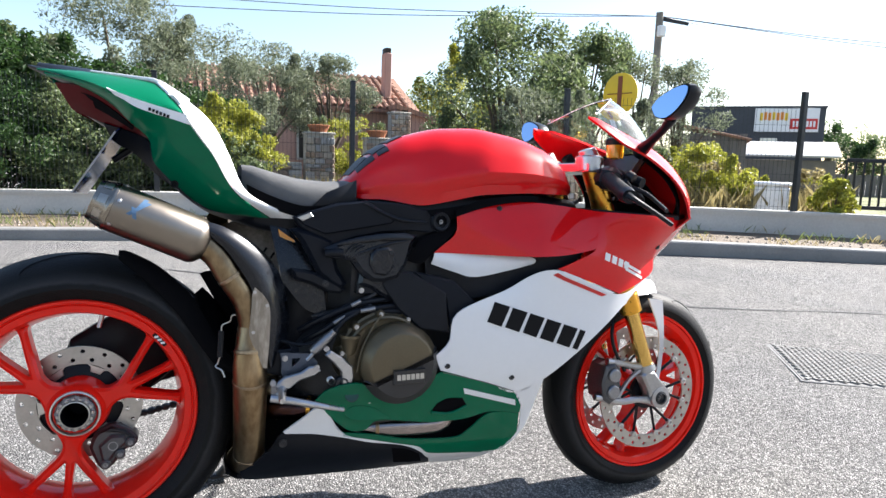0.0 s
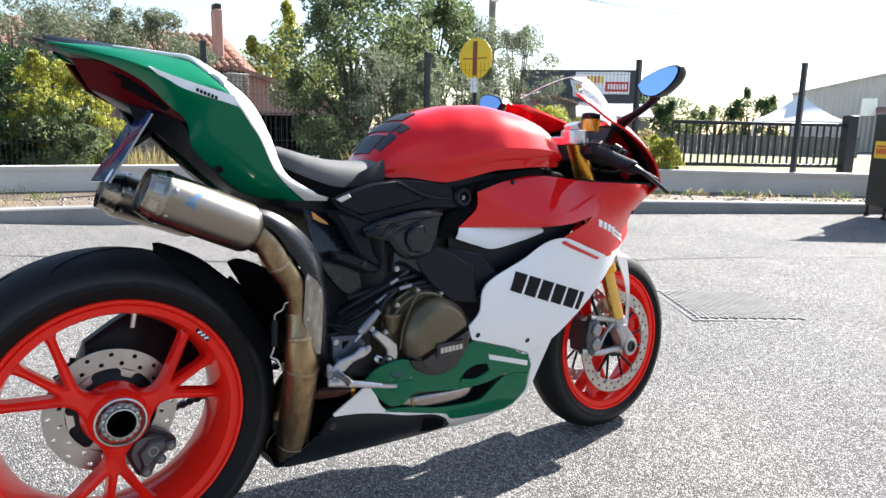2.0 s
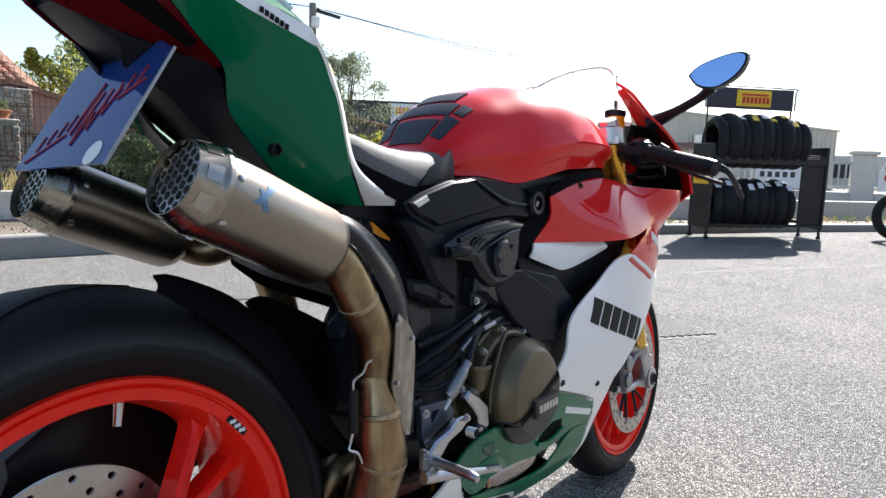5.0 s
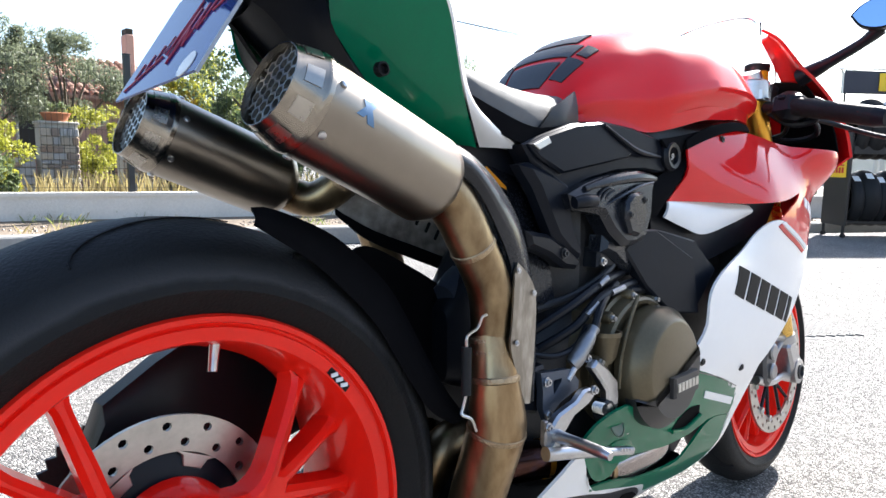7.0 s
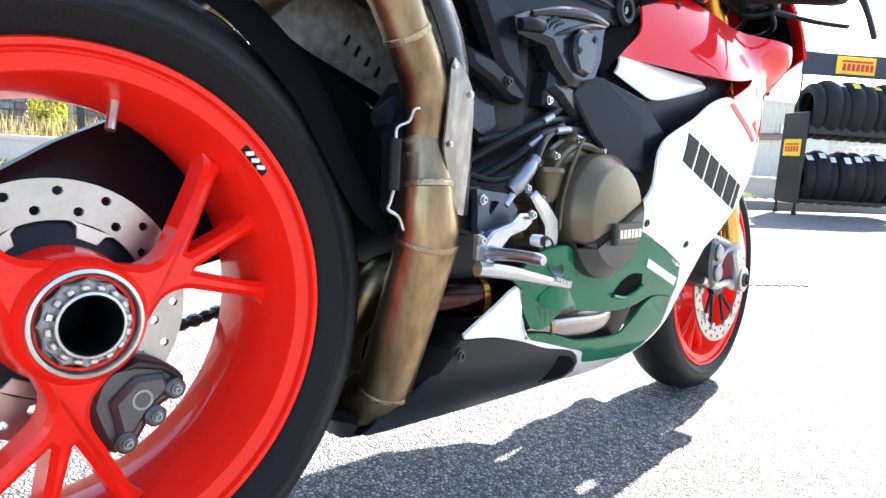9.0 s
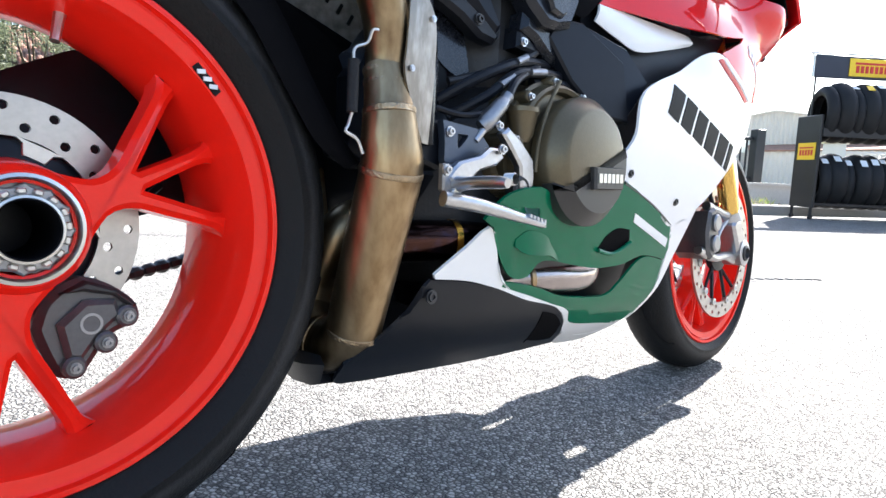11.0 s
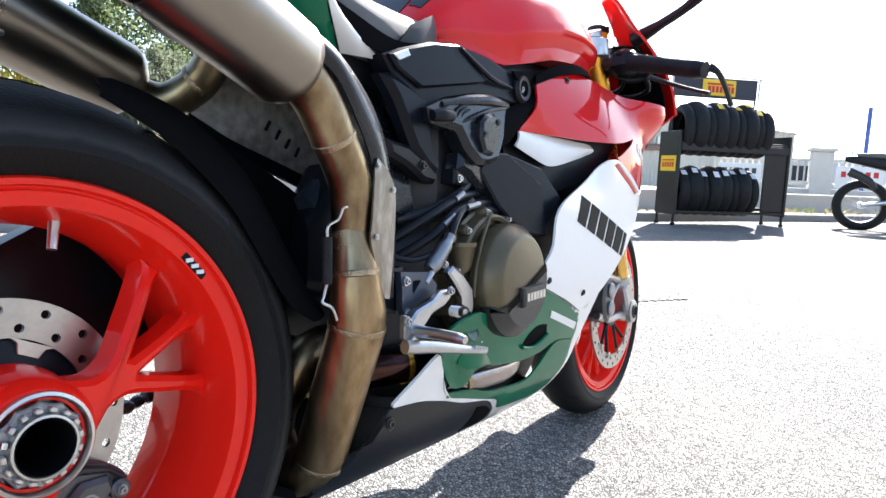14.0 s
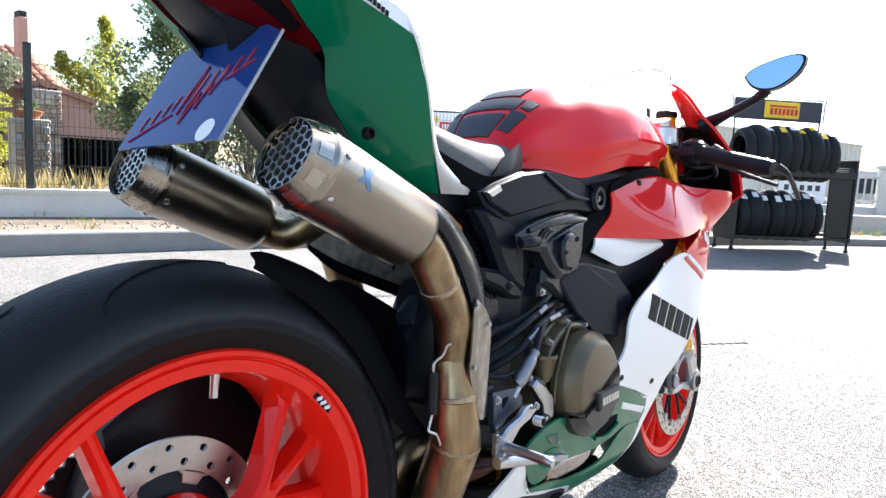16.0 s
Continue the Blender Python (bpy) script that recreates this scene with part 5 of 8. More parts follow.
part("seat_side", skin([(0.308, -0.092, 0.802), (0.36, -0.106, 0.780), (0.43, -0.113, 0.763), (0.50, -0.112, 0.772)], [(0.315, -0.092, 0.768), (0.37, -0.104, 0.750), (0.43, -0.112, 0.740), (0.53, -0.105, 0.762)], n=18, rows=4, out=0.003), MATTBLACK, bike, "black seat side")
part("seat", loft(rings), LEATHER, bike, "grey and black rider's seat")

C1 = [(-0.095, -0.020, 1.006), (0.005, -0.060, 1.003), (0.095, -0.085, 0.996), (0.131, -0.100, 0.990), (0.188, -0.115, 0.957), (0.233, -0.125, 0.918), (0.267, -0.125, 0.862), (0.295, -0.116, 0.800)]
for s in (-1, 1):
    far = " on the far side" if s > 0 else ""
    part("tail_upper_panel", skin([(-0.095, -0.021, 1.005), (0.005, -0.060, 1.003), (0.095, -0.085, 0.996), (0.131, -0.100, 0.989), (0.158, -0.128, 0.965), (0.180, -0.160, 0.930)], [(-0.088, -0.030, 1.000), (0.0, -0.110, 0.978), (0.045, -0.152, 0.960), (0.103, -0.163, 0.943), (0.145, -0.167, 0.934), (0.172, -0.169, 0.927)], side=s, n=26, rows=8, bulge=0.006), GREEN, bike, "green tail panel" + far)
    part("tail_white_band", skin([(0.128, -0.100, 0.993), (0.188, -0.116, 0.958), (0.233, -0.126, 0.919), (0.267, -0.127, 0.862), (0.303, -0.117, 0.791), (0.360, -0.107, 0.758), (0.427, -0.096, 0.734)], [(0.165, -0.140, 0.955), (0.184, -0.168, 0.923), (0.202, -0.172, 0.899), (0.220, -0.166, 0.876), (0.240, -0.158, 0.850), (0.284, -0.132, 0.783), (0.362, -0.080, 0.733)], side=s, n=40, rows=7, bulge=0.004, out=0.0035), WHITE, bike, "white band along the tail" + far)
    part("tail_white_stripe", skin([(0.043, -0.1545, 0.962), (0.103, -0.1655, 0.944), (0.186, -0.1715, 0.925)], [(0.058, -0.1545, 0.950), (0.103, -0.1655, 0.928), (0.198, -0.1720, 0.905)], side=s, n=20, rows=4), WHITE, bike)
    part("tail_side_panel", skin([(-0.080, -0.034, 0.998), (0.0, -0.110, 0.975), (0.057, -0.154, 0.950), (0.103, -0.165, 0.928), (0.197, -0.172, 0.903), (0.220, -0.1665, 0.874), (0.240, -0.1585, 0.848), (0.284, -0.1325, 0.781), (0.361, -0.080, 0.732)], [(-0.074, -0.036, 0.988), (-0.020, -0.080, 0.974), (0.041, -0.106, 0.944), (0.085, -0.108, 0.905), (0.117, -0.107, 0.878), (0.124, -0.103, 0.845), (0.140, -0.100, 0.818), (0.229, -0.088, 0.748), (0.320, -0.079, 0.733)], side=s, n=44, rows=9, bulge=0.006), GREEN, bike, "green tail side" + far)
    for i in range(6 if s < 0 else 0):
        x0 = 0.118 + i * 0.0065
        part("tail_mark", skin([(x0, -0.1665, 0.932 - i * 0.002), (x0 + 0.0045, -0.1670, 0.931 - i * 0.002)], [(x0 - 0.001, -0.1665, 0.926 - i * 0.002), (x0 + 0.0035, -0.1670, 0.925 - i * 0.002)], side=s, n=3, rows=3, out=0.004, thick=0.001), INK, bike, "small dark mark as a plain bar")
    part("tail_lamp", skin([(-0.060, -0.036, 0.978), (0.000, -0.088, 0.968), (0.047, -0.103, 0.941), (0.090, -0.105, 0.902), (0.118, -0.104, 0.880)], [(-0.030, -0.020, 0.930), (0.01, -0.040, 0.914), (0.045, -0.052, 0.902), (0.085, -0.070, 0.890), (0.115, -0.085, 0.876)], side=s, n=20, rows=6, bulge=0.004), TAILRED, bike, "dark red tail lamp" + far)
    part("lamp_smoke", skin([(-0.048, -0.034, 0.966), (0.004, -0.078, 0.956), (0.047, -0.092, 0.931), (0.088, -0.098, 0.899)], [(-0.038, -0.028, 0.948), (0.008, -0.060, 0.936), (0.046, -0.074, 0.917), (0.086, -0.086, 0.894)], side=s, n=14, rows=4, out=0.004, thick=0.002), MATTBLACK, bike, "matt black band across the tail lamp")
    part("undertail_side", skin([(0.03, -0.05, 0.905), (0.085, -0.075, 0.889), (0.115, -0.095, 0.875), (0.140, -0.098, 0.818), (0.22, -0.088, 0.748), (0.33, -0.078, 0.733)], [(0.045, -0.03, 0.875), (0.09, -0.04, 0.85), (0.12, -0.045, 0.82), (0.16, -0.05, 0.79), (0.24, -0.05, 0.735), (0.33, -0.05, 0.715)], side=s, n=22, rows=5), PLASTIC, bike, "black undertail" + far)
mir = lambda pts: [(x, -y, z) for x, y, z in pts]
a, b = spline(C1, 26), spline(mir(C1), 26)
part("tail_top_cover", grid_shell([[a[i].lerp(b[i], j / 8) + Vector((0, 0, 0.014 * math.sin(math.pi * j / 8))) for j in range(9)] for i in range(26)], 0.004, (0, 0, -1)), PLASTIC, bike, "dark seat cowl top")
for s_ in (-1, 1):
    part("tail_top_line", tube([(x, -s_ * y, z + 0.002) for x, y, z in C1[1:5]], [0.002, 0.004, 0.005, 0.005], 8), WHITE, bike, "white line along the tail's top edge")
part("tail_tip", loft([[(x, w * math.cos(k * math.pi / 4), z + h * math.sin(k * math.pi / 4)) for k in range(8)] for x, w, z, h in ((-0.112, 0.006, 1.010, 0.003), (-0.090, 0.030, 1.004, 0.006), (-0.060, 0.045, 0.998, 0.010), (-0.030, 0.058, 0.990, 0.014))]), PLASTIC, bike, "black tail tip")
part("tail_grommet", turned([(0.0075, -0.126), (0.0075, -0.1345), (0.0055, -0.135), (0.0045, -0.130), (0.001, -0.130)], 18, (0.168, 0, 0.791)), INK, bike, "small dark grommet in the tail side")
part("tail_core", hull([(-0.02, 0.93, 0.965, 0.03), (0.06, 0.885, 0.95, 0.05), (0.14, 0.82, 0.93, 0.07), (0.24, 0.735, 0.87, 0.07), (0.34, 0.705, 0.79, 0.07), (0.45, 0.69, 0.76, 0.08), (0.56, 0.68, 0.76, 0.09)]), PLASTIC, bike, "black subframe")

# number plate holder: a blue dealer's plate on a black bracket
dealer_plate = thing("number_plate", "", "", Matrix.Translation((0.024, -0.006, 0.828)) @ pose(0, 0, 0, 0, 30, 0))
dealer_plate.parent = bike
dealer_plate["label"] = "blue dealer plate with faint red lettering shapes"
part("plate_sheet", join(loft([[(dx, y, z) for y, z in ((-0.105, -0.075), (0.105, -0.075), (0.105, 0.065), (0.07, 0.082), (-0.07, 0.082), (-0.105, 0.065))] for dx in (-0.0012, 0.0012)])), NAVY, dealer_plate)
part("plate_edge", loft([[(dx, y, z) for y, z in ((-0.107, -0.077), (-0.105, -0.077), (-0.105, 0.067), (-0.107, 0.067))] for dx in (-0.0016, 0.0016)]), CASTGREY, dealer_plate, "thin grey plate edge")
for i, (y, h, w) in enumerate(((0.075, 0.020, 0.010), (0.058, 0.020, 0.010), (0.041, 0.020, 0.010), (0.026, 0.022, 0.006), (0.012, 0.022, 0.010), (-0.006, 0.045, 0.012), (-0.024, 0.030, 0.012), (-0.040, 0.026, 0.012), (-0.058, 0.026, 0.012), (-0.075, 0.026, 0.012))):
    part("plate_mark", moved(block(-0.0020, 0, 0, 0.001, w * 0.35, h), pose(0, y, -0.004 - y * 0.5, 8, 0, 0)), material("dull_red_mark", (0.30, 0.018, 0.045), 0.4) if i == 0 else bpy.data.materials["dull_red_mark"], dealer_plate, "dull red mark as a plain bar")
zig = [(0.012, -0.034), (0.001, 0.034), (-0.004, -0.048), (-0.014, -0.006), (-0.020, -0.030), (-0.028, 0.006), (-0.034, -0.012), (-0.046, 0.022)]
part("plate_mark", join(*[tube([(-0.0022, a_[0], a_[1]), (-0.0022, b_[0], b_[1])], 0.0010, 5, 2) for a_, b_ in zip(zig, zig[1:])]), bpy.data.materials["dull_red_mark"], dealer_plate, "dull red zigzag line")
for y0, z0, y1, z1 in ((0.088, -0.066, 0.022, -0.033), (-0.050, 0.006, -0.090, 0.028)):
    part("plate_mark", tube([(-0.0022, y0, z0), (-0.0022, y1, z1)], 0.0010, 5, 2), bpy.data.materials["dull_red_mark"], dealer_plate, "dull red underline")
part("plate_sticker", moved(turned([(0.014, -0.0014), (0.014, -0.0022), (0.002, -0.0023)], 20), pose(0, -0.07, -0.062, 0, 0, -90)), WHITEINK, dealer_plate, "round white sticker")
part("plate_bracket", tube([(0.10, 0, 0.90), (0.085, 0, 0.875), (0.075, 0, 0.86), (0.045, 0, 0.835)], [0.012, 0.009, 0.008, 0.007], 10), PLASTIC, bike, "black plate bracket")

# ---- front end ----
for s in (-1, 1):
    y = 0.103 * s
    leg = lambda t: Vector((1.150, y, 0.930)).lerp(Vector((1.393, y, 0.345)), t)
    part("fork_tube", tube([leg(0.0), leg(0.62)], 0.0275, 24, 2), GOLD, bike, "gold fork tube")
    part("fork_collar", tube([leg(0.60), leg(0.68)], 0.0295, 24, 2), GOLD, bike, "gold fork collar")
    part("fork_slider", tube([leg(0.68), leg(0.945)], 0.0205, 20, 2), material("pale_gold_slider", (0.74, 0.48, 0.14), 0.22, 1) if s < 0 else bpy.data.materials["pale_gold_slider"], bike, "pale gold fork slider")
    part("fork_cap", tube([leg(-0.035), leg(0.004)], [0.022, 0.0265], 20, 2), ALU, bike, "silver fork cap")
    foot = part("fork_foot", join(plate([(1.356, 0.358), (1.366, 0.372), (1.396, 0.370), (1.418, 0.346), (1.446, 0.318), (1.447, 0.286), (1.424, 0.270), (1.398, 0.280), (1.380, 0.318)], y - 0.020, y + 0.020, 0.006),
                           tube([leg(0.925), leg(0.955)], [0.0225, 0.0255], 18, 2), turned([(0.019, y - 0.024), (0.029, y - 0.022), (0.029, y + 0.022), (0.019, y + 0.024)], 24, (1.419, 0, 0.297), True)), FORKALLOY, bike, "grey machined fork foot")
    part("caliper_arm", tube([(1.376, y, 0.380), (1.335, y, 0.384), (1.300, y, 0.391), (1.262, y, 0.395)], [0.013, 0.009, 0.009, 0.008], 10), FORKALLOY, foot, "upper caliper arm")
    part("caliper_arm", tube([(1.412, y, 0.283), (1.362, y, 0.290), (1.310, y, 0.286), (1.268, y, 0.292), (1.232, y, 0.301)], [0.014, 0.009, 0.009, 0.010, 0.008], 10), FORKALLOY, foot, "lower caliper arm")
    part("arm_web", tube([(1.366, y, 0.376), (1.325, y, 0.345), (1.292, y, 0.298)], [0.008, 0.0055, 0.007], 8), FORKALLOY, foot)
    part("axle_end", turned([(0.008, y + s * 0.006), (0.018, y + s * 0.006), (0.018, y + s * 0.026), (0.013, y + s * 0.028), (0.011, y + s * 0.02)], 18, (1.419, 0, 0.297)), DARKMETAL, bike)
    front_cal = part("front_caliper", join(plate([(1.243, 0.386), (1.268, 0.396), (1.288, 0.378), (1.291, 0.340), (1.286, 0.300), (1.262, 0.283), (1.240, 0.296), (1.232, 0.340)], y + s * 0.014, y - s * 0.060, 0.006)), CALIPER, bike, "grey radial front caliper")
    for zz in (0.362, 0.318):
        part("caliper_piston", turned([(0.004, y + s * 0.012), (0.0185, y + s * 0.012), (0.0185, y + s * 0.019), (0.0150, y + s * 0.022), (0.004, y + s * 0.022)], 20, (1.266, 0, zz)), CASTGREY, front_cal, "round piston cap")
    for xx, zz in ((1.262, 0.396), (1.230, 0.301)):
        part("caliper_bolt", tube([(xx + 0.006, y, zz), (xx - 0.012, y, zz + 0.002)], 0.0095, 12, 2), ALU, front_cal, "bright mounting bolt")
    part("caliper_bridge", block(1.252, y - s * 0.022, 0.338, 0.018, 0.030, 0.060, 0.004), DARKMETAL, front_cal)
    part("brake_hose", tube([(1.31, y, 0.37), (1.27, y * 0.9, 0.45), (1.28, y * 0.7, 0.56), (1.24, y * 0.6, 0.70), (1.20, y * 0.8, 0.84)], 0.005, 8), PLASTIC, bike)
    # mirror: stalk, shell and glass
    part("mirror_stalk", tube([(1.262, s * 0.160, 0.950), (1.245, s * 0.225, 0.972), (1.234, s * 0.282, 0.996), (1.228, s * 0.312, 1.016)], [0.019, 0.011, 0.010, 0.014], 12), PLASTIC, bike, "black mirror stalk")
    outline = [(0.266, 1.043), (0.284, 1.061), (0.318, 1.074), (0.356, 1.082), (0.384, 1.080), (0.390, 1.066), (0.378, 1.042), (0.352, 1.020), (0.322, 1.009), (0.286, 1.018)]
    outline = [(p.x, p.z) for p in spline([(u, 0, v) for u, v in outline + outline[:1]], 33)[:-1]]
    def shell(dx, k):
        c = (0.330, 1.042)
        return [(1.215 + dx + (v - 1.03) * (0.1 if s < 0 else 0.3), s * (c[0] + (u - c[0]) * k), c[1] + (v - c[1]) * k) for u, v in outline]
    mirror = part("mirror_shell", loft([shell(-0.010, 0.97), shell(-0.012, 1.0), shell(0.004, 1.03), shell(0.025, 0.9), shell(0.038, 0.6)]), PLASTIC, bike, "black mirror housing")
    part("mirror_glass", loft([shell(-0.0155, 0.92), shell(-0.0115, 0.92)]), MIRROR, mirror, "mirror glass tinted blue for the sky it reflects")
    # bar, grip and lever
    part("clip_on", tube([(1.165, s * 0.125, 0.880), (1.150, s * 0.190, 0.872)], 0.012, 12, 2), DARKMETAL, bike)
    part("grip", tube([(1.152, s * 0.19, 0.873), (1.122, s * 0.27, 0.850), (1.094, s * 0.345, 0.828)], [0.019, 0.0175, 0.0185], 16), RUBBER, bike, "black rubber grip")
    part("bar_end", tube([(1.095, s * 0.342, 0.829), (1.088, s * 0.362, 0.824)], [0.019, 0.016], 16, 2), PLASTIC, bike)
    part("switch_block", moved(join(block(0, 0, 0, 0.058, 0.060, 0.058, 0.014), block(-0.028, 0, 0.012, 0.012, 0.016, 0.012, 0.003), block(-0.022, 0.016, -0.010, 0.010, 0.012, 0.010, 0.003), block(0.028, 0, 0.012, 0.03, 0.03, 0.03, 0.008)), pose(1.165, s * 0.175, 0.875, 0, 12, s * 14)), PLASTIC, bike, "black switch block with buttons")
    part("lever_clamp", moved(join(block(0, 0, 0, 0.05, 0.03, 0.035, 0.008), turned([(0.012, -0.02), (0.012, 0.02)], 14, (0.02, 0, 0))), pose(1.19, s * 0.15, 0.872, 0, 10, s * 14)), DARKMETAL, bike, "dark master cylinder clamp")
    part("bar_cable", tube([(1.18, s * 0.17, 0.86), (1.21, s * 0.15, 0.83), (1.23, s * 0.10, 0.82), (1.22, s * 0.05, 0.78)], 0.005, 8), PLASTIC, bike, "black bar cable")
    part("brake_lever" if s < 0 else "clutch_lever", tube([(1.195, s * 0.165, 0.868), (1.228, s * 0.23, 0.845), (1.222, s * 0.29, 0.820), (1.205, s * 0.345, 0.800)], [0.008, 0.0055, 0.005, 0.0048], 10), DARKMETAL, bike, "dark hand lever")
    part("lever_guard", tube([(1.076, s * 0.372, 0.826), (1.088, s * 0.386, 0.816), (1.128, s * 0.391, 0.796), (1.182, s * 0.392, 0.769)], [0.009, 0.006, 0.0052, 0.0055], 8), PLASTIC, bike, "black lever guard")
    part("master_cylinder", tube([(1.185, s * 0.105, 0.893), (1.215, s * 0.160, 0.885), (1.235, s * 0.215, 0.868)], [0.012, 0.016, 0.013], 12), PLASTIC, bike, "black master cylinder")
    part("bar_knob", moved(turned([(0.004, -0.012), (0.011, -0.010), (0.011, 0.010), (0.004, 0.012)], 12), pose(1.20, s * 0.215, 0.882, 30, 0, 20)), DARKMETAL, bike)
    part("bar_cable", tube([(1.21, s * 0.20, 0.86), (1.25, s * 0.20, 0.83), (1.27, s * 0.15, 0.82), (1.25, s * 0.08, 0.83)], 0.006, 8), PLASTIC, bike)
    part("bar_hose", tube([(1.15, s * 0.14, 0.868), (1.19, s * 0.17, 0.845), (1.20, s * 0.21, 0.85), (1.175, s * 0.225, 0.868)], 0.0075, 10), PLASTIC, bike, "black cable loop")
    # cowl
    part("nose_cowl", skin([(1.116, -0.138, 1.028), (1.130, -0.164, 1.008), (1.165, -0.177, 0.983), (1.205, -0.185, 0.961), (1.262, -0.196, 0.938), (1.322, -0.214, 0.894), (1.362, -0.226, 0.845), (1.378, -0.232, 0.788)], [(1.170, -0.116, 1.022), (1.28, -0.102, 0.995), (1.39, -0.087, 0.958), (1.475, -0.070, 0.902), (1.525, -0.045, 0.84), (1.545, -0.0, 0.79)], side=s, n=28, rows=10, bulge=0.014, thick=0.006), RED, bike, "glossy red nose cowl" + (" on the far side" if s > 0 else ""))
    part("nose_under", skin([(1.380, -0.232, 0.790), (1.355, -0.18, 0.74), (1.33, -0.155, 0.69), (1.325, -0.15, 0.642)], [(1.545, 0.0, 0.792), (1.53, 0.0, 0.74), (1.47, 0.0, 0.68), (1.42, 0.0, 0.63)], side=s, n=16, rows=8, bulge=0.012), RED, bike)
for s in (-1, 1):
    part("cowl_lining", skin([(1.262, -0.184, 0.932), (1.316, -0.202, 0.890), (1.348, -0.214, 0.843), (1.358, -0.220, 0.797)], [(1.34, -0.090, 0.966), (1.445, -0.070, 0.902), (1.500, -0.045, 0.838), (1.525, -0.002, 0.795)], side=s, n=24, rows=8, bulge=0.012, out=-0.009, thick=0.003), MATTBLACK, bike, "black cowl lining")
part("nose_top", grid_shell([[a_.lerp(b_, j / 8) + Vector((0, 0, 0.006 * math.sin(math.pi * j / 8))) for j in range(9)] for a_, b_ in zip(spline([(1.39, -0.087, 0.958), (1.475, -0.070, 0.902), (1.525, -0.045, 0.84), (1.545, -0.002, 0.79)], 16), spline([(1.39, 0.087, 0.958), (1.475, 0.070, 0.902), (1.525, 0.045, 0.84), (1.545, 0.002, 0.79)], 16))], 0.005, (-1, 0, -1)), RED, bike, "red nose top")
part("dash_floor", loft([[(x, -w, z), (x, w, z), (x, w, z - 0.01), (x, -w, z - 0.01)] for x, w, z in ((1.13, 0.13, 0.80), (1.25, 0.19, 0.795), (1.36, 0.21, 0.793), (1.44, 0.14, 0.80))]), PLASTIC, bike)
part("dash", moved(block(0, 0, 0, 0.02, 0.18, 0.13, 0.01), pose(1.31, 0, 0.905, 0, 35, 0)), PLASTIC, bike, "black instrument panel")
part("top_clamp", join(slab([(1.09, -0.04), (1.13, -0.135), (1.175, -0.135), (1.185, -0.05), (1.185, 0.05), (1.175, 0.135), (1.13, 0.135), (1.09, 0.04)], 0.0, 0.022, 0.004)), ALU, bike, "silver top clamp").matrix_local = pose(0, 0, 0.915, -90, 0, 0) @ Matrix.Diagonal((1, 1, -1, 1))
part("lower_clamp", block(1.205, 0, 0.745, 0.07, 0.26, 0.04, 0.01), DARKMETAL, bike)
for s in (-1, 1):
    part("clamp_ring", turned([(0.030, 0.892), (0.036, 0.896), (0.036, 0.930), (0.030, 0.934)], 24, (1.152, 0.103 * s, 0), axis="Z"), ALU, bike, "silver clamp ring")
res = part("fluid_reservoir", turned([(0.008, 0.925), (0.021, 0.928), (0.023, 0.935), (0.023, 0.962), (0.010, 0.964)], 24, (1.246, -0.078, 0.010), axis="Z"), material("amber_fluid", (0.75, 0.38, 0.02), 0.15, 0, 0.1, coat=1.0), bike, "amber brake fluid reservoir")
part("reservoir_cap", turned([(0.024, 0.962), (0.026, 0.965), (0.026, 0.977), (0.022, 0.980), (0.005, 0.980)], 24, (1.246, -0.078, 0.010), axis="Z"), PLASTIC, res, "black reservoir cap")
# windscreen
rows = []
base = spline([(1.155, -0.121, 1.026), (1.28, -0.102, 0.996), (1.38, -0.066, 0.968), (1.43, 0, 0.958), (1.38, 0.066, 0.968), (1.28, 0.102, 0.996), (1.155, 0.121, 1.026)], 31)
top = spline([(1.150, -0.118, 1.040), (1.205, -0.085, 1.075), (1.245, -0.045, 1.098), (1.258, 0, 1.104), (1.245, 0.045, 1.098), (1.205, 0.085, 1.075), (1.150, 0.118, 1.040)], 31)
rows = [[base[i].lerp(top[i], j / 9) + Vector((0, 0, 0.02 * math.sin(math.pi * j / 9))) for j in range(10)] for i in range(31)]
screen = part("windscreen", grid_shell(rows, 0.003, (-1, 0, -0.3)), CLEAR, bike, "clear bubble windscreen")
screen.visible_shadow = False
# the clear edge's highlight is painted as a thin white tube
part("screen_edge", tube([(1.150, -0.118, 1.040), (1.205, -0.085, 1.076), (1.245, -0.045, 1.099), (1.258, 0, 1.105), (1.245, 0.045, 1.099), (1.205, 0.085, 1.076), (1.150, 0.118, 1.040)], 0.0011, 6, 30), WHITEINK, screen, "rounded screen edge with its highlight painted white")

# front mudguard
rows = []
for i in range(22):
    a = radians(150 - 66 * i / 21)
    row = []
    for j in range(11):
        v = -1 + 2 * j / 10
        r = 0.318 - 0.035 * abs(v) ** 2.4
        row.append(Vector((1.415 + r * math.cos(a), 0.078 * v * table(i, [(0, 0.7), (4, 1), (17, 1), (21, 0.6)]), 0.295 + r * math.sin(a))))
    rows.append(row)
part("front_mudguard", grid_shell(rows, 0.003, (0, 0, -1)), material("silver_white_guard", (0.48, 0.49, 0.51), 0.3, 0, 0.03, coat=0.5), bike, "pale grey front mudguard")
for s in (-1, 1):
    part("mudguard_leg", skin([(1.390, -0.080, 0.565), (1.420, -0.094, 0.48), (1.425, -0.098, 0.40), (1.417, -0.100, 0.345)], [(1.440, -0.078, 0.560), (1.440, -0.093, 0.475), (1.437, -0.098, 0.40), (1.430, -0.100, 0.345)], side=s, n=14, rows=4), bpy.data.materials["silver_white_guard"], bike, "pale grey mudguard stay")

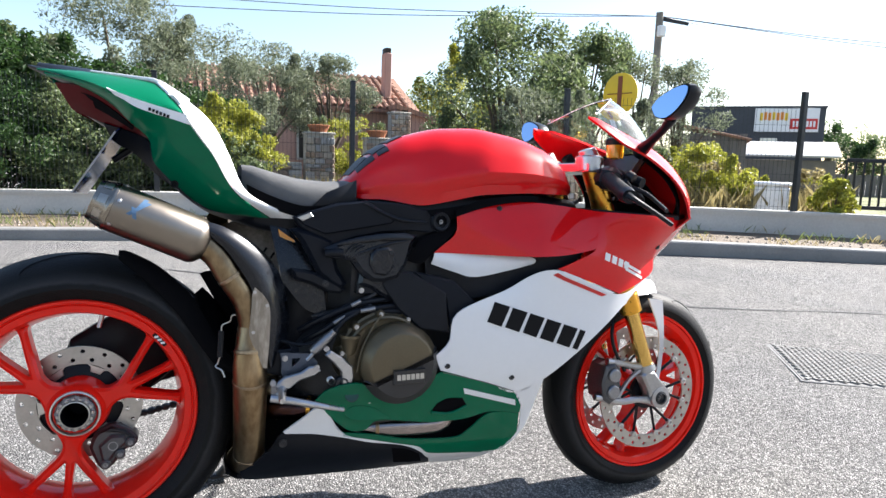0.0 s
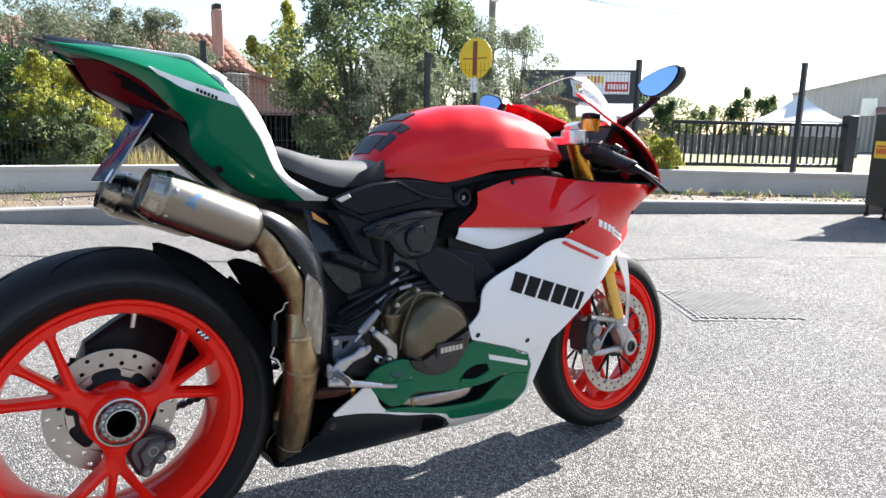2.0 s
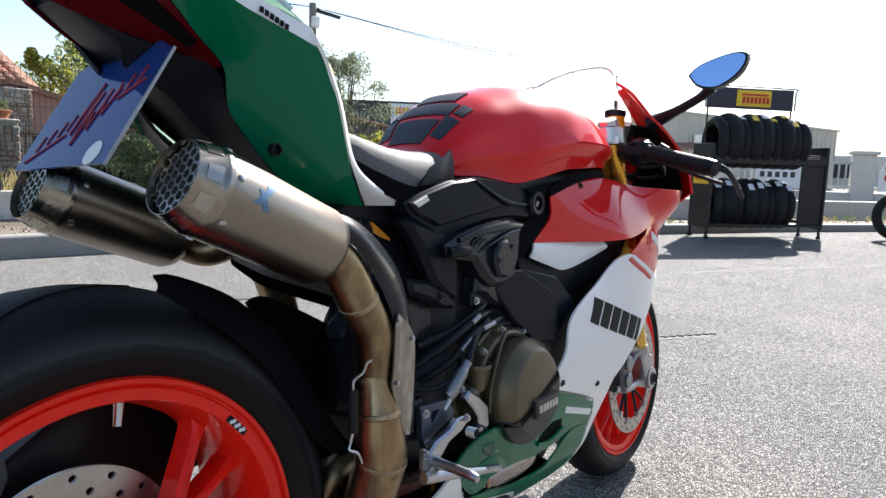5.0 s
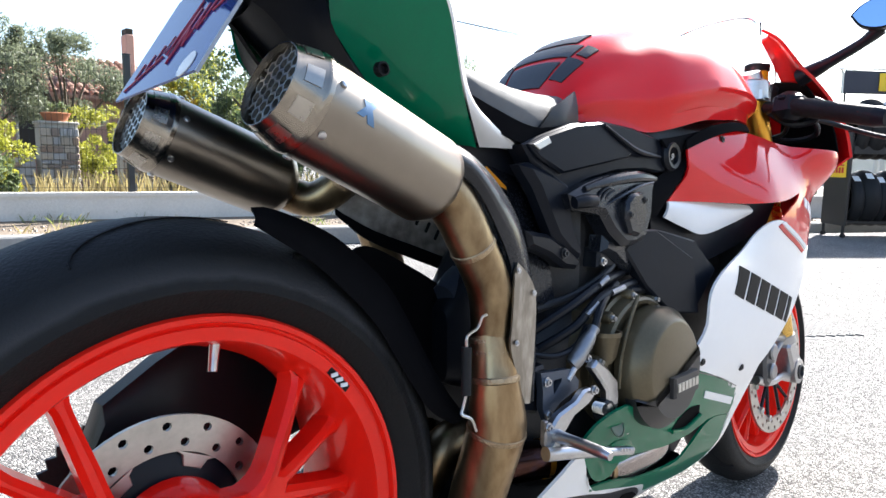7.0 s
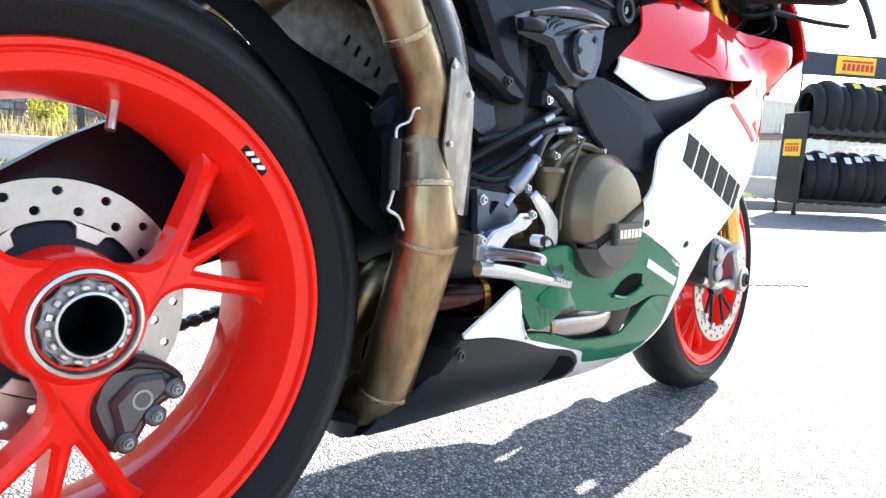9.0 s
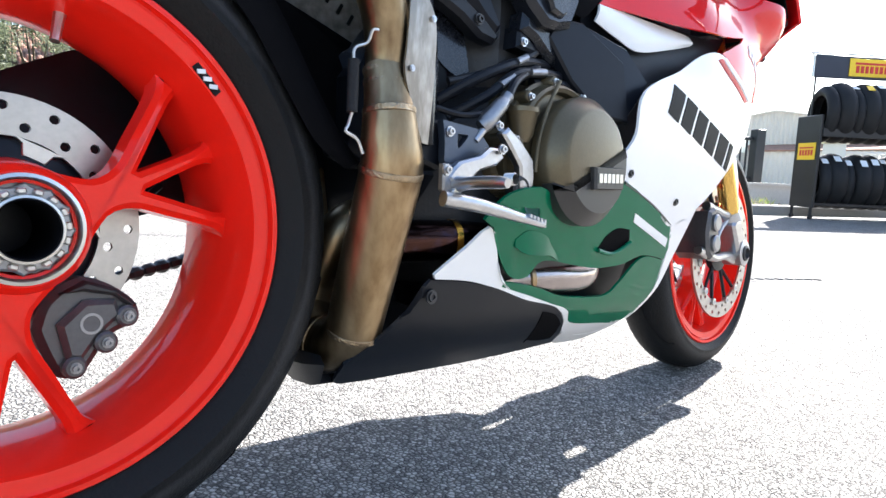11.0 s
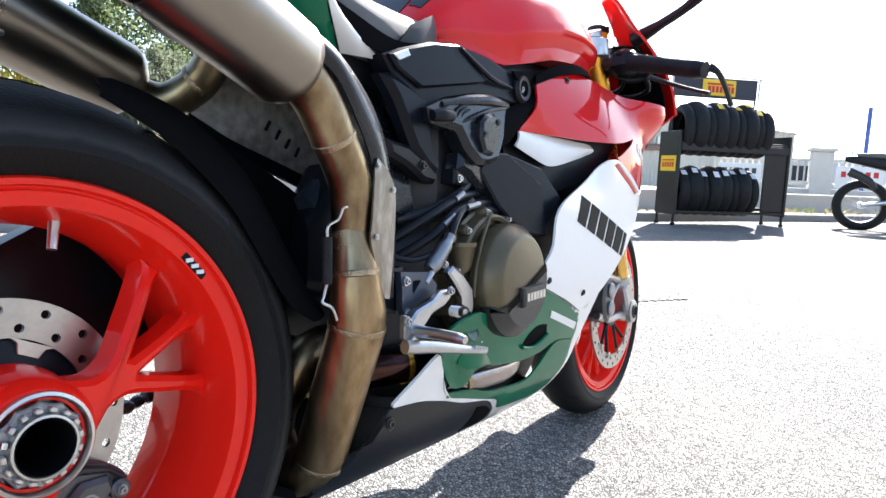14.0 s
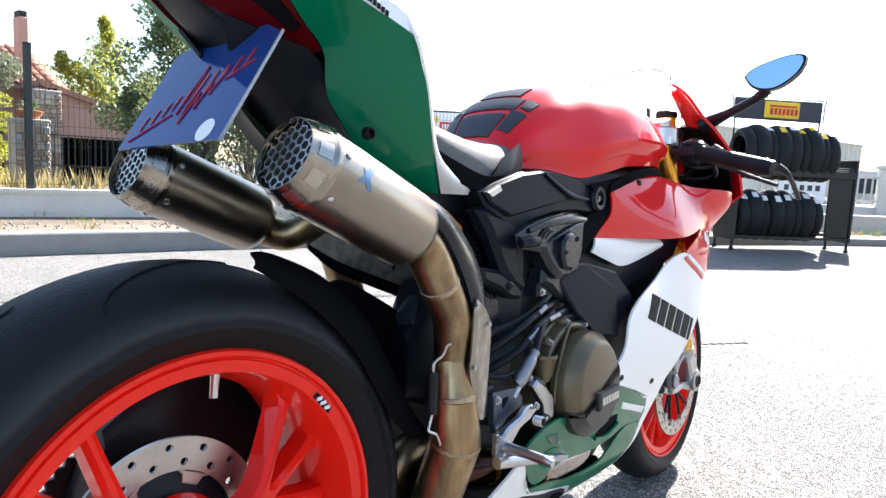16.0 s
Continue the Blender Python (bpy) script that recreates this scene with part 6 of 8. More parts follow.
# side stand on the far side, far controls
part("side_stand", tube([(0.42, 0.12, 0.26), (0.36, 0.20, 0.14), (0.30, 0.262, 0.035)], [0.013, 0.011, 0.010], 12), DARKMETAL, bike, "dark side stand")
part("stand_foot", block(0.296, 0.268, 0.032, 0.07, 0.035, 0.012, 0.004), DARKMETAL, bike)
part("gear_lever", tube([(0.40, 0.17, 0.37), (0.46, 0.19, 0.35), (0.53, 0.20, 0.345)], 0.007, 8), ALU, bike)
part("far_footrest", tube([(0.384, 0.18, 0.374), (0.42, 0.25, 0.380)], 0.010, 10), ALU, bike)


# ---- the yard: ground, kerb, low wall ----


def asphalt():
    """Chip-seal: pale and dark stones about a centimetre wide in worn tar, with broad stains."""
    m = bpy.data.materials.new("bleached_asphalt")
    m.use_nodes = True
    n, l = m.node_tree.nodes, m.node_tree.links
    p = n["Principled BSDF"]
    co = n.new("ShaderNodeTexCoord")
    vor, edge, stain, fine = n.new("ShaderNodeTexVoronoi"), n.new("ShaderNodeTexVoronoi"), n.new("ShaderNodeTexNoise"), n.new("ShaderNodeTexNoise")
    edge.feature = "DISTANCE_TO_EDGE"
    for v in (vor, edge):
        v.inputs["Scale"].default_value = 135
        l.new(co.outputs["Object"], v.inputs[0])
    stain.inputs["Scale"].default_value, fine.inputs["Scale"].default_value = 0.9, 40
    stain.inputs["Detail"].default_value = fine.inputs["Detail"].default_value = 6
    l.new(co.outputs["Object"], stain.inputs[0])
    l.new(co.outputs["Object"], fine.inputs[0])
    stone, gap, blot, mix1, mix2 = n.new("ShaderNodeValToRGB"), n.new("ShaderNodeValToRGB"), n.new("ShaderNodeValToRGB"), n.new("ShaderNodeMix"), n.new("ShaderNodeMix")
    bw = n.new("ShaderNodeRGBToBW")
    l.new(vor.outputs["Color"], bw.inputs[0])
    l.new(bw.outputs[0], stone.inputs[0])
    stone.color_ramp.elements[0].position, stone.color_ramp.elements[0].color = 0.20, (0.165, 0.160, 0.153, 1)
    stone.color_ramp.elements[1].position, stone.color_ramp.elements[1].color = 0.75, (0.47, 0.455, 0.43, 1)
    l.new(edge.outputs["Distance"], gap.inputs[0])
    gap.color_ramp.elements[0].position, gap.color_ramp.elements[0].color = 0.0, (0.17, 0.17, 0.175, 1)
    gap.color_ramp.elements[1].position, gap.color_ramp.elements[1].color = 0.25, (1, 1, 1, 1)
    l.new(stain.outputs[0], blot.inputs[0])
    blot.color_ramp.elements[0].position, blot.color_ramp.elements[0].color = 0.3, (0.78, 0.78, 0.80, 1)
    blot.color_ramp.elements[1].position, blot.color_ramp.elements[1].color = 0.7, (1, 0.99, 0.97, 1)
    for q, a, b in ((mix1, stone.outputs[0], gap.outputs[0]), (mix2, mix1.outputs[2], blot.outputs[0])):
        q.data_type, q.blend_type = "RGBA", "MULTIPLY"
        q.inputs[0].default_value = 1.0
        l.new(a, q.inputs[6])
        l.new(b, q.inputs[7])
    l.new(mix2.outputs[2], p.inputs["Base Color"])
    p.inputs["Roughness"].default_value = 0.85
    p.inputs["Specular IOR Level"].default_value = 0.35
    b = n.new("ShaderNodeBump")
    b.inputs["Strength"].default_value, b.inputs["Distance"].default_value = 0.8, 0.006
    l.new(gap.outputs[0], b.inputs["Height"])
    l.new(b.outputs[0], p.inputs["Normal"])
    return m


ASPHALT = asphalt()
CONCRETE = material("kerb_concrete", (0.24, 0.235, 0.225), 0.9, 0, 0.2, scale=3, fine=60, bump=0.3, bump_scale=90)
PLASTER = material("pale_wall_render", (0.56, 0.54, 0.50), 0.9, 0, 0.14, scale=1.5, fine=40, bump=0.2, bump_scale=60)
DIRT = material("dry_verge_earth", (0.16, 0.125, 0.09), 0.95, 0, 0.4, scale=4, fine=50, bump=0.8, bump_scale=40)
FENCE = material("dark_fence_paint", (0.018, 0.022, 0.026), 0.45, 0.2, 0.2)

xs = [-400, -120, -40, -15] + [-8 + 0.25 * i for i in range(97)] + [18, 24, 40, 120, 400]
ys = [-400, -120, -40, -15] + [-6 + 0.5 * i for i in range(41)] + [16, 24, 40, 120, 400]
ground = new("ground", mesh("ground", [(x, y, ground_z(x, y)) for x in xs for y in ys], [(i * len(ys) + j, (i + 1) * len(ys) + j, (i + 1) * len(ys) + j + 1, i * len(ys) + j + 1) for i in range(len(xs) - 1) for j in range(len(ys) - 1)]))
ground.data.materials.append(ASPHALT)
tagged(ground, "sunlit pale asphalt yard with coarse stone grain", "ground", kind="structure")

KERB = [(-14, 6.6), (-6, 5.95), (-1.2, 5.45), (1.0, 5.12), (2.6, 4.75), (4.5, 3.95), (6.2, 3.0), (8.2, 1.75), (11, -0.1), (16, -3.8)]


def path_strip(points, profile, n=60, closed=True):
    """A long strip along a plan line; profile is (offset to the left, height)."""
    p = spline([(x, y, 0) for x, y in points], n)
    rings = []
    for i in range(n):
        d = (p[min(i + 1, n - 1)] - p[max(i - 1, 0)]).normalized()
        s = Vector((-d.y, d.x, 0))
        rings.append([p[i] + s * o + Vector((0, 0, ground_z(p[i].x, 0) * 0 + h)) for o, h in profile])
    return loft(rings)


def strip(name, points, profile, mat, label, category, n=60):
    ob = new(name, mesh(name, *path_strip(points, profile, n)))
    ob.data.materials.append(mat)
    return tagged(ob, label, category, kind="structure")


strip("kerb", KERB, [(0, -0.15), (0, 0.115), (0.012, 0.128), (0.15, 0.130), (0.15, -0.15)], CONCRETE, "grey concrete kerb along the yard", "kerb")
strip("verge", KERB, [(0.146, -0.1), (0.146, 0.115), (0.8, 0.11), (1.35, 0.06), (1.9, 0.10), (2.6, 0.12), (2.6, -0.1)], DIRT, "dry earth verge with gravel", "verge")
WALL = [(-15, 8.6), (-9, 8.15), (-5, 7.85), (-2.6, 7.6), (-0.1, 7.3), (2.25, 6.85), (4.8, 5.95), (7.3, 4.5), (9.0, 3.2), (11.5, 1.4), (17, -2.9)]
strip("low_wall", WALL, [(-0.10, -0.1), (-0.10, 0.335), (-0.12, 0.335), (-0.12, 0.375), (0.12, 0.375), (0.12, -0.1)], PLASTER, "low pale rendered wall under the fence", "wall")


# ---- beyond the kerb ----
def at(az, d, z=0.0):
    """A place by its bearing (degrees from ahead of the machine, to its left) and distance from where the walk starts."""
    return Vector((0.23 + d * math.cos(radians(az)), -1.49 + d * math.sin(radians(az)), z))


def leaf_material(name, dark, light, sheen=0.5):
    m = bpy.data.materials.new(name)
    m.use_nodes = True
    n, l = m.node_tree.nodes, m.node_tree.links
    p = n["Principled BSDF"]
    geo, ramp = n.new("ShaderNodeNewGeometry"), n.new("ShaderNodeValToRGB")
    ramp.color_ramp.elements[0].color, ramp.color_ramp.elements[1].color = (*dark, 1), (*light, 1)
    l.new(geo.outputs["Random Per Island"], ramp.inputs[0])
    l.new(ramp.outputs[0], p.inputs["Base Color"])
    p.inputs["Roughness"].default_value = sheen
    tr, mix = n.new("ShaderNodeBsdfTranslucent"), n.new("ShaderNodeMixShader")
    l.new(ramp.outputs[0], tr.inputs["Color"])
    mix.inputs[0].default_value = 0.45
    l.new(p.outputs[0], mix.inputs[1])
    l.new(tr.outputs[0], mix.inputs[2])
    l.new(mix.outputs[0], n["Material Output"].inputs[0])
    return m


OLIVE = leaf_material("olive_leaves", (0.095, 0.115, 0.068), (0.25, 0.28, 0.18))
BROAD = leaf_material("broad_leaves", (0.062, 0.095, 0.042), (0.22, 0.27, 0.115))
DEEP = leaf_material("deep_green_leaves", (0.018, 0.045, 0.012), (0.06, 0.12, 0.03))
LIME = leaf_material("yellow_green_leaves", (0.20, 0.22, 0.024), (0.47, 0.46, 0.075))
DRY = leaf_material("dry_shrub_leaves", (0.20, 0.16, 0.07), (0.48, 0.40, 0.20))
STRAW = leaf_material("dry_grass", (0.22, 0.17, 0.07), (0.45, 0.38, 0.18))
GRASS = leaf_material("weeds", (0.06, 0.10, 0.02), (0.20, 0.24, 0.07))
BARK = material("bark", (0.10, 0.075, 0.05), 0.9, 0, 0.4, scale=12, fine=60, bump=0.7, bump_scale=40)


def fast_mesh(name, verts, faces, mat):
    me = bpy.data.meshes.new(name)
    me.from_pydata(verts.tolist() if hasattr(verts, "tolist") else verts, [], faces.tolist() if hasattr(faces, "tolist") else faces)
    me.materials.append(mat)
    return me


def leaf_cloud(rng, clusters, n, size, narrow=0.45, droop=0.0):
    """Small folded leaves scattered near the skins of many uneven clumps."""
    which = rng.integers(0, len(clusters), n)
    c = np.array([q[0] for q in clusters])[which]
    r = np.array([q[1] for q in clusters])[which]
    d = rng.normal(size=(n, 3))
    d /= np.linalg.norm(d, axis=1)[:, None]
    p = c + d * r * (0.35 + 0.75 * rng.random((n, 1)) ** 0.6)
    a = rng.normal(size=(n, 3))
    a[:, 2] -= droop
    a /= np.linalg.norm(a, axis=1)[:, None]
    b = np.cross(a, rng.normal(size=(n, 3)))
    b /= np.linalg.norm(b, axis=1)[:, None]
    s = size * (0.6 + 0.8 * rng.random((n, 1)))
    up = np.cross(a, b) * s * 0.12
    v = np.stack([p - a * s, p + b * s * narrow + up, p + a * s, p - b * s * narrow + up], 1).reshape(-1, 3)
    k = np.arange(n)[:, None] * 4
    return v, np.concatenate([k + np.array([[0, 1, 2]]), k + np.array([[0, 2, 3]])])


def tree(name, place, height, spread, n, size, leaf, label, seed, base=0.25, trunk=0.09, group="", narrow=0.45, clumps=26):
    n, size = int(n * 2.6), size * 0.66
    rng = np.random.default_rng(seed)
    t = thing(name, label, "tree" if trunk > 0.03 else "bush", Matrix.Translation(place), group)
    clusters = []
    for i in range(clumps):
        a, u = rng.random() * 2 * math.pi, rng.random()
        z = height * (base + (1 - base) * (0.08 + 0.84 * u))
        wide = spread * math.sin(math.pi * (0.18 + 0.72 * u)) ** 0.7
        q = wide * math.sqrt(rng.random()) * 0.95
        s = spread * (0.18 + 0.20 * rng.random())
        clusters.append(((q * math.cos(a), q * math.sin(a), z), (s, s, s * 0.75)))
    for i in range(9):
        k = int(rng.integers(len(clusters)))
        (x, y, z), r = clusters[k]
        s = spread * 0.10
        clusters.append(((x * 1.18, y * 1.18, z + r[2] * (0.4 + 0.7 * rng.random())), (s, s, s * 1.4)))
    part("trunk", tube([(0, 0, -0.1), (0.03, 0.02, height * base * 0.6), (-0.02, 0.05, height * max(base, 0.2)), (0.02, 0, height * 0.6)], [trunk * 1.2, trunk, trunk * 0.8, trunk * 0.3], 9), BARK, t, "grey-brown trunk")
    for c, r in clusters[::3]:
        part("limb", tube([(0, 0, height * base * 0.7), (c[0] * 0.4, c[1] * 0.4, (height * base * 0.7 + c[2]) * 0.52), c], [trunk * 0.5, trunk * 0.3, trunk * 0.1], 6), BARK, t)
    v, f = leaf_cloud(rng, clusters, n, size, narrow)
    ob = new("crown", fast_mesh("crown", v, f, leaf))
    ob.parent = t
    return t


tree("olive_tree", at(94.5, 12.5), 3.55, 1.35, 8000, 0.05, OLIVE, "tall grey-green olive tree behind the fence", 1, 0.30, narrow=0.3)
tree("olive_tree", at(88.5, 13.2), 3.3, 1.25, 8000, 0.05, OLIVE, "grey-green olive tree with a ragged crown", 2, 0.30, narrow=0.3)
tree("olive_tree", at(83.5, 15.4), 3.35, 1.1, 5200, 0.06, OLIVE, "airy olive tree before the tiled roof", 3, 0.35, narrow=0.3)
tree("olive_tree", at(78.4, 16.0), 3.3, 1.05, 4800, 0.06, OLIVE, "airy olive tree beside the chimney", 4, 0.35, narrow=0.3)
tree("broadleaf_tree", at(100.5, 11.5), 2.5, 1.1, 3200, 0.06, BROAD, "dark green broadleaf tree behind the fence", 5, 0.2)
tree("broadleaf_tree", at(108.0, 11.5), 3.2, 1.4, 3200, 0.06, BROAD, "dark green broadleaf tree by the hedge", 6, 0.2)
tree("fig_tree", at(63.5, 12.6), 3.75, 1.65, 10500, 0.064, BROAD, "large sunlit tree with light green leaves", 7, 0.12, 0.12, clumps=36)
tree("fig_tree", at(67.0, 24.5), 4.5, 1.9, 6500, 0.095, LIME, "yellowing tree beside the garage", 8, 0.15, 0.10)
tree("fig_tree", at(57.2, 14.0), 3.7, 1.25, 6500, 0.060, BROAD, "tall light green tree behind the road sign", 9, 0.12, 0.11)
tree("olive_tree", at(60.5, 10.8), 2.2, 0.85, 2600, 0.05, OLIVE, "silvery olive shrub behind the fence", 10, 0.15, 0.06, narrow=0.3)
tree("olive_tree", at(53.0, 14.5), 3.3, 1.15, 3600, 0.055, OLIVE, "grey-green tree behind the utility pole", 11, 0.12, 0.09, narrow=0.35)
tree("olive_tree", at(49.5, 16.0), 3.3, 1.1, 3200, 0.055, OLIVE, "grey-green tree beside the billboard building", 12, 0.12, 0.09, narrow=0.35)
tree("olive_tree", at(55.5, 10.6), 1.75, 0.7, 1800, 0.05, OLIVE, "low silvery shrub by the sign", 13, 0.1, 0.05, narrow=0.3)
for az, d, h, w, mat, n, seed, label in ((87.0, 9.75, 1.60, 0.62, LIME, 2600, 21, "yellow-green rounded bush at the fence"), (84.9, 9.7, 1.42, 0.42, LIME, 1700, 22, "yellow-green bush beside the stone pillar"),
                                        (86.3, 9.35, 0.95, 0.50, BROAD, 1600, 23, "ivy climbing the fence foot"), (77.0, 15.0, 1.85, 0.60, LIME, 1700, 24, "yellow-green bush between the pillars"),
                                        (91.5, 9.9, 1.55, 0.75, BROAD, 2600, 25, "dense green hedge bush behind the fence"), (97.0, 9.9, 1.6, 0.8, BROAD, 2600, 26, "dense green hedge bush behind the fence"),
                                        (102.5, 9.9, 1.6, 0.85, DEEP, 2400, 27, "dark green hedge bush behind the fence"), (108.5, 10.0, 1.7, 0.9, DEEP, 2400, 28, "dark green hedge bush behind the fence"), (115.0, 10.2, 1.8, 1.0, DEEP, 2000, 29, "dark green hedge bush behind the fence"),
                                        (88.2, 9.6, 0.9, 0.6, DEEP, 1500, 30, "dark low bush behind the fence"), (37.9, 9.75, 0.72, 0.28, LIME, 900, 31, "small bright yellow-green shrub"),
                                        (47.5, 10.4, 1.15, 0.55, LIME, 1600, 32, "yellow-green shrub by the road sign"), (44.6, 10.8, 0.85, 0.45, LIME, 1100, 33, "low yellow-green shrub behind the fence"), (66.0, 10.2, 0.95, 0.5, BROAD, 1100, 34, "low green bush behind the fence"),
                                        (52.0, 10.6, 1.2, 0.5, BROAD, 1300, 35, "green shrub behind the sign post")):
    tree("bush", at(az, d, 0.08), h, w, int(n * 1.7), 0.044, mat, label, seed, 0.02, 0.025, clumps=34)
for az, d, h, w, seed in ((91, 11.0, 2.0, 1.0, 81), (95, 11.0, 2.2, 1.0, 82), (99, 10.9, 2.3, 1.0, 83), (103, 10.9, 2.5, 1.1, 84), (107, 11, 2.6, 1.1, 85), (111.5, 11, 2.7, 1.2, 86), (117, 11.2, 2.8, 1.3, 87), (88, 11.4, 1.7, 0.8, 88)):
    tree("hedge_tree", at(az, d), h, w, 5200, 0.055, DEEP, "dense dark green tree in the hedge row", seed, 0.05, 0.07, "hedge trees", clumps=44)
for az, d, h, w, seed in ((38.8, 42, 3.6, 2.0, 41), (36.6, 44, 3.4, 2.0, 42), (34.6, 46, 2.8, 2.2, 43), (32.4, 48, 2.5, 2.4, 44), (30.2, 47, 3.2, 1.9, 45), (28.6, 50, 3.4, 1.6, 46), (41.5, 50, 3.4, 2.6, 47)):
    tree("distant_tree", at(az, d), h, w, 1500, 0.13, DEEP if seed % 2 else BROAD, "dark tree far beyond the yard", seed, 0.1, 0.12, "distant trees", clumps=18)

# tall dry grass and weeds: blades nobody could count
def blades(name, spots, n, length, mat, label, seed, lean=0.35):
    rng = np.random.default_rng(seed)
    verts = []
    for i in range(n):
        (x, y, z), r = spots[int(rng.integers(len(spots)))]
        a, q = rng.random() * 2 * math.pi, r * math.sqrt(rng.random())
        p = np.array([x + q * math.cos(a), y + q * math.sin(a), z])
        h = length * (0.5 + rng.random())
        b, k = rng.random() * 2 * math.pi, lean * rng.random()
        d = np.array([math.cos(b), math.sin(b), 0])
        s = np.array([-d[1], d[0], 0]) * length * 0.009
        verts += [p - s, p + s, p + d * h * k * 0.4 + s * 0.7 + [0, 0, h * 0.6], p + d * h * k + [0, 0, h]]
    v = np.array(verts)
    k = np.arange(n)[:, None] * 4
    ob = new(name, fast_mesh(name, v, np.concatenate([k + np.array([[0, 1, 2]]), k + np.array([[0, 2, 3]])]), mat))
    return tagged(ob, label, "grass", kind="stuff")


blades("reed_grass", [(tuple(at(az, d, 0.1)), 0.5) for az, d in ((46.5, 10.0), (44.8, 10.2), (43, 10.3), (41.0, 10.6), (45.5, 11.2), (39.8, 10.4))], 900, 0.42, STRAW, "dry straw grass behind the fence", 51, 0.8)
for az, d, h, w, mat, n, seed, label in ((48.2, 10.9, 1.0, 0.45, DRY, 1300, 71, "tan dry shrub behind the fence"), (45.9, 10.7, 0.95, 0.40, DRY, 1200, 72, "tan dry shrub behind the fence"), (43.9, 11.0, 0.80, 0.35, DRY, 900, 73, "tan dry shrub beside the white box"),
                                        (40.2, 11.0, 0.85, 0.40, DRY, 1000, 74, "tan dry shrub before the post"), (46.9, 11.6, 1.25, 0.35, LIME, 700, 75, "tall thin yellow-green shrub"), (39.2, 10.9, 0.75, 0.30, LIME, 700, 76, "small bright shrub by the post")):
    tree("bush", at(az, d, 0.08), h, w, n, 0.040, mat, label, seed, 0.02, 0.02, clumps=16, narrow=0.3)
blades("dry_grass_tufts", [(tuple(at(az, d, 0.1)), 0.25) for az, d in ((63.5, 9.2), (62.0, 9.3), (76.0, 8.9), (81.5, 9.0), (79.0, 9.0), (72.5, 9.1))], 1100, 0.36, STRAW, "dry grass tufts along the fence foot", 52)
kerb_line = spline([(x, y, 0) for x, y in KERB], 120)
rng = np.random.default_rng(53)
spots = []
for i in range(8, 112):
    d = (kerb_line[i + 1] - kerb_line[i - 1]).normalized()
    s = Vector((-d.y, d.x, 0))
    for o in (0.35, 0.9, 1.7):
        if rng.random() < 0.5:
            q = kerb_line[i] + s * (o + 0.25 * rng.random()) + Vector((0, 0, 0.085))
            spots.append((tuple(q), 0.2))
blades("verge_weeds", spots[::2], 2600, 0.085, GRASS, "short green weeds on the verge", 54, 0.9)
blades("verge_straw", spots[1::2], 2600, 0.08, STRAW, "short dry weeds on the verge", 55, 0.9)
# loose pebbles on the verge
rng = np.random.default_rng(56)
verts, faces = [], []
for i in range(1500):
    j = int(rng.integers(6, 112))
    d = (kerb_line[j + 1] - kerb_line[j - 1]).normalized()
    s = Vector((-d.y, d.x, 0))
    q = kerb_line[j] + d * 0.2 * (rng.random() - 0.5) + s * (0.22 + 0.75 * rng.random()) + Vector((0, 0, 0.115))
    r = 0.008 + 0.018 * rng.random() ** 2
    k = len(verts)
    for u, v, w in ((1, 0, 0), (-1, 0, 0), (0, 1, 0), (0, -1, 0), (0, 0, 0.8), (0, 0, -0.8)):
        verts.append((q.x + u * r * (0.7 + 0.6 * rng.random()), q.y + v * r * (0.7 + 0.6 * rng.random()), q.z + w * r))
    faces += [(k, k + 2, k + 4), (k + 2, k + 1, k + 4), (k + 1, k + 3, k + 4), (k + 3, k, k + 4), (k + 2, k, k + 5), (k + 1, k + 2, k + 5), (k + 3, k + 1, k + 5), (k, k + 3, k + 5)]
pebbles = new("pebbles", fast_mesh("pebbles", verts, faces, material("pale_pebbles", (0.30, 0.24, 0.19), 0.9, 0, 0.4, scale=15)))
tagged(pebbles, "loose pale pebbles and chips on the verge", "pebbles", kind="stuff")

# ---- fence on the low wall ----
POSTS = [(-9.0, 8.15), (-7.0, 8.0), (-5.0, 7.85), (-2.55, 7.6), (-0.10, 7.3), (2.22, 6.86), (4.80, 5.95), (7.25, 4.52), (9.0, 3.2)]
fence = thing("fence", "dark green wire mesh fence on a low wall", "fence")
for x, y in POSTS:
    part("post", block(x, y, 1.08, 0.062, 0.062, 1.46, 0.004), FENCE, fence, "dark square fence post")
    part("post_cap", block(x, y, 1.817, 0.07, 0.07, 0.016, 0.004), FENCE, fence)


def wire_panel(p, q, z0, z1, step, mat, cross=(0.2,), r=0.0017):
    p, q = Vector((*p, 0)), Vector((*q, 0))
    d = q - p
    L = d.length
    d.normalize()
    s = Vector((-d.y, d.x, 0))
    ang = math.degrees(math.atan2(d.y, d.x))
    out = []
    for i in range(1, int(L / step)):
        c = p + d * step * i
        out.append(moved(block(0, 0, 0, r * 2, r * 2, z1 - z0), pose(c.x, c.y, (z0 + z1) / 2, 0, 0, ang)))
    z = z0 + 0.05
    while z < z1:
        c = (p + q) / 2
        out.append(moved(block(0, 0.006, 0, L - 0.06, r * 2, r * 2), pose(c.x, c.y, z, 0, 0, ang)))
        z += cross[0]
    return join(*out)


for a, b in list(zip(POSTS, POSTS[1:]))[:-1]:
    me = fast_mesh("wire_mesh", *wire_panel(a, b, 0.375, 1.72, 0.05, FENCE), FENCE)
    ob = new("wire_mesh", me)
    ob.parent = fence
    ob["label"] = "welded wire mesh panel"

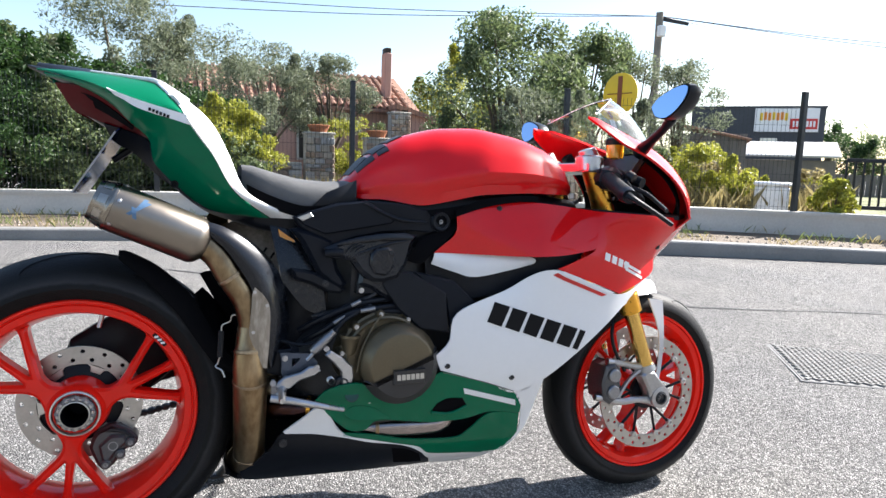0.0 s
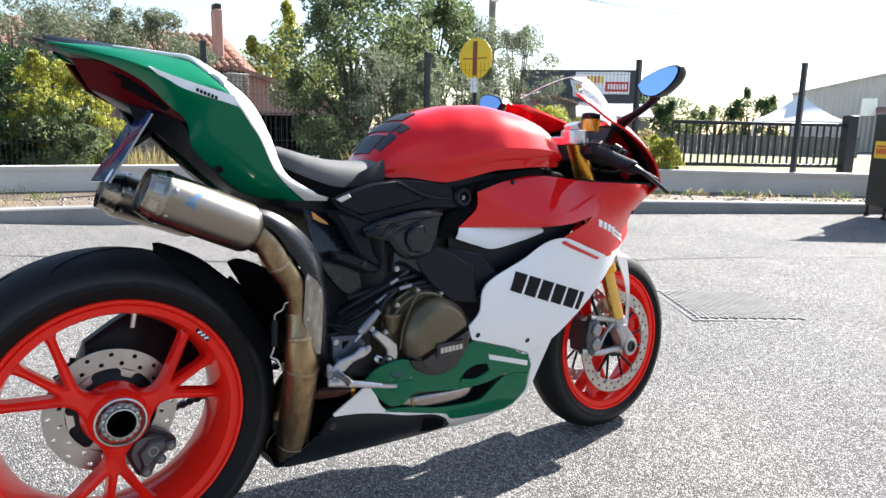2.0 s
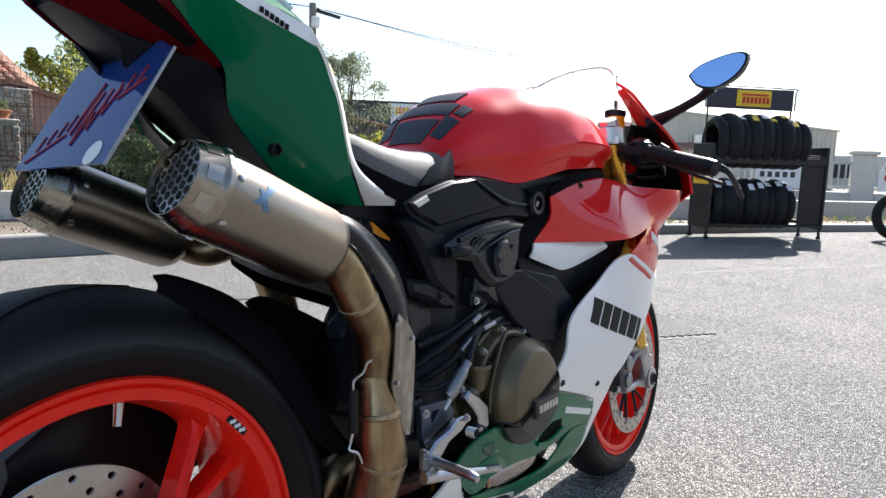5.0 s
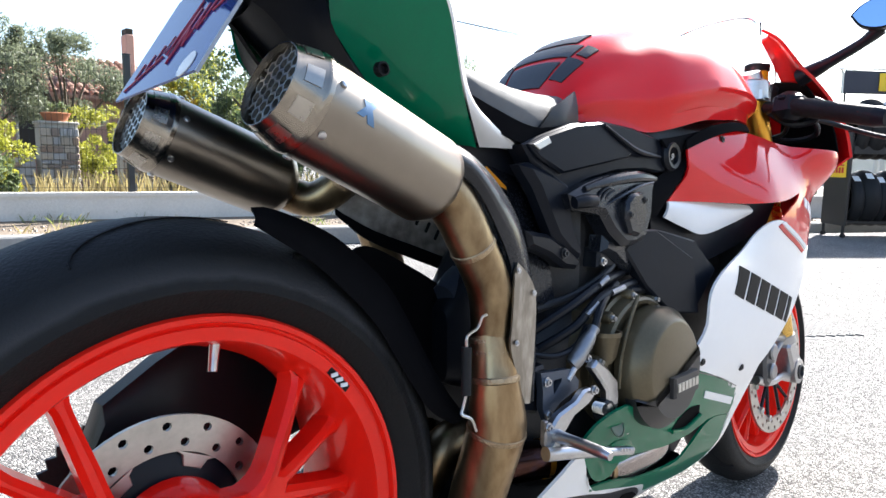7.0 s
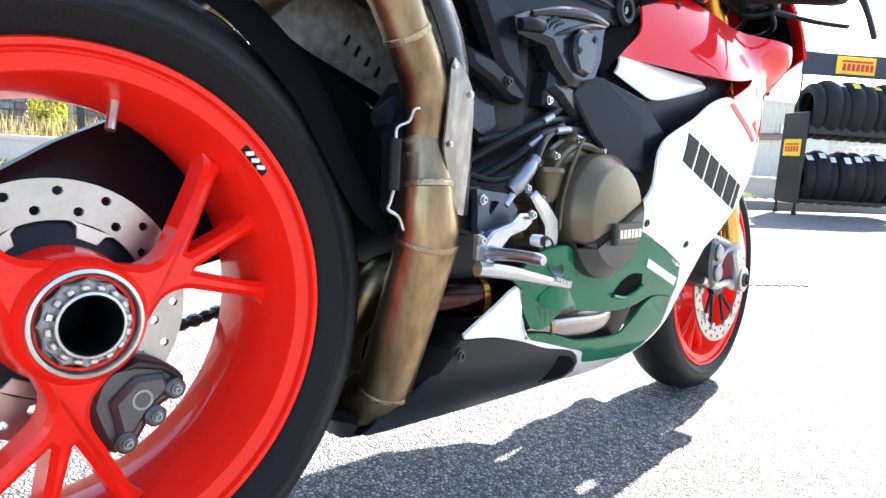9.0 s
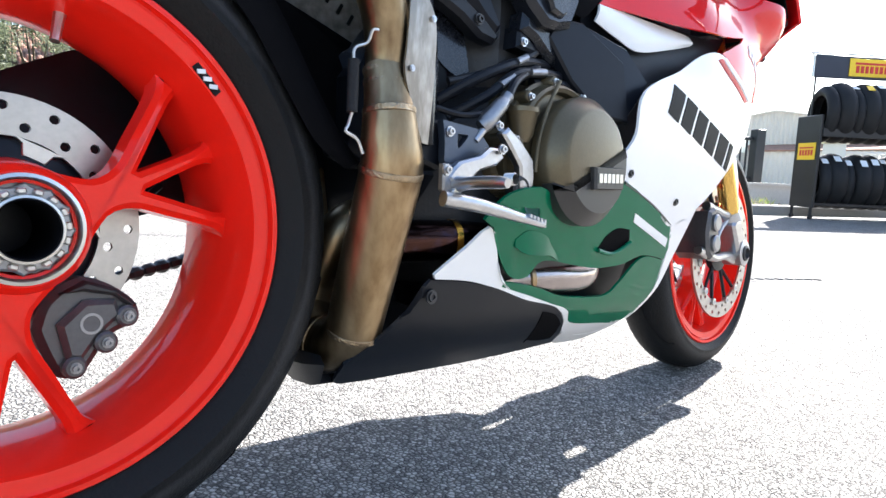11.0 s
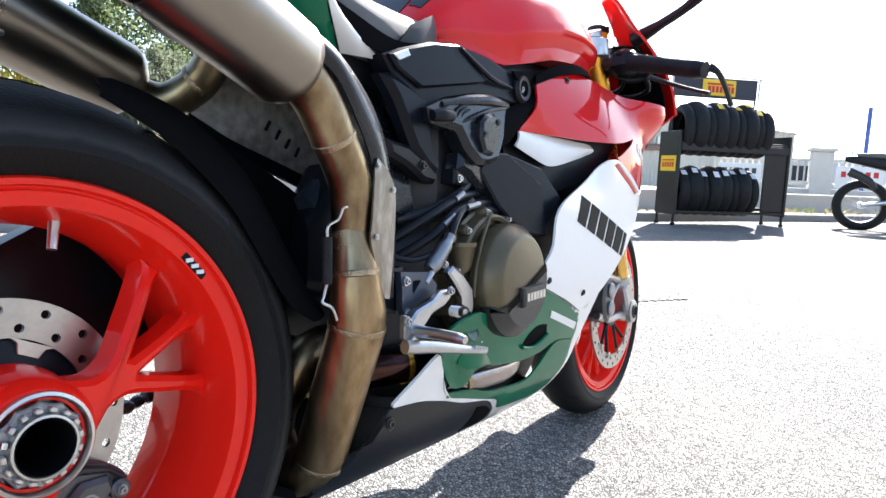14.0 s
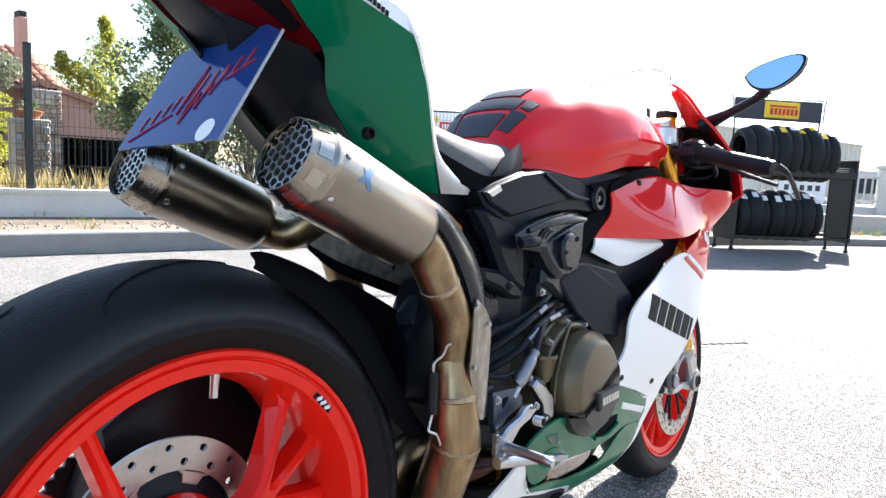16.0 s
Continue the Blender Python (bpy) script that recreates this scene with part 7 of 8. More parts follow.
# sliding gate of upright bars beyond the wall
gate = thing("metal_gate", "dark metal gate of upright bars", "gate")
gp, gq = at(37.4, 9.95), at(24.8, 11.2)
gd = (gq - gp).normalized()
ga = math.degrees(math.atan2(gd.y, gd.x))
gl = (gq - gp).length
mid = (gp + gq) / 2
for z, h in ((1.03, 0.05), (0.43, 0.05)):
    part("rail", moved(block(0, 0, 0, gl, 0.05, h, 0.005), pose(mid.x, mid.y, z, 0, 0, ga)), FENCE, gate, "gate rail")
bar = mesh("bar", *block(0, 0, 0, 0.022, 0.022, 0.60))
bar.materials.append(FENCE)
n = int(gl / 0.105)
for i in range(n + 1):
    c = gp + gd * gl * i / n
    ob = new("bar", bar)
    ob.parent = gate
    ob.matrix_local = pose(c.x, c.y, 0.73, 0, 0, ga)
part("gate_post", moved(block(0, 0, 0, 0.16, 0.16, 1.15, 0.01), pose(gq.x + 0.05, gq.y - 0.05, 0.60, 0, 0, ga)), FENCE, gate, "wide dark gate post")

# stone pillars with planters
STONES = [material("stone_" + k, c, 0.85, 0, 0.22, scale=8, fine=50, bump=0.5, bump_scale=60, per_object=0.3) for k, c in (("grey", (0.36, 0.35, 0.34)), ("tan", (0.40, 0.34, 0.27)), ("brown", (0.27, 0.21, 0.17)), ("rust", (0.34, 0.24, 0.17)))]
MORTAR = material("pale_mortar", (0.42, 0.39, 0.34), 0.95, 0, 0.15, fine=80, bump=0.4)
TERRA = material("terracotta", (0.42, 0.16, 0.08), 0.85, 0, 0.15, fine=40, bump=0.1)


def stone_faces(parent, x0, x1, z0, z1, y, rng, cell=0.12):
    """Uneven stones set proud of a mortar face that looks towards -y."""
    z = z0
    while z < z1 - 0.03:
        h = min(cell * (0.6 + 0.7 * rng.random()), z1 - z)
        x = x0
        while x < x1 - 0.02:
            w = min(cell * (0.7 + 1.1 * rng.random()), x1 - x)
            if x1 - x - w < 0.05:
                w = x1 - x
            ob = part("stone", block(x + w / 2, y - 0.012, z + h / 2, w - 0.014, 0.05, h - 0.014, 0.010), STONES[int(rng.integers(4))], parent)
            ob.matrix_local = Matrix.Identity(4)
            x += w
        z += h


def stone_pillar(x, y, wide, top, seed, label, planter=True, bowl=1.0):
    rng = np.random.default_rng(seed)
    p = thing("stone_pillar", label, "pillar", Matrix.Translation((x, y, 0)), "stone gate pillars")
    part("core", block(0, 0, top / 2, wide - 0.03, 0.36, top, 0.01), MORTAR, p, "pale mortar core")
    stone_faces(p, -wide / 2, wide / 2, 0.05, top - 0.05, -0.18, rng)
    part("coping", block(0, 0, top + 0.015, wide + 0.02, 0.42, 0.05, 0.012), MORTAR, p, "grey coping stone")
    if not planter:
        return
    b = thing("planter", "terracotta bowl planter on a stone pillar", "planter", Matrix.Translation((x, y - 0.02, top + 0.04)) @ Matrix.Scale(bowl, 4), "planters")
    part("bowl", turned([(0.09, 0.0), (0.11, 0.005), (0.15, 0.08), (0.165, 0.095), (0.155, 0.10), (0.14, 0.085)], 28, axis="Z"), TERRA, b)
    rng2 = np.random.default_rng(seed + 5)
    v, f = leaf_cloud(rng2, [((0, 0, 0.13), (0.11, 0.11, 0.08)), ((0.06, 0, 0.17), (0.06, 0.06, 0.06))], 220, 0.022)
    ob = new("plant", fast_mesh("plant", v, f, BROAD))
    ob.parent = b
    ob["label"] = "small green plant"


stone_pillar(2.86, 12.60, 0.62, 1.33, 61, "mixed stone gate pillar with a coping", bowl=1.5)
stone_pillar(3.98, 12.05, 0.54, 1.25, 62, "narrow mixed stone gate pillar", bowl=1.4)
stone_pillar(5.15, 6.62, 0.40, 0.98, 63, "low stone pillar behind the mesh fence")
stone_pillar(5.75, 16.20, 0.56, 2.10, 65, "tall mixed stone pillar beside the garage", False)
w = thing("stone_wall", "low mixed stone wall beside the gate pillar", "wall", Matrix.Translation((2.02, 12.72, 0)) @ Matrix.Scale(1.3, 4))
part("core", block(0, 0, 0.28, 0.74, 0.3, 0.56, 0.01), MORTAR, w, "pale mortar core")
stone_faces(w, -0.37, 0.37, 0.05, 0.54, -0.15, np.random.default_rng(64))

# ---- house with tiled roof and chimney, garage ----
PINK = material("pink_render", (0.42, 0.25, 0.20), 0.9, 0, 0.12, scale=1.5, fine=30, bump=0.2, bump_scale=50)
TILE = material("roof_tile_clay", (0.28, 0.15, 0.10), 0.85, 0, 0.35, scale=3, fine=30, bump=0.3, bump_scale=30)
# near-black holding the shade of garage and rooms; the chimney cap shares it
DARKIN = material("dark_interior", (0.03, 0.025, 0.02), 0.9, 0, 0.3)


def tiled_roof(parent, x0, x1, y0, z0, y1, z1, pitch=0.22):
    """A slope of barrel tiles between a low and a high edge, over a plain deck."""
    part("roof_deck", loft([[(x0, y0, z0), (x1, y0, z0), (x1, y0, z0 - 0.08), (x0, y0, z0 - 0.08)], [(x0, y1, z1), (x1, y1, z1), (x1, y1, z1 - 0.08), (x0, y1, z1 - 0.08)]]), TILE, parent)
    n = int((x1 - x0) / pitch)
    rows = int(math.hypot(y1 - y0, z1 - z0) / 0.35)
    verts, faces = [], []
    for i in range(n):
        cx = x0 + pitch * (i + 0.5)
        for r in range(rows):
            k = len(verts)
            for t, rad in ((r / rows, 0.085), ((r + 1.15) / rows, 0.070)):
                t = min(t, 1)
                for q in range(5):
                    a = math.pi * q / 4
                    verts.append((cx + rad * math.cos(a), y0 + (y1 - y0) * t, z0 + (z1 - z0) * t + rad * math.sin(a) + (0.012 if rad > 0.08 else 0)))
            faces += [(k + q, k + q + 1, k + q + 6, k + q + 5) for q in range(4)]
    ob = new("roof_tiles", fast_mesh("roof_tiles", verts, faces, TILE))
    ob.parent = parent
    ob["kind"] = "stuff"
    ob["label"] = "rows of clay barrel tiles"


house = thing("house", "pink rendered house with a clay tile roof and chimney", "house")
part("wall", block(2.95, 19.2, 1.15, 6.1, 4.0, 2.3, 0.02), PINK, house, "pink rendered wall")
tiled_roof(house, -0.4, 6.6, 16.9, 2.25, 19.6, 3.45)
part("roof_back", loft([[(-0.4, 19.6, 3.45), (6.6, 19.6, 3.45), (6.6, 19.6, 3.35), (-0.4, 19.6, 3.35)], [(-0.4, 21.6, 2.4), (6.6, 21.6, 2.4), (6.6, 21.6, 2.3), (-0.4, 21.6, 2.3)]]), TILE, house)
chim = part("chimney", block(5.86, 17.9, 3.0, 0.21, 0.4, 1.9, 0.02), PINK, house, "pink rendered chimney")
part("chimney_cap", block(5.86, 17.9, 4.0, 0.18, 0.36, 0.20, 0.02), DARKIN, chim, "dark chimney cap")
for x in (1.2, 3.6):
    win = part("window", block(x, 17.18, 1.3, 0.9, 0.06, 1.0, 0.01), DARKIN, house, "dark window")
    part("window_frame", join(block(x, 17.14, 1.82, 1.0, 0.05, 0.06), block(x, 17.14, 0.78, 1.0, 0.05, 0.06), block(x - 0.47, 17.14, 1.3, 0.06, 0.05, 1.0), block(x + 0.47, 17.14, 1.3, 0.06, 0.05, 1.0), block(x, 17.14, 1.3, 0.04, 0.04, 1.0)), MORTAR, win)
garage = thing("garage", "low pink garage with a dark open front", "garage")
part("wall", join(slab([(4.15, 1.02), (5.9, 1.02), (5.9, 1.22), (4.15, 1.68)], 9.6, 9.75), block(4.05, 9.70, 0.85, 0.22, 0.3, 1.7, 0.01), block(5.95, 9.70, 0.6, 0.2, 0.3, 1.25, 0.01)), PINK, garage, "pink gable wall")
part("roof", loft([[(3.95, y, 1.80), (5.95, y, 1.28), (5.95, y, 1.20), (3.95, y, 1.72)] for y in (9.5, 13.0)]), TILE, garage, "sloping tiled roof")
# the garage's inner shade is put into these walls' colour
part("interior", join(block(5.0, 12.9, 0.6, 1.8, 0.1, 1.2), block(4.1, 11.2, 0.85, 0.1, 3.4, 1.7), block(5.9, 11.2, 0.6, 0.1, 3.4, 1.2)), DARKIN, garage, "garage interior coloured near-black for its shade")
bars = []
for i in range(28):
    bars.append(block(3.4 + i * 0.092, 9.35, 0.62, 0.012, 0.012, 0.86))
for z in (0.25, 0.6, 1.04):
    bars.append(block(4.65, 9.35, z, 2.55, 0.014, 0.014))
gb = thing("garage_gate", "black wire gate before the garage", "gate")
ob = part("grille", join(*bars), FENCE, gb, "fine upright gate wires")
ob["kind"] = "stuff"
part("frame", join(block(3.36, 9.35, 0.62, 0.05, 0.05, 1.1, 0.004), block(5.94, 9.35, 0.62, 0.05, 0.05, 1.1, 0.004)), FENCE, gb, "gate uprights")

for ob in (garage, gb):
    ob.matrix_world = Matrix.Translation((0.234, -1.492, 0.867)) @ Matrix.Scale(1.6, 4) @ Matrix.Translation((-0.564, 1.492, -0.867))

# ---- road sign seen from behind, utility pole, wires ----
sign = thing("road_sign", "round yellow road sign on a dark post", "sign", Matrix.Translation(at(54.2, 9.35)) @ pose(0, 0, 0, 0, 0, -72))
part("post", block(0, 0.03, 0.95, 0.06, 0.04, 1.9, 0.005), FENCE, sign, "dark sign post")
part("disc", turned([(0.265, 0.0), (0.275, 0.004), (0.275, 0.012), (0.265, 0.016), (0.03, 0.016)], 40, (0, 0, 1.83)), YELLOW, sign, "round yellow disc")
part("stripe", block(0, -0.004, 1.83, 0.07, 0.008, 0.46, 0.002), material("rust_brown_stripe", (0.22, 0.06, 0.02), 0.6), sign, "rust-brown upright bar")
part("stripe", block(0, -0.006, 1.83, 0.40, 0.008, 0.012, 0.002), bpy.data.materials["rust_brown_stripe"], sign, "rust-brown cross bar")
part("small_plate", block(0, -0.012, 1.47, 0.11, 0.012, 0.20, 0.004), WHITEINK, sign, "small white plate")
pole = thing("utility_pole", "weathered wooden utility pole with a short arm", "pole", Matrix.Translation(at(51.5, 20)))
part("shaft", tube([(0, 0, -0.1), (0, 0, 5.15)], [0.13, 0.10], 14, 2), material("grey_pole", (0.22, 0.20, 0.17), 0.9, 0, 0.25, scale=4, fine=30, bump=0.3), pole)
part("arm", moved(block(0.28, 0, 0, 0.85, 0.10, 0.09, 0.01), pose(0.12, 0, 4.98, 0, 12, -38)), DARKMETAL, pole, "dark cross arm")
part("box", block(-0.02, -0.14, 4.62, 0.22, 0.14, 0.30, 0.02), WHITEINK, pole, "pale junction box")
top = at(51.5, 20, 5.05)
for k, (a, d, z, sag) in enumerate(((96, 22, 5.05, 0.15), (96, 22.6, 5.5, 0.15), (20, 26, 4.55, 0.5), (16, 30, 4.2, 0.5), (24, 40, 5.2, 0.6))):
    q = at(a, d, z)
    m = (top + q) / 2 - Vector((0, 0, sag))
    w = thing("overhead_wire", "thin dark overhead wire from the pole", "wire", None, "overhead wires")
    part("wire", tube([top, m, q], 0.011, 5, 14), DARKMETAL, w)
mast = thing("flag_mast", "thin pale mast beyond the yard", "mast", Matrix.Translation(at(4.6, 22) + Vector((0, 0.35, 0))))
part("shaft", tube([(0, 0, 0), (0, 0, 3.6)], [0.03, 0.018], 8, 2), STEEL, mast)
bluepost = thing("blue_post", "blue painted steel post", "post", Matrix.Translation(at(3.2, 20) + Vector((0, 0.6, 0))))
part("shaft", tube([(0, 0, 0), (0, 0, 2.55)], 0.055, 10, 2), material("blue_paint", (0.03, 0.08, 0.35), 0.4), bluepost)

# ---- dark building with a billboard, sheds ----
SLATE = material("dark_cladding", (0.05, 0.055, 0.065), 0.7, 0, 0.15, scale=1, fine=20)
GREYWOOD = material("grey_boards", (0.17, 0.155, 0.14), 0.9, 0, 0.25, scale=3, fine=30, bump=0.2)
hall = thing("dark_hall", "dark clad hall with a billboard on its front", "building", Matrix.Translation(at(43.8, 34)) @ pose(0, 0, 0, 0, 0, -47))
part("wall", block(0, 2.5, 1.85, 5.6, 5, 3.7, 0.02), SLATE, hall, "dark cladding wall")
part("roof_edge", block(0, 2.5, 3.74, 5.7, 5.1, 0.10, 0.02), SLATE, hall)
board = part("billboard", block(1.25, -0.06, 3.15, 2.6, 0.08, 1.05, 0.01), WHITEINK, hall, "white billboard with coloured lettering shapes")
ORANGE = material("orange_lettering", (0.75, 0.25, 0.02), 0.5)
for i in range(7):
    part("board_mark", block(0.22 + i * 0.17, -0.11, 3.30 + 0.03 * (i % 2), 0.12, 0.02, 0.34), ORANGE if i % 3 else YELLOW, board, "orange letter as a plain bar")
part("board_mark", block(1.95, -0.11, 2.98, 1.1, 0.02, 0.46, 0.005), REDINK, board, "red band")
for i in range(7):
    part("board_mark", block(1.56 + i * 0.135, -0.125, 2.98, 0.085, 0.02, 0.26), WHITEINK, board, "white letter as a plain bar")
for x in (-1.7, 0.6):
    part("window", block(x, -0.02, 2.0, 0.7, 0.06, 0.7, 0.01), STEEL, hall, "pale window")
shed = thing("wooden_shed", "weathered wooden shed with a lean-to roof", "shed", Matrix.Translation(at(46.8, 18)) @ pose(0, 0, 0, 0, 0, -43))
part("wall", block(0, 0.8, 0.85, 1.5, 1.6, 1.7, 0.02), GREYWOOD, shed)
part("roof", moved(block(0, 0.8, 0, 1.8, 1.9, 0.07, 0.01), pose(0, 0, 1.78, 0, 12, 0)), TILE, shed, "brown roof")
for i in range(8):
    part("board", block(-0.70 + i * 0.2, -0.02, 0.85, 0.18, 0.03, 1.78), GREYWOOD, shed)
shed2 = thing("low_shed", "low grey shed with a pale corrugated roof", "shed", Matrix.Translation(at(42.5, 22)) @ pose(0, 0, 0, 0, 0, -47))
part("wall", block(0, 0.8, 0.6, 3.4, 1.6, 1.2, 0.02), GREYWOOD, shed2)
part("roof", moved(block(0, 0.7, 0, 3.6, 1.9, 0.06, 0.01), pose(0, 0, 1.36, 14, 0, 0)), material("pale_sheet_roof", (0.5, 0.5, 0.5), 0.6, 0.2, 0.15), shed2, "pale sheet roof")
crate = thing("white_crate", "white plastic box behind the fence", "box", Matrix.Translation(at(42.2, 10.0)) @ pose(0, 0, 0, 0, 0, -47))
part("body", block(0, 0, 0.42, 0.42, 0.4, 0.50, 0.03), WHITEINK, crate)
part("lid", block(0, 0, 0.69, 0.46, 0.44, 0.05, 0.015), WHITEINK, crate)
boards = thing("board_fence", "weathered grey board fence across the plot", "fence")
bp, bq = at(38.0, 26), at(22.5, 27)
bd = (bq - bp).normalized()
ba = math.degrees(math.atan2(bd.y, bd.x))
plank = mesh("plank", *block(0, 0, 0, 0.145, 0.03, 1.0, 0.004))
plank.materials.append(GREYWOOD)
n = int((bq - bp).length / 0.155)
for i in range(n):
    c = bp + bd * 0.155 * i
    ob = new("plank", plank)
    ob.parent = boards
    ob.matrix_local = pose(c.x, c.y, 0.30 + 0.03 * (i % 3 == 0), 0, 0, ba)
lawn = new("lawn", mesh("lawn", [(*at(40, 12).xy, 0.13), (*at(18, 13.5).xy, 0.13), (*at(20, 30).xy, 0.10), (*at(40, 27).xy, 0.10)], [(0, 1, 2, 3)]))
lawn.data.materials.append(material("mown_lawn", (0.14, 0.17, 0.05), 0.95, 0, 0.4, scale=3, fine=60, bump=0.6, second=(0.30, 0.28, 0.14)))
tagged(lawn, "patchy green lawn behind the gate", "lawn", kind="structure")

# white marquee
CANVAS = material("white_canvas", (0.78, 0.78, 0.76), 0.8, 0, 0.03)
tent = thing("marquee", "white pointed marquee tent", "tent", Matrix.Translation(at(26.9, 31)) @ pose(0, 0, 0, 0, 0, -63))
rings = []
for k, (r, z) in enumerate(((1.62, 1.20), (1.62, 1.40), (1.15, 1.62), (0.65, 1.95), (0.28, 2.25), (0.06, 2.55))):
    rings.append([(r * i, r * j, z) for i, j in ((-1, -1), (0, -1 + 0.03 * k), (1, -1), (1 - 0.03 * k, 0), (1, 1), (0, 1 - 0.03 * k), (-1, 1), (-1 + 0.03 * k, 0))])
part("canopy", loft(rings), CANVAS, tent)
for i, j in ((-1, -1), (1, -1), (1, 1), (-1, 1)):
    part("leg", tube([(1.6 * i, 1.6 * j, 0), (1.6 * i, 1.6 * j, 1.25)], 0.04, 8, 2), STEEL, tent)

# beige corrugated warehouse
CORR = material("beige_sheeting", (0.60, 0.55, 0.47), 0.6, 0.1, 0.06, scale=1, fine=20)
ware = thing("warehouse", "beige corrugated warehouse with a low gable", "building", Matrix.Translation(at(21.0, 40)) @ pose(0, 0, 0, 0, 0, -68))
def corrugated(x0, x1, top, y, step=0.22):
    rings = []
    n = int((x1 - x0) / (step / 2))
    for i in range(n + 1):
        x = x0 + (x1 - x0) * i / n
        yy = y - (0.05 if i % 2 else 0)
        rings.append([(x, yy, -0.2), (x, yy, top(x)), (x, y + 0.1, top(x)), (x, y + 0.1, -0.2)])
    return loft(rings)
part("wall", corrugated(-4.4, 9.0, lambda x: 4.15 - 0.22 * abs(x - 0.6) * (1 if x < 0.6 else 0.5), 0.0), CORR, ware, "corrugated beige gable wall")
part("roof", loft([[(-4.5, y, 3.02), (0.6, y, 4.2), (9.1, y, 3.2), (9.1, y, 3.1), (0.6, y, 4.1), (-4.5, y, 2.95)] for y in (-0.15, 9.0)]), CORR, ware)
part("annexe", corrugated(-0.5, 7.0, lambda x: 1.85 + 0.05 * x, -2.6), CORR, ware, "lower corrugated annexe")
part("annexe_roof", loft([[(-0.6, y, 1.9 + 0.4 * (y + 2.7) / 2.7), (7.1, y, 2.25 + 0.4 * (y + 2.7) / 2.7), (7.1, y, 2.18 + 0.4 * (y + 2.7) / 2.7), (-0.6, y, 1.83 + 0.4 * (y + 2.7) / 2.7)] for y in (-2.75, 0)]), TILE, ware)
part("window", block(-0.9, -0.09, 2.3, 0.7, 0.06, 0.9, 0.01), STEEL, ware, "pale window")
part("vent_unit", block(2.2, -0.25, 2.6, 0.9, 0.4, 0.5, 0.03), STEEL, ware, "grey air unit")

# pale railings with pillars at the far end of the yard
PALE = material("pale_rail_paint", (0.60, 0.58, 0.54), 0.8, 0, 0.08)
rail = thing("pale_railing", "pale railing between rendered pillars", "railing")
ra, rb = Vector((15.5, 3.6, 0)), Vector((17.5, -4.5, 0))
dd = (rb - ra).normalized()
an = math.degrees(math.atan2(dd.y, dd.x))
m = (ra + rb) / 2
part("base_wall", moved(block(0, 0, 0.22, (rb - ra).length, 0.25, 0.45, 0.01), pose(m.x, m.y, 0, 0, 0, an)), PLASTER, rail, "low rendered base wall")
for z in (0.56, 1.06):
    part("rail", moved(block(0, 0, z, (rb - ra).length, 0.05, 0.05, 0.005), pose(m.x, m.y, 0, 0, 0, an)), PALE, rail)
bar2 = mesh("baluster", *block(0, 0, 0, 0.035, 0.03, 0.6))
bar2.materials.append(PALE)
n = int((rb - ra).length / 0.13)
for i in range(n):
    c = ra + dd * 0.13 * (i + 0.5)
    ob = new("baluster", bar2)
    ob.parent = rail
    ob.matrix_local = pose(c.x, c.y, 0.80, 0, 0, an)
for t in (0.02, 0.34, 0.66, 0.98):
    c = ra.lerp(rb, t)
    part("pillar", join(moved(block(0, 0, 0.62, 0.42, 0.42, 1.24, 0.015), pose(c.x, c.y, 0, 0, 0, an)), moved(block(0, 0, 1.28, 0.52, 0.52, 0.08, 0.015), pose(c.x, c.y, 0, 0, 0, an))), PALE, rail, "rendered pillar with a cap")
PALEFAR = material("sunlit_pale_wall", (0.75, 0.73, 0.70), 0.9, 0, 0.06)
house2 = thing("pale_building", "pale low building beyond the railing", "building", Matrix.Translation((46, 1.5, 0)) @ pose(0, 0, 0, 0, 0, -90))
part("wall", block(0, 3, 1.0, 26, 6, 2.0, 0.03), PALEFAR, house2, "pale rendered wall")
for i in range(7):
    part("window", block(-9.5 + 3.2 * i, -0.02, 1.1, 1.3, 0.06, 0.9, 0.01), SLATE, house2, "dark window")
for i in range(3):
    b = thing("banner", "white banner with plain dark bars on the railing", "banner", Matrix.Translation(ra.lerp(rb, 0.15 + 0.28 * i) + Vector((-0.08, 0, 0.72))) @ pose(0, 0, 0, 0, 0, an), "banners on the railing")
    part("sheet", block(0, 0, 0, 0.9, 0.012, 0.46, 0.003), WHITEINK, b)
    for k in range(5):
        part("banner_mark", block(-0.30 + 0.15 * k, -0.009, 0.06, 0.09, 0.004, 0.12), REDINK if i == 1 else SLATE, b, "letter as a plain bar")

# ---- second motorcycle parked farther off ----
other = thing("parked_motorcycle", "black and pale blue trail motorcycle parked by the kerb", "motorcycle", Matrix.Translation((9.35, -0.25, 0.02)) @ pose(0, 0, 0, 0, 0, -82))
for nm, x, r in (("rear_wheel", 0.0, 0.315), ("front_wheel", 1.42, 0.34)):
    wv = thing(nm, "", "", Matrix.Translation((x, 0, r)))
    wv.parent = other
    wv["label"] = "spoked wheel with a knobbly tyre"
    part("tyre", turned(tyre_profile(r - 0.095, r, 0.065), 48, closed=True), RUBBER, wv)
    part("rim", turned([(r - 0.10, -0.04), (r - 0.092, -0.045), (r - 0.088, 0), (r - 0.092, 0.045), (r - 0.10, 0.04), (r - 0.112, 0)], 40, closed=True), DARKMETAL, wv)
    part("hub", turned([(0.015, -0.05), (0.045, -0.05), (0.035, 0), (0.045, 0.05), (0.015, 0.05)], 20), ALU, wv)
    for i in range(18):
        a = 2 * math.pi * i / 18
        part("wire_spoke", tube([(0.04 * math.cos(a), 0.04 * (-1) ** i, 0.04 * math.sin(a)), ((r - 0.105) * math.cos(a + 0.25), 0.0, (r - 0.105) * math.sin(a + 0.25))], 0.0025, 4, 2), STEEL, wv)
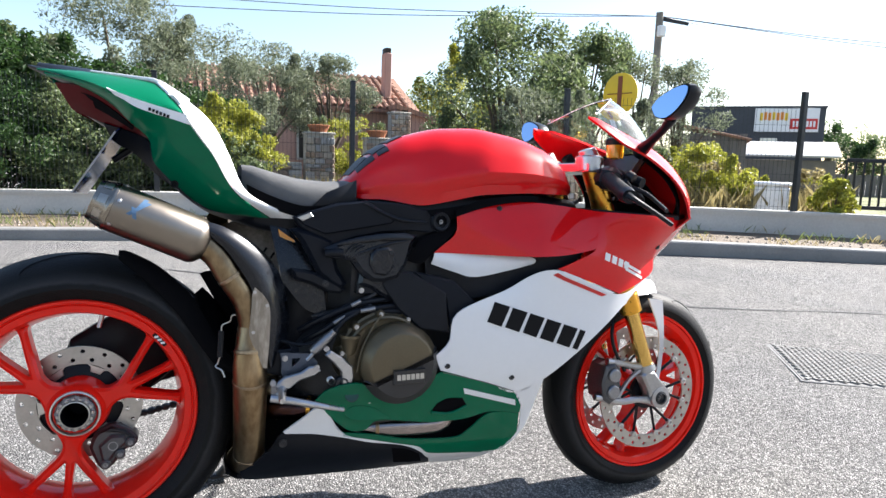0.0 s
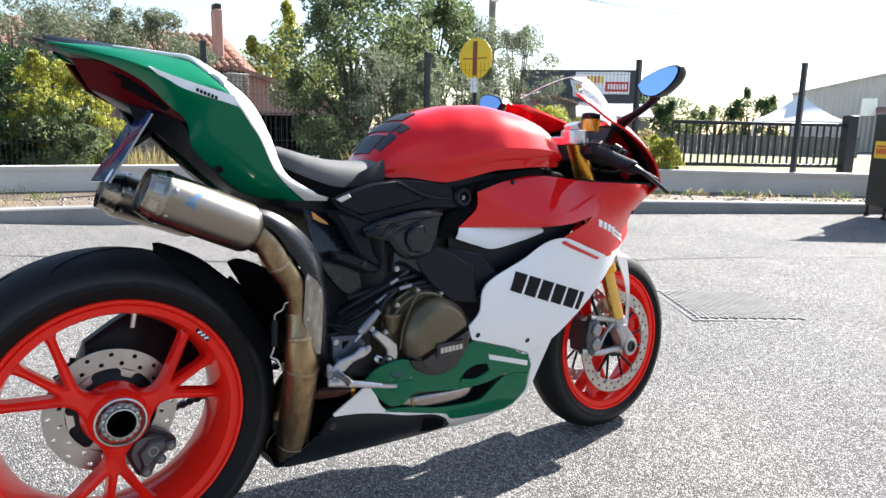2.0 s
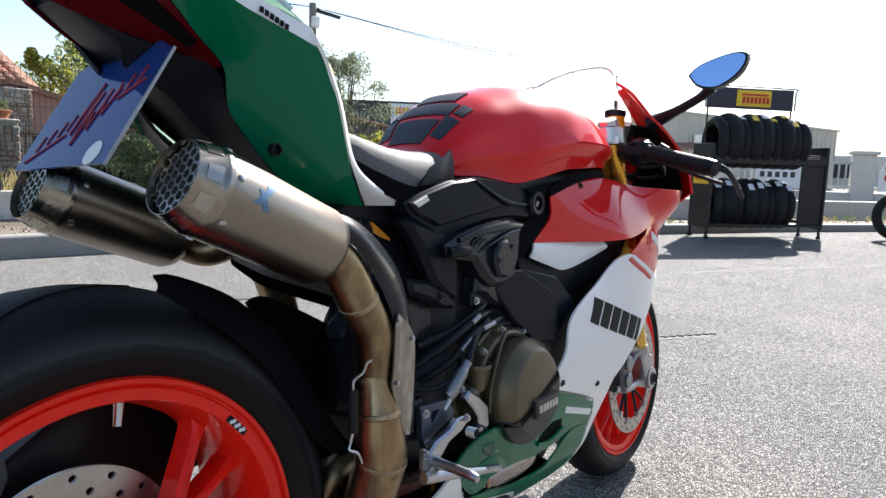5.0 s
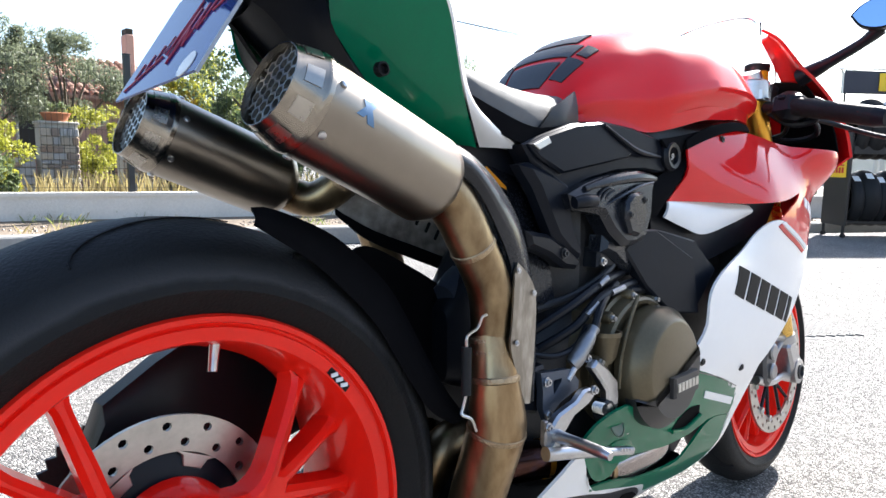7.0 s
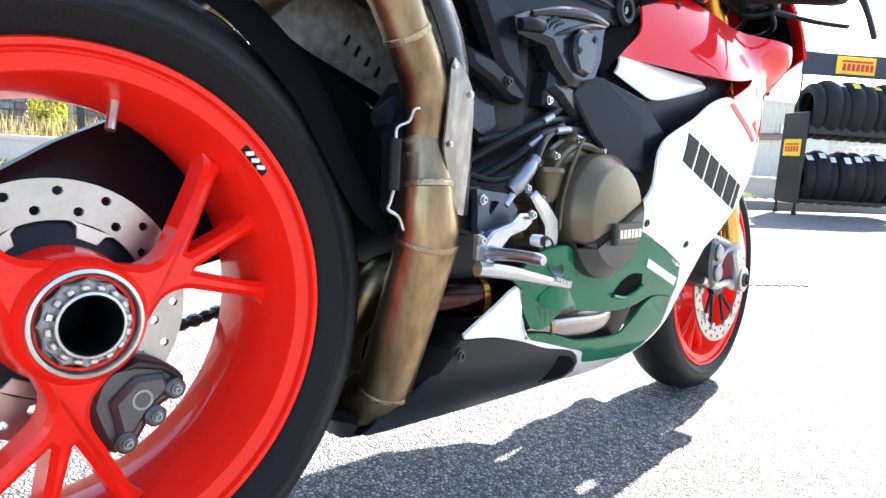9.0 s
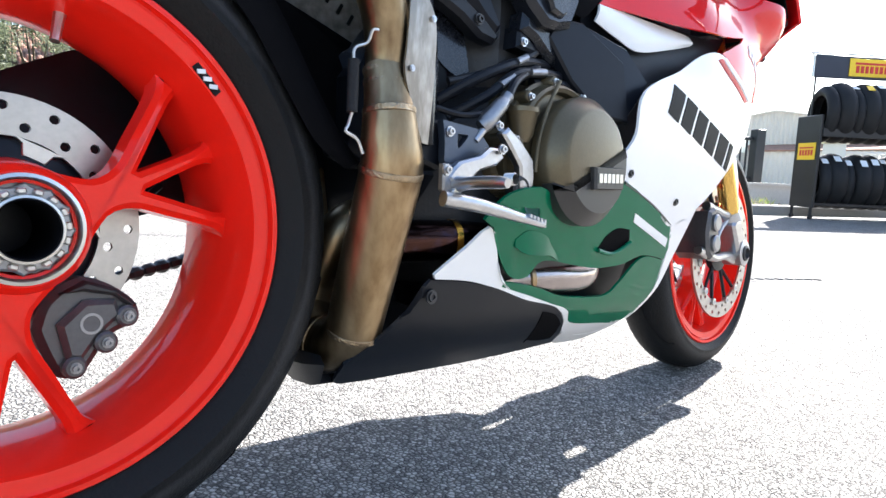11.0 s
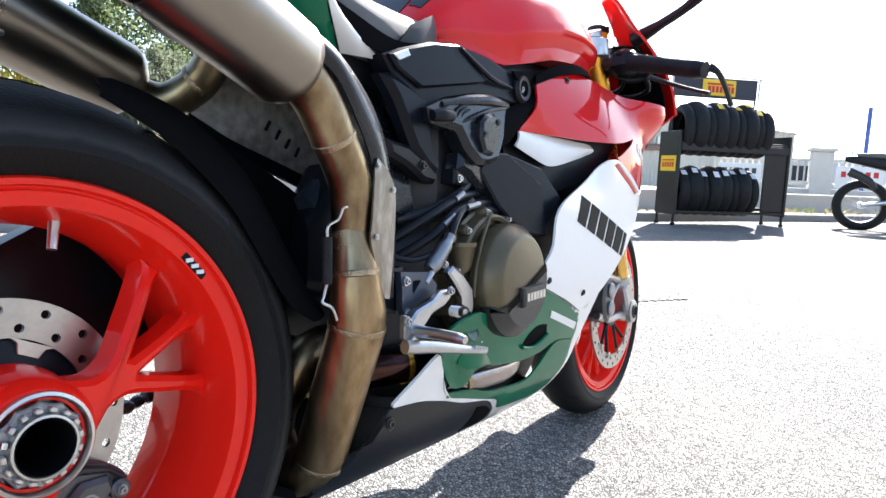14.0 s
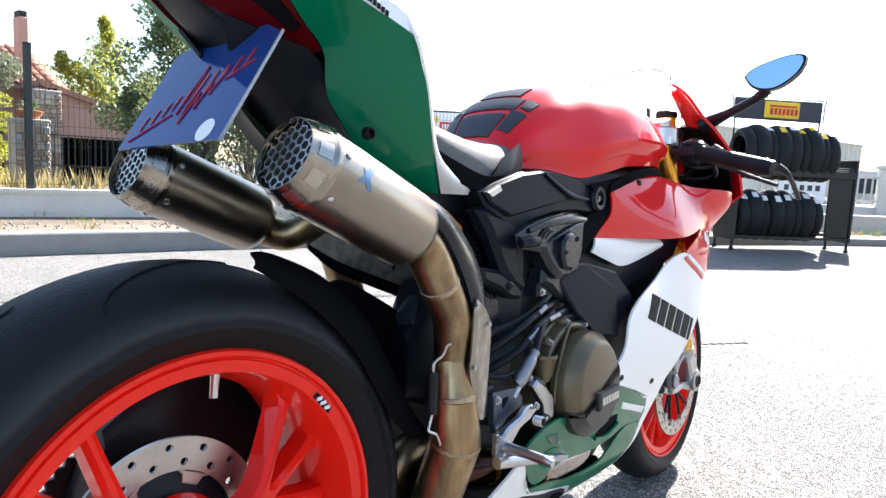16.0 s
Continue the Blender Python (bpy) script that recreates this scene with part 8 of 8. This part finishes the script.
part("swingarm", tube([(0, -0.10, 0.315), (0.30, -0.10, 0.37), (0.58, -0.08, 0.42)], [0.022, 0.03, 0.035], 10), ALU, other, "silver swingarm")
part("engine", hull([(0.50, 0.28, 0.55, 0.10), (0.62, 0.25, 0.62, 0.15), (0.85, 0.25, 0.62, 0.15), (0.95, 0.32, 0.55, 0.10)]), DARKMETAL, other, "dark engine")
part("tail", hull([(-0.22, 0.84, 0.90, 0.05), (-0.05, 0.80, 0.92, 0.09), (0.20, 0.74, 0.90, 0.11), (0.42, 0.70, 0.86, 0.11)]), PLASTIC, other, "black tail cover")
part("seat", hull([(-0.10, 0.90, 0.94, 0.10), (0.15, 0.88, 0.95, 0.13), (0.50, 0.82, 0.90, 0.12)]), LEATHER, other, "dark seat")
part("tank", hull([(0.45, 0.72, 0.92, 0.10), (0.62, 0.70, 1.02, 0.16), (0.85, 0.72, 1.05, 0.17), (1.02, 0.76, 0.95, 0.10)]), PLASTIC, other, "black tank")
part("silencer", tube([(0.12, -0.14, 0.52), (0.02, -0.15, 0.62), (-0.18, -0.16, 0.72)], [0.03, 0.05, 0.05], 14), DARKMETAL, other, "dark silencer")
part("side_panel", skin([(0.20, -0.12, 0.80), (0.42, -0.13, 0.74)], [(0.22, -0.12, 0.62), (0.40, -0.13, 0.58)], n=8, rows=4, bulge=0.01), material("pale_blue_panel", (0.45, 0.55, 0.70), 0.4), other, "pale blue side panel")
for q in (-0.09, 0.09):
    part("fork_leg", tube([(1.05, q, 0.98), (1.42, q, 0.34)], 0.024, 10, 2), DARKMETAL, other)
part("handlebar", tube([(1.0, -0.38, 1.08), (1.06, -0.15, 1.04), (1.06, 0.15, 1.04), (1.0, 0.38, 1.08)], 0.012, 8), DARKMETAL, other)
part("headlamp", hull([(1.08, 0.84, 0.98, 0.06), (1.16, 0.82, 1.02, 0.09), (1.22, 0.85, 0.98, 0.05)]), WHITEINK, other, "white headlamp cowl")
part("stand", tube([(0.55, 0.10, 0.30), (0.50, 0.26, 0.0)], 0.012, 8, 2), DARKMETAL, other)

# ---- tyre rack ----
rack = thing("tyre_rack", "black two-shelf tyre rack with a header board", "rack", Matrix.Translation((7.62, 1.50, 0.012)) @ pose(0, 0, 0, 0, 0, -41.5))
BLACKMETAL = material("black_powder_coat", (0.016, 0.016, 0.018), 0.4, 0.3, 0.2)
RW, RD = 1.50, 0.42
for x in (0.0, RW):
    e = part("end_panel", moved(block(0, RD / 2, 0.62, 0.03, RD, 0.98, 0.006), pose(x, 0, 0)), BLACKMETAL, rack, "black end panel")
    for y in (0.04, RD - 0.04):
        part("foot", tube([(x, y, 0.0), (x, y, 0.14)], 0.016, 8, 2), BLACKMETAL, rack)
        part("caster", turned([(0.01, -0.012), (0.025, -0.012), (0.025, 0.012), (0.01, 0.012)], 14, (x, y, 0.024)), RUBBER, rack)
part("side_label", block(-0.017, 0.20, 0.73, 0.004, 0.31, 0.18), YELLOW, rack, "yellow label with red marks")
for i in range(5):
    part("side_mark", block(-0.020, 0.30 - 0.050 * i, 0.715, 0.003, 0.032, 0.06), REDINK, rack, "red letter as a plain bar")
part("side_mark", block(-0.020, 0.20, 0.768, 0.003, 0.24, 0.016), REDINK, rack)
for z in (0.17, 0.97):
    for y in (0.03, RD - 0.03):
        part("shelf_rail", block(RW / 2, y, z + (0.03 if y > 0.2 else 0), RW, 0.035, 0.035, 0.005), BLACKMETAL, rack, "black shelf rail")
part("shelf_beam", block(RW / 2, 0.0, 0.925, RW - 0.03, 0.025, 0.085, 0.004), BLACKMETAL, rack, "black beam under the upper row")
part("end_gusset", block(RW - 0.17, 0.03, 0.60, 0.30, 0.02, 0.82, 0.004), BLACKMETAL, rack, "black front panel")
for x in (0.10, 1.22):
    part("header_post", tube([(x, RD - 0.05, 0.9), (x, RD - 0.05, 1.79)], 0.011, 8, 2), BLACKMETAL, rack)
head = part("header_board", block(0.66, RD - 0.05, 1.665, 1.16, 0.022, 0.25, 0.008), material("navy_board", (0.012, 0.014, 0.03), 0.35, 0, 0.1), rack, "dark navy header board")
part("header_rim", tube([(0.06, RD - 0.062, 1.54), (0.06, RD - 0.062, 1.78), (0.08, RD - 0.062, 1.805), (1.24, RD - 0.062, 1.805), (1.26, RD - 0.062, 1.78), (1.26, RD - 0.062, 1.54)], 0.013, 6, 30), STEEL, head, "bright tubular rim")
part("header_label", block(0.69, RD - 0.068, 1.665, 0.46, 0.012, 0.19, 0.003), YELLOW, head, "yellow label")
for i in range(7):
    part("header_mark", block(0.55 + 0.054 * i, RD - 0.076, 1.645, 0.036, 0.006, 0.075), REDINK, head, "red letter as a plain bar")
part("header_mark", block(0.70, RD - 0.076, 1.708, 0.36, 0.006, 0.022), REDINK, head, "red bar over the letters")


def rack_tyre(x, z, r, half, yaw, tilt, label):
    t = thing("motorcycle_tyre", label, "tyre", rack.matrix_world @ Matrix.Translation((x, RD / 2, z + r)) @ pose(0, tilt, 0, 0, 0, 90 + yaw), "tyres on the rack")
    prof = tyre_profile(r - 0.095, r, half)
    part("casing", turned(prof + [(r - 0.085, half * 0.6), (r - 0.02, half * 0.45), (r - 0.012, 0), (r - 0.02, -half * 0.45), (r - 0.085, -half * 0.6)], 44, closed=True), RUBBER, t)
    return t


LABELCOL = (WHITEINK, YELLOW, WHITEINK, WHITEINK, material("pale_blue_label", (0.35, 0.5, 0.75), 0.5))
rng = np.random.default_rng(71)
for row, z, count in ((0, 0.83, 9), (1, 0.12, 8)):
    x = 0.16
    for i in range(count):
        half = (0.062, 0.095, 0.060, 0.09, 0.085, 0.06, 0.09, 0.06, 0.075)[i % 9]
        r = 0.30 + 0.02 * (half > 0.08)
        t = rack_tyre(x + half - 0.09, z, r - (0.02 if row else 0), half, 6 * (rng.random() - 0.5) - 8, 0, "new black motorcycle tyre with a paper label")
        if i > 1 or row:
            a = radians(70 + 35 * rng.random())
            rr = r - (0.02 if row else 0) + 0.002
            lab = part("paper_label", moved(block(0, 0, 0, 0.085, 0.065, 0.004), pose(rr * math.cos(a) * 0 - rr * math.sin(radians(40)) * 0, 0, 0)), LABELCOL[int(rng.integers(5))], t, "paper label")
            b = radians(110 + 30 * rng.random())
            lab.matrix_local = Matrix.Translation((rr * math.cos(b), half * 0.15, rr * math.sin(b))) @ pose(0, 0, 0, 0, 90 - math.degrees(b), 0)
        x += half * 1.72

# ---- drain cover and seam in the asphalt ----
IRON = material("cast_iron", (0.23, 0.225, 0.215), 0.85, 0.0, 0.3, fine=90, bump=0.3)
cover = thing("drain_cover", "square cast iron drain cover with a diamond grid", "drain cover", Matrix.Translation((3.13, 0.58, -0.040)) @ pose(0, 0, 0, 0, 0, -34.0))
part("frame", join(block(0, -0.30, 0.002, 0.62, 0.012, 0.010, 0.002), block(0, 0.30, 0.002, 0.62, 0.012, 0.010, 0.002), block(-0.30, 0, 0.002, 0.012, 0.585, 0.010, 0.002), block(0.30, 0, 0.002, 0.012, 0.585, 0.010, 0.002)), IRON, cover, "iron frame")
part("plate", block(0, 0, 0.000, 0.585, 0.585, 0.014), IRON, cover, "iron plate")
ribs = []
for i in range(-11, 12):
    u = i * 0.05
    L = 0.80 - abs(u) * 1.4
    if L > 0.06:
        L = min(L, 0.8)
        h = max(0.02, 0.40 - abs(u) * 0.707)
        ribs.append(moved(block(0, u * 0.707, 0.011, 0.79 - 2 * abs(u) * 0.707, 0.018, 0.005), pose(0, 0, 0, 0, 0, 45)))
        ribs.append(moved(block(0, u * 0.707, 0.011, 0.79 - 2 * abs(u) * 0.707, 0.018, 0.005), pose(0, 0, 0, 0, 0, -45)))
ob = part("tread_ribs", join(*ribs), IRON, cover, "raised diamond ribs")
ob["kind"] = "stuff"
sp = spline([(-3.5, 4.6, 0), (0.0, 3.68, 0), (3.25, 1.83, 0), (4.4, 1.28, 0), (6.3, 0.05, 0), (9.5, -2.2, 0)], 60)
rows = []
for i, p in enumerate(sp):
    d = (sp[min(i + 1, 59)] - sp[max(i - 1, 0)]).normalized()
    s = Vector((-d.y, d.x, 0))
    z = ground_z(p.x, p.y) + 0.004
    w = 0.011 + 0.004 * math.sin(i * 1.7)
    rows.append([p + s * w + Vector((0, 0, z)), p - s * w + Vector((0, 0, z))])
seam = new("asphalt_seam", mesh("asphalt_seam", [q for r in rows for q in r], [(2 * i, 2 * i + 1, 2 * i + 3, 2 * i + 2) for i in range(59)]))
seam.data.materials.append(material("tar_seam", (0.04, 0.04, 0.042), 0.7))
tagged(seam, "dark tar seam across the asphalt", "seam", kind="structure")

# plain shop wall behind the walk, closing the yard
back = new("wall_south", mesh("wall_south", *block(4, -9.2, 1.6, 30, 0.3, 3.2, 0.02)))
back.data.materials.append(PLASTER)
tagged(back, "plain pale shop wall closing the yard", "wall", kind="structure")
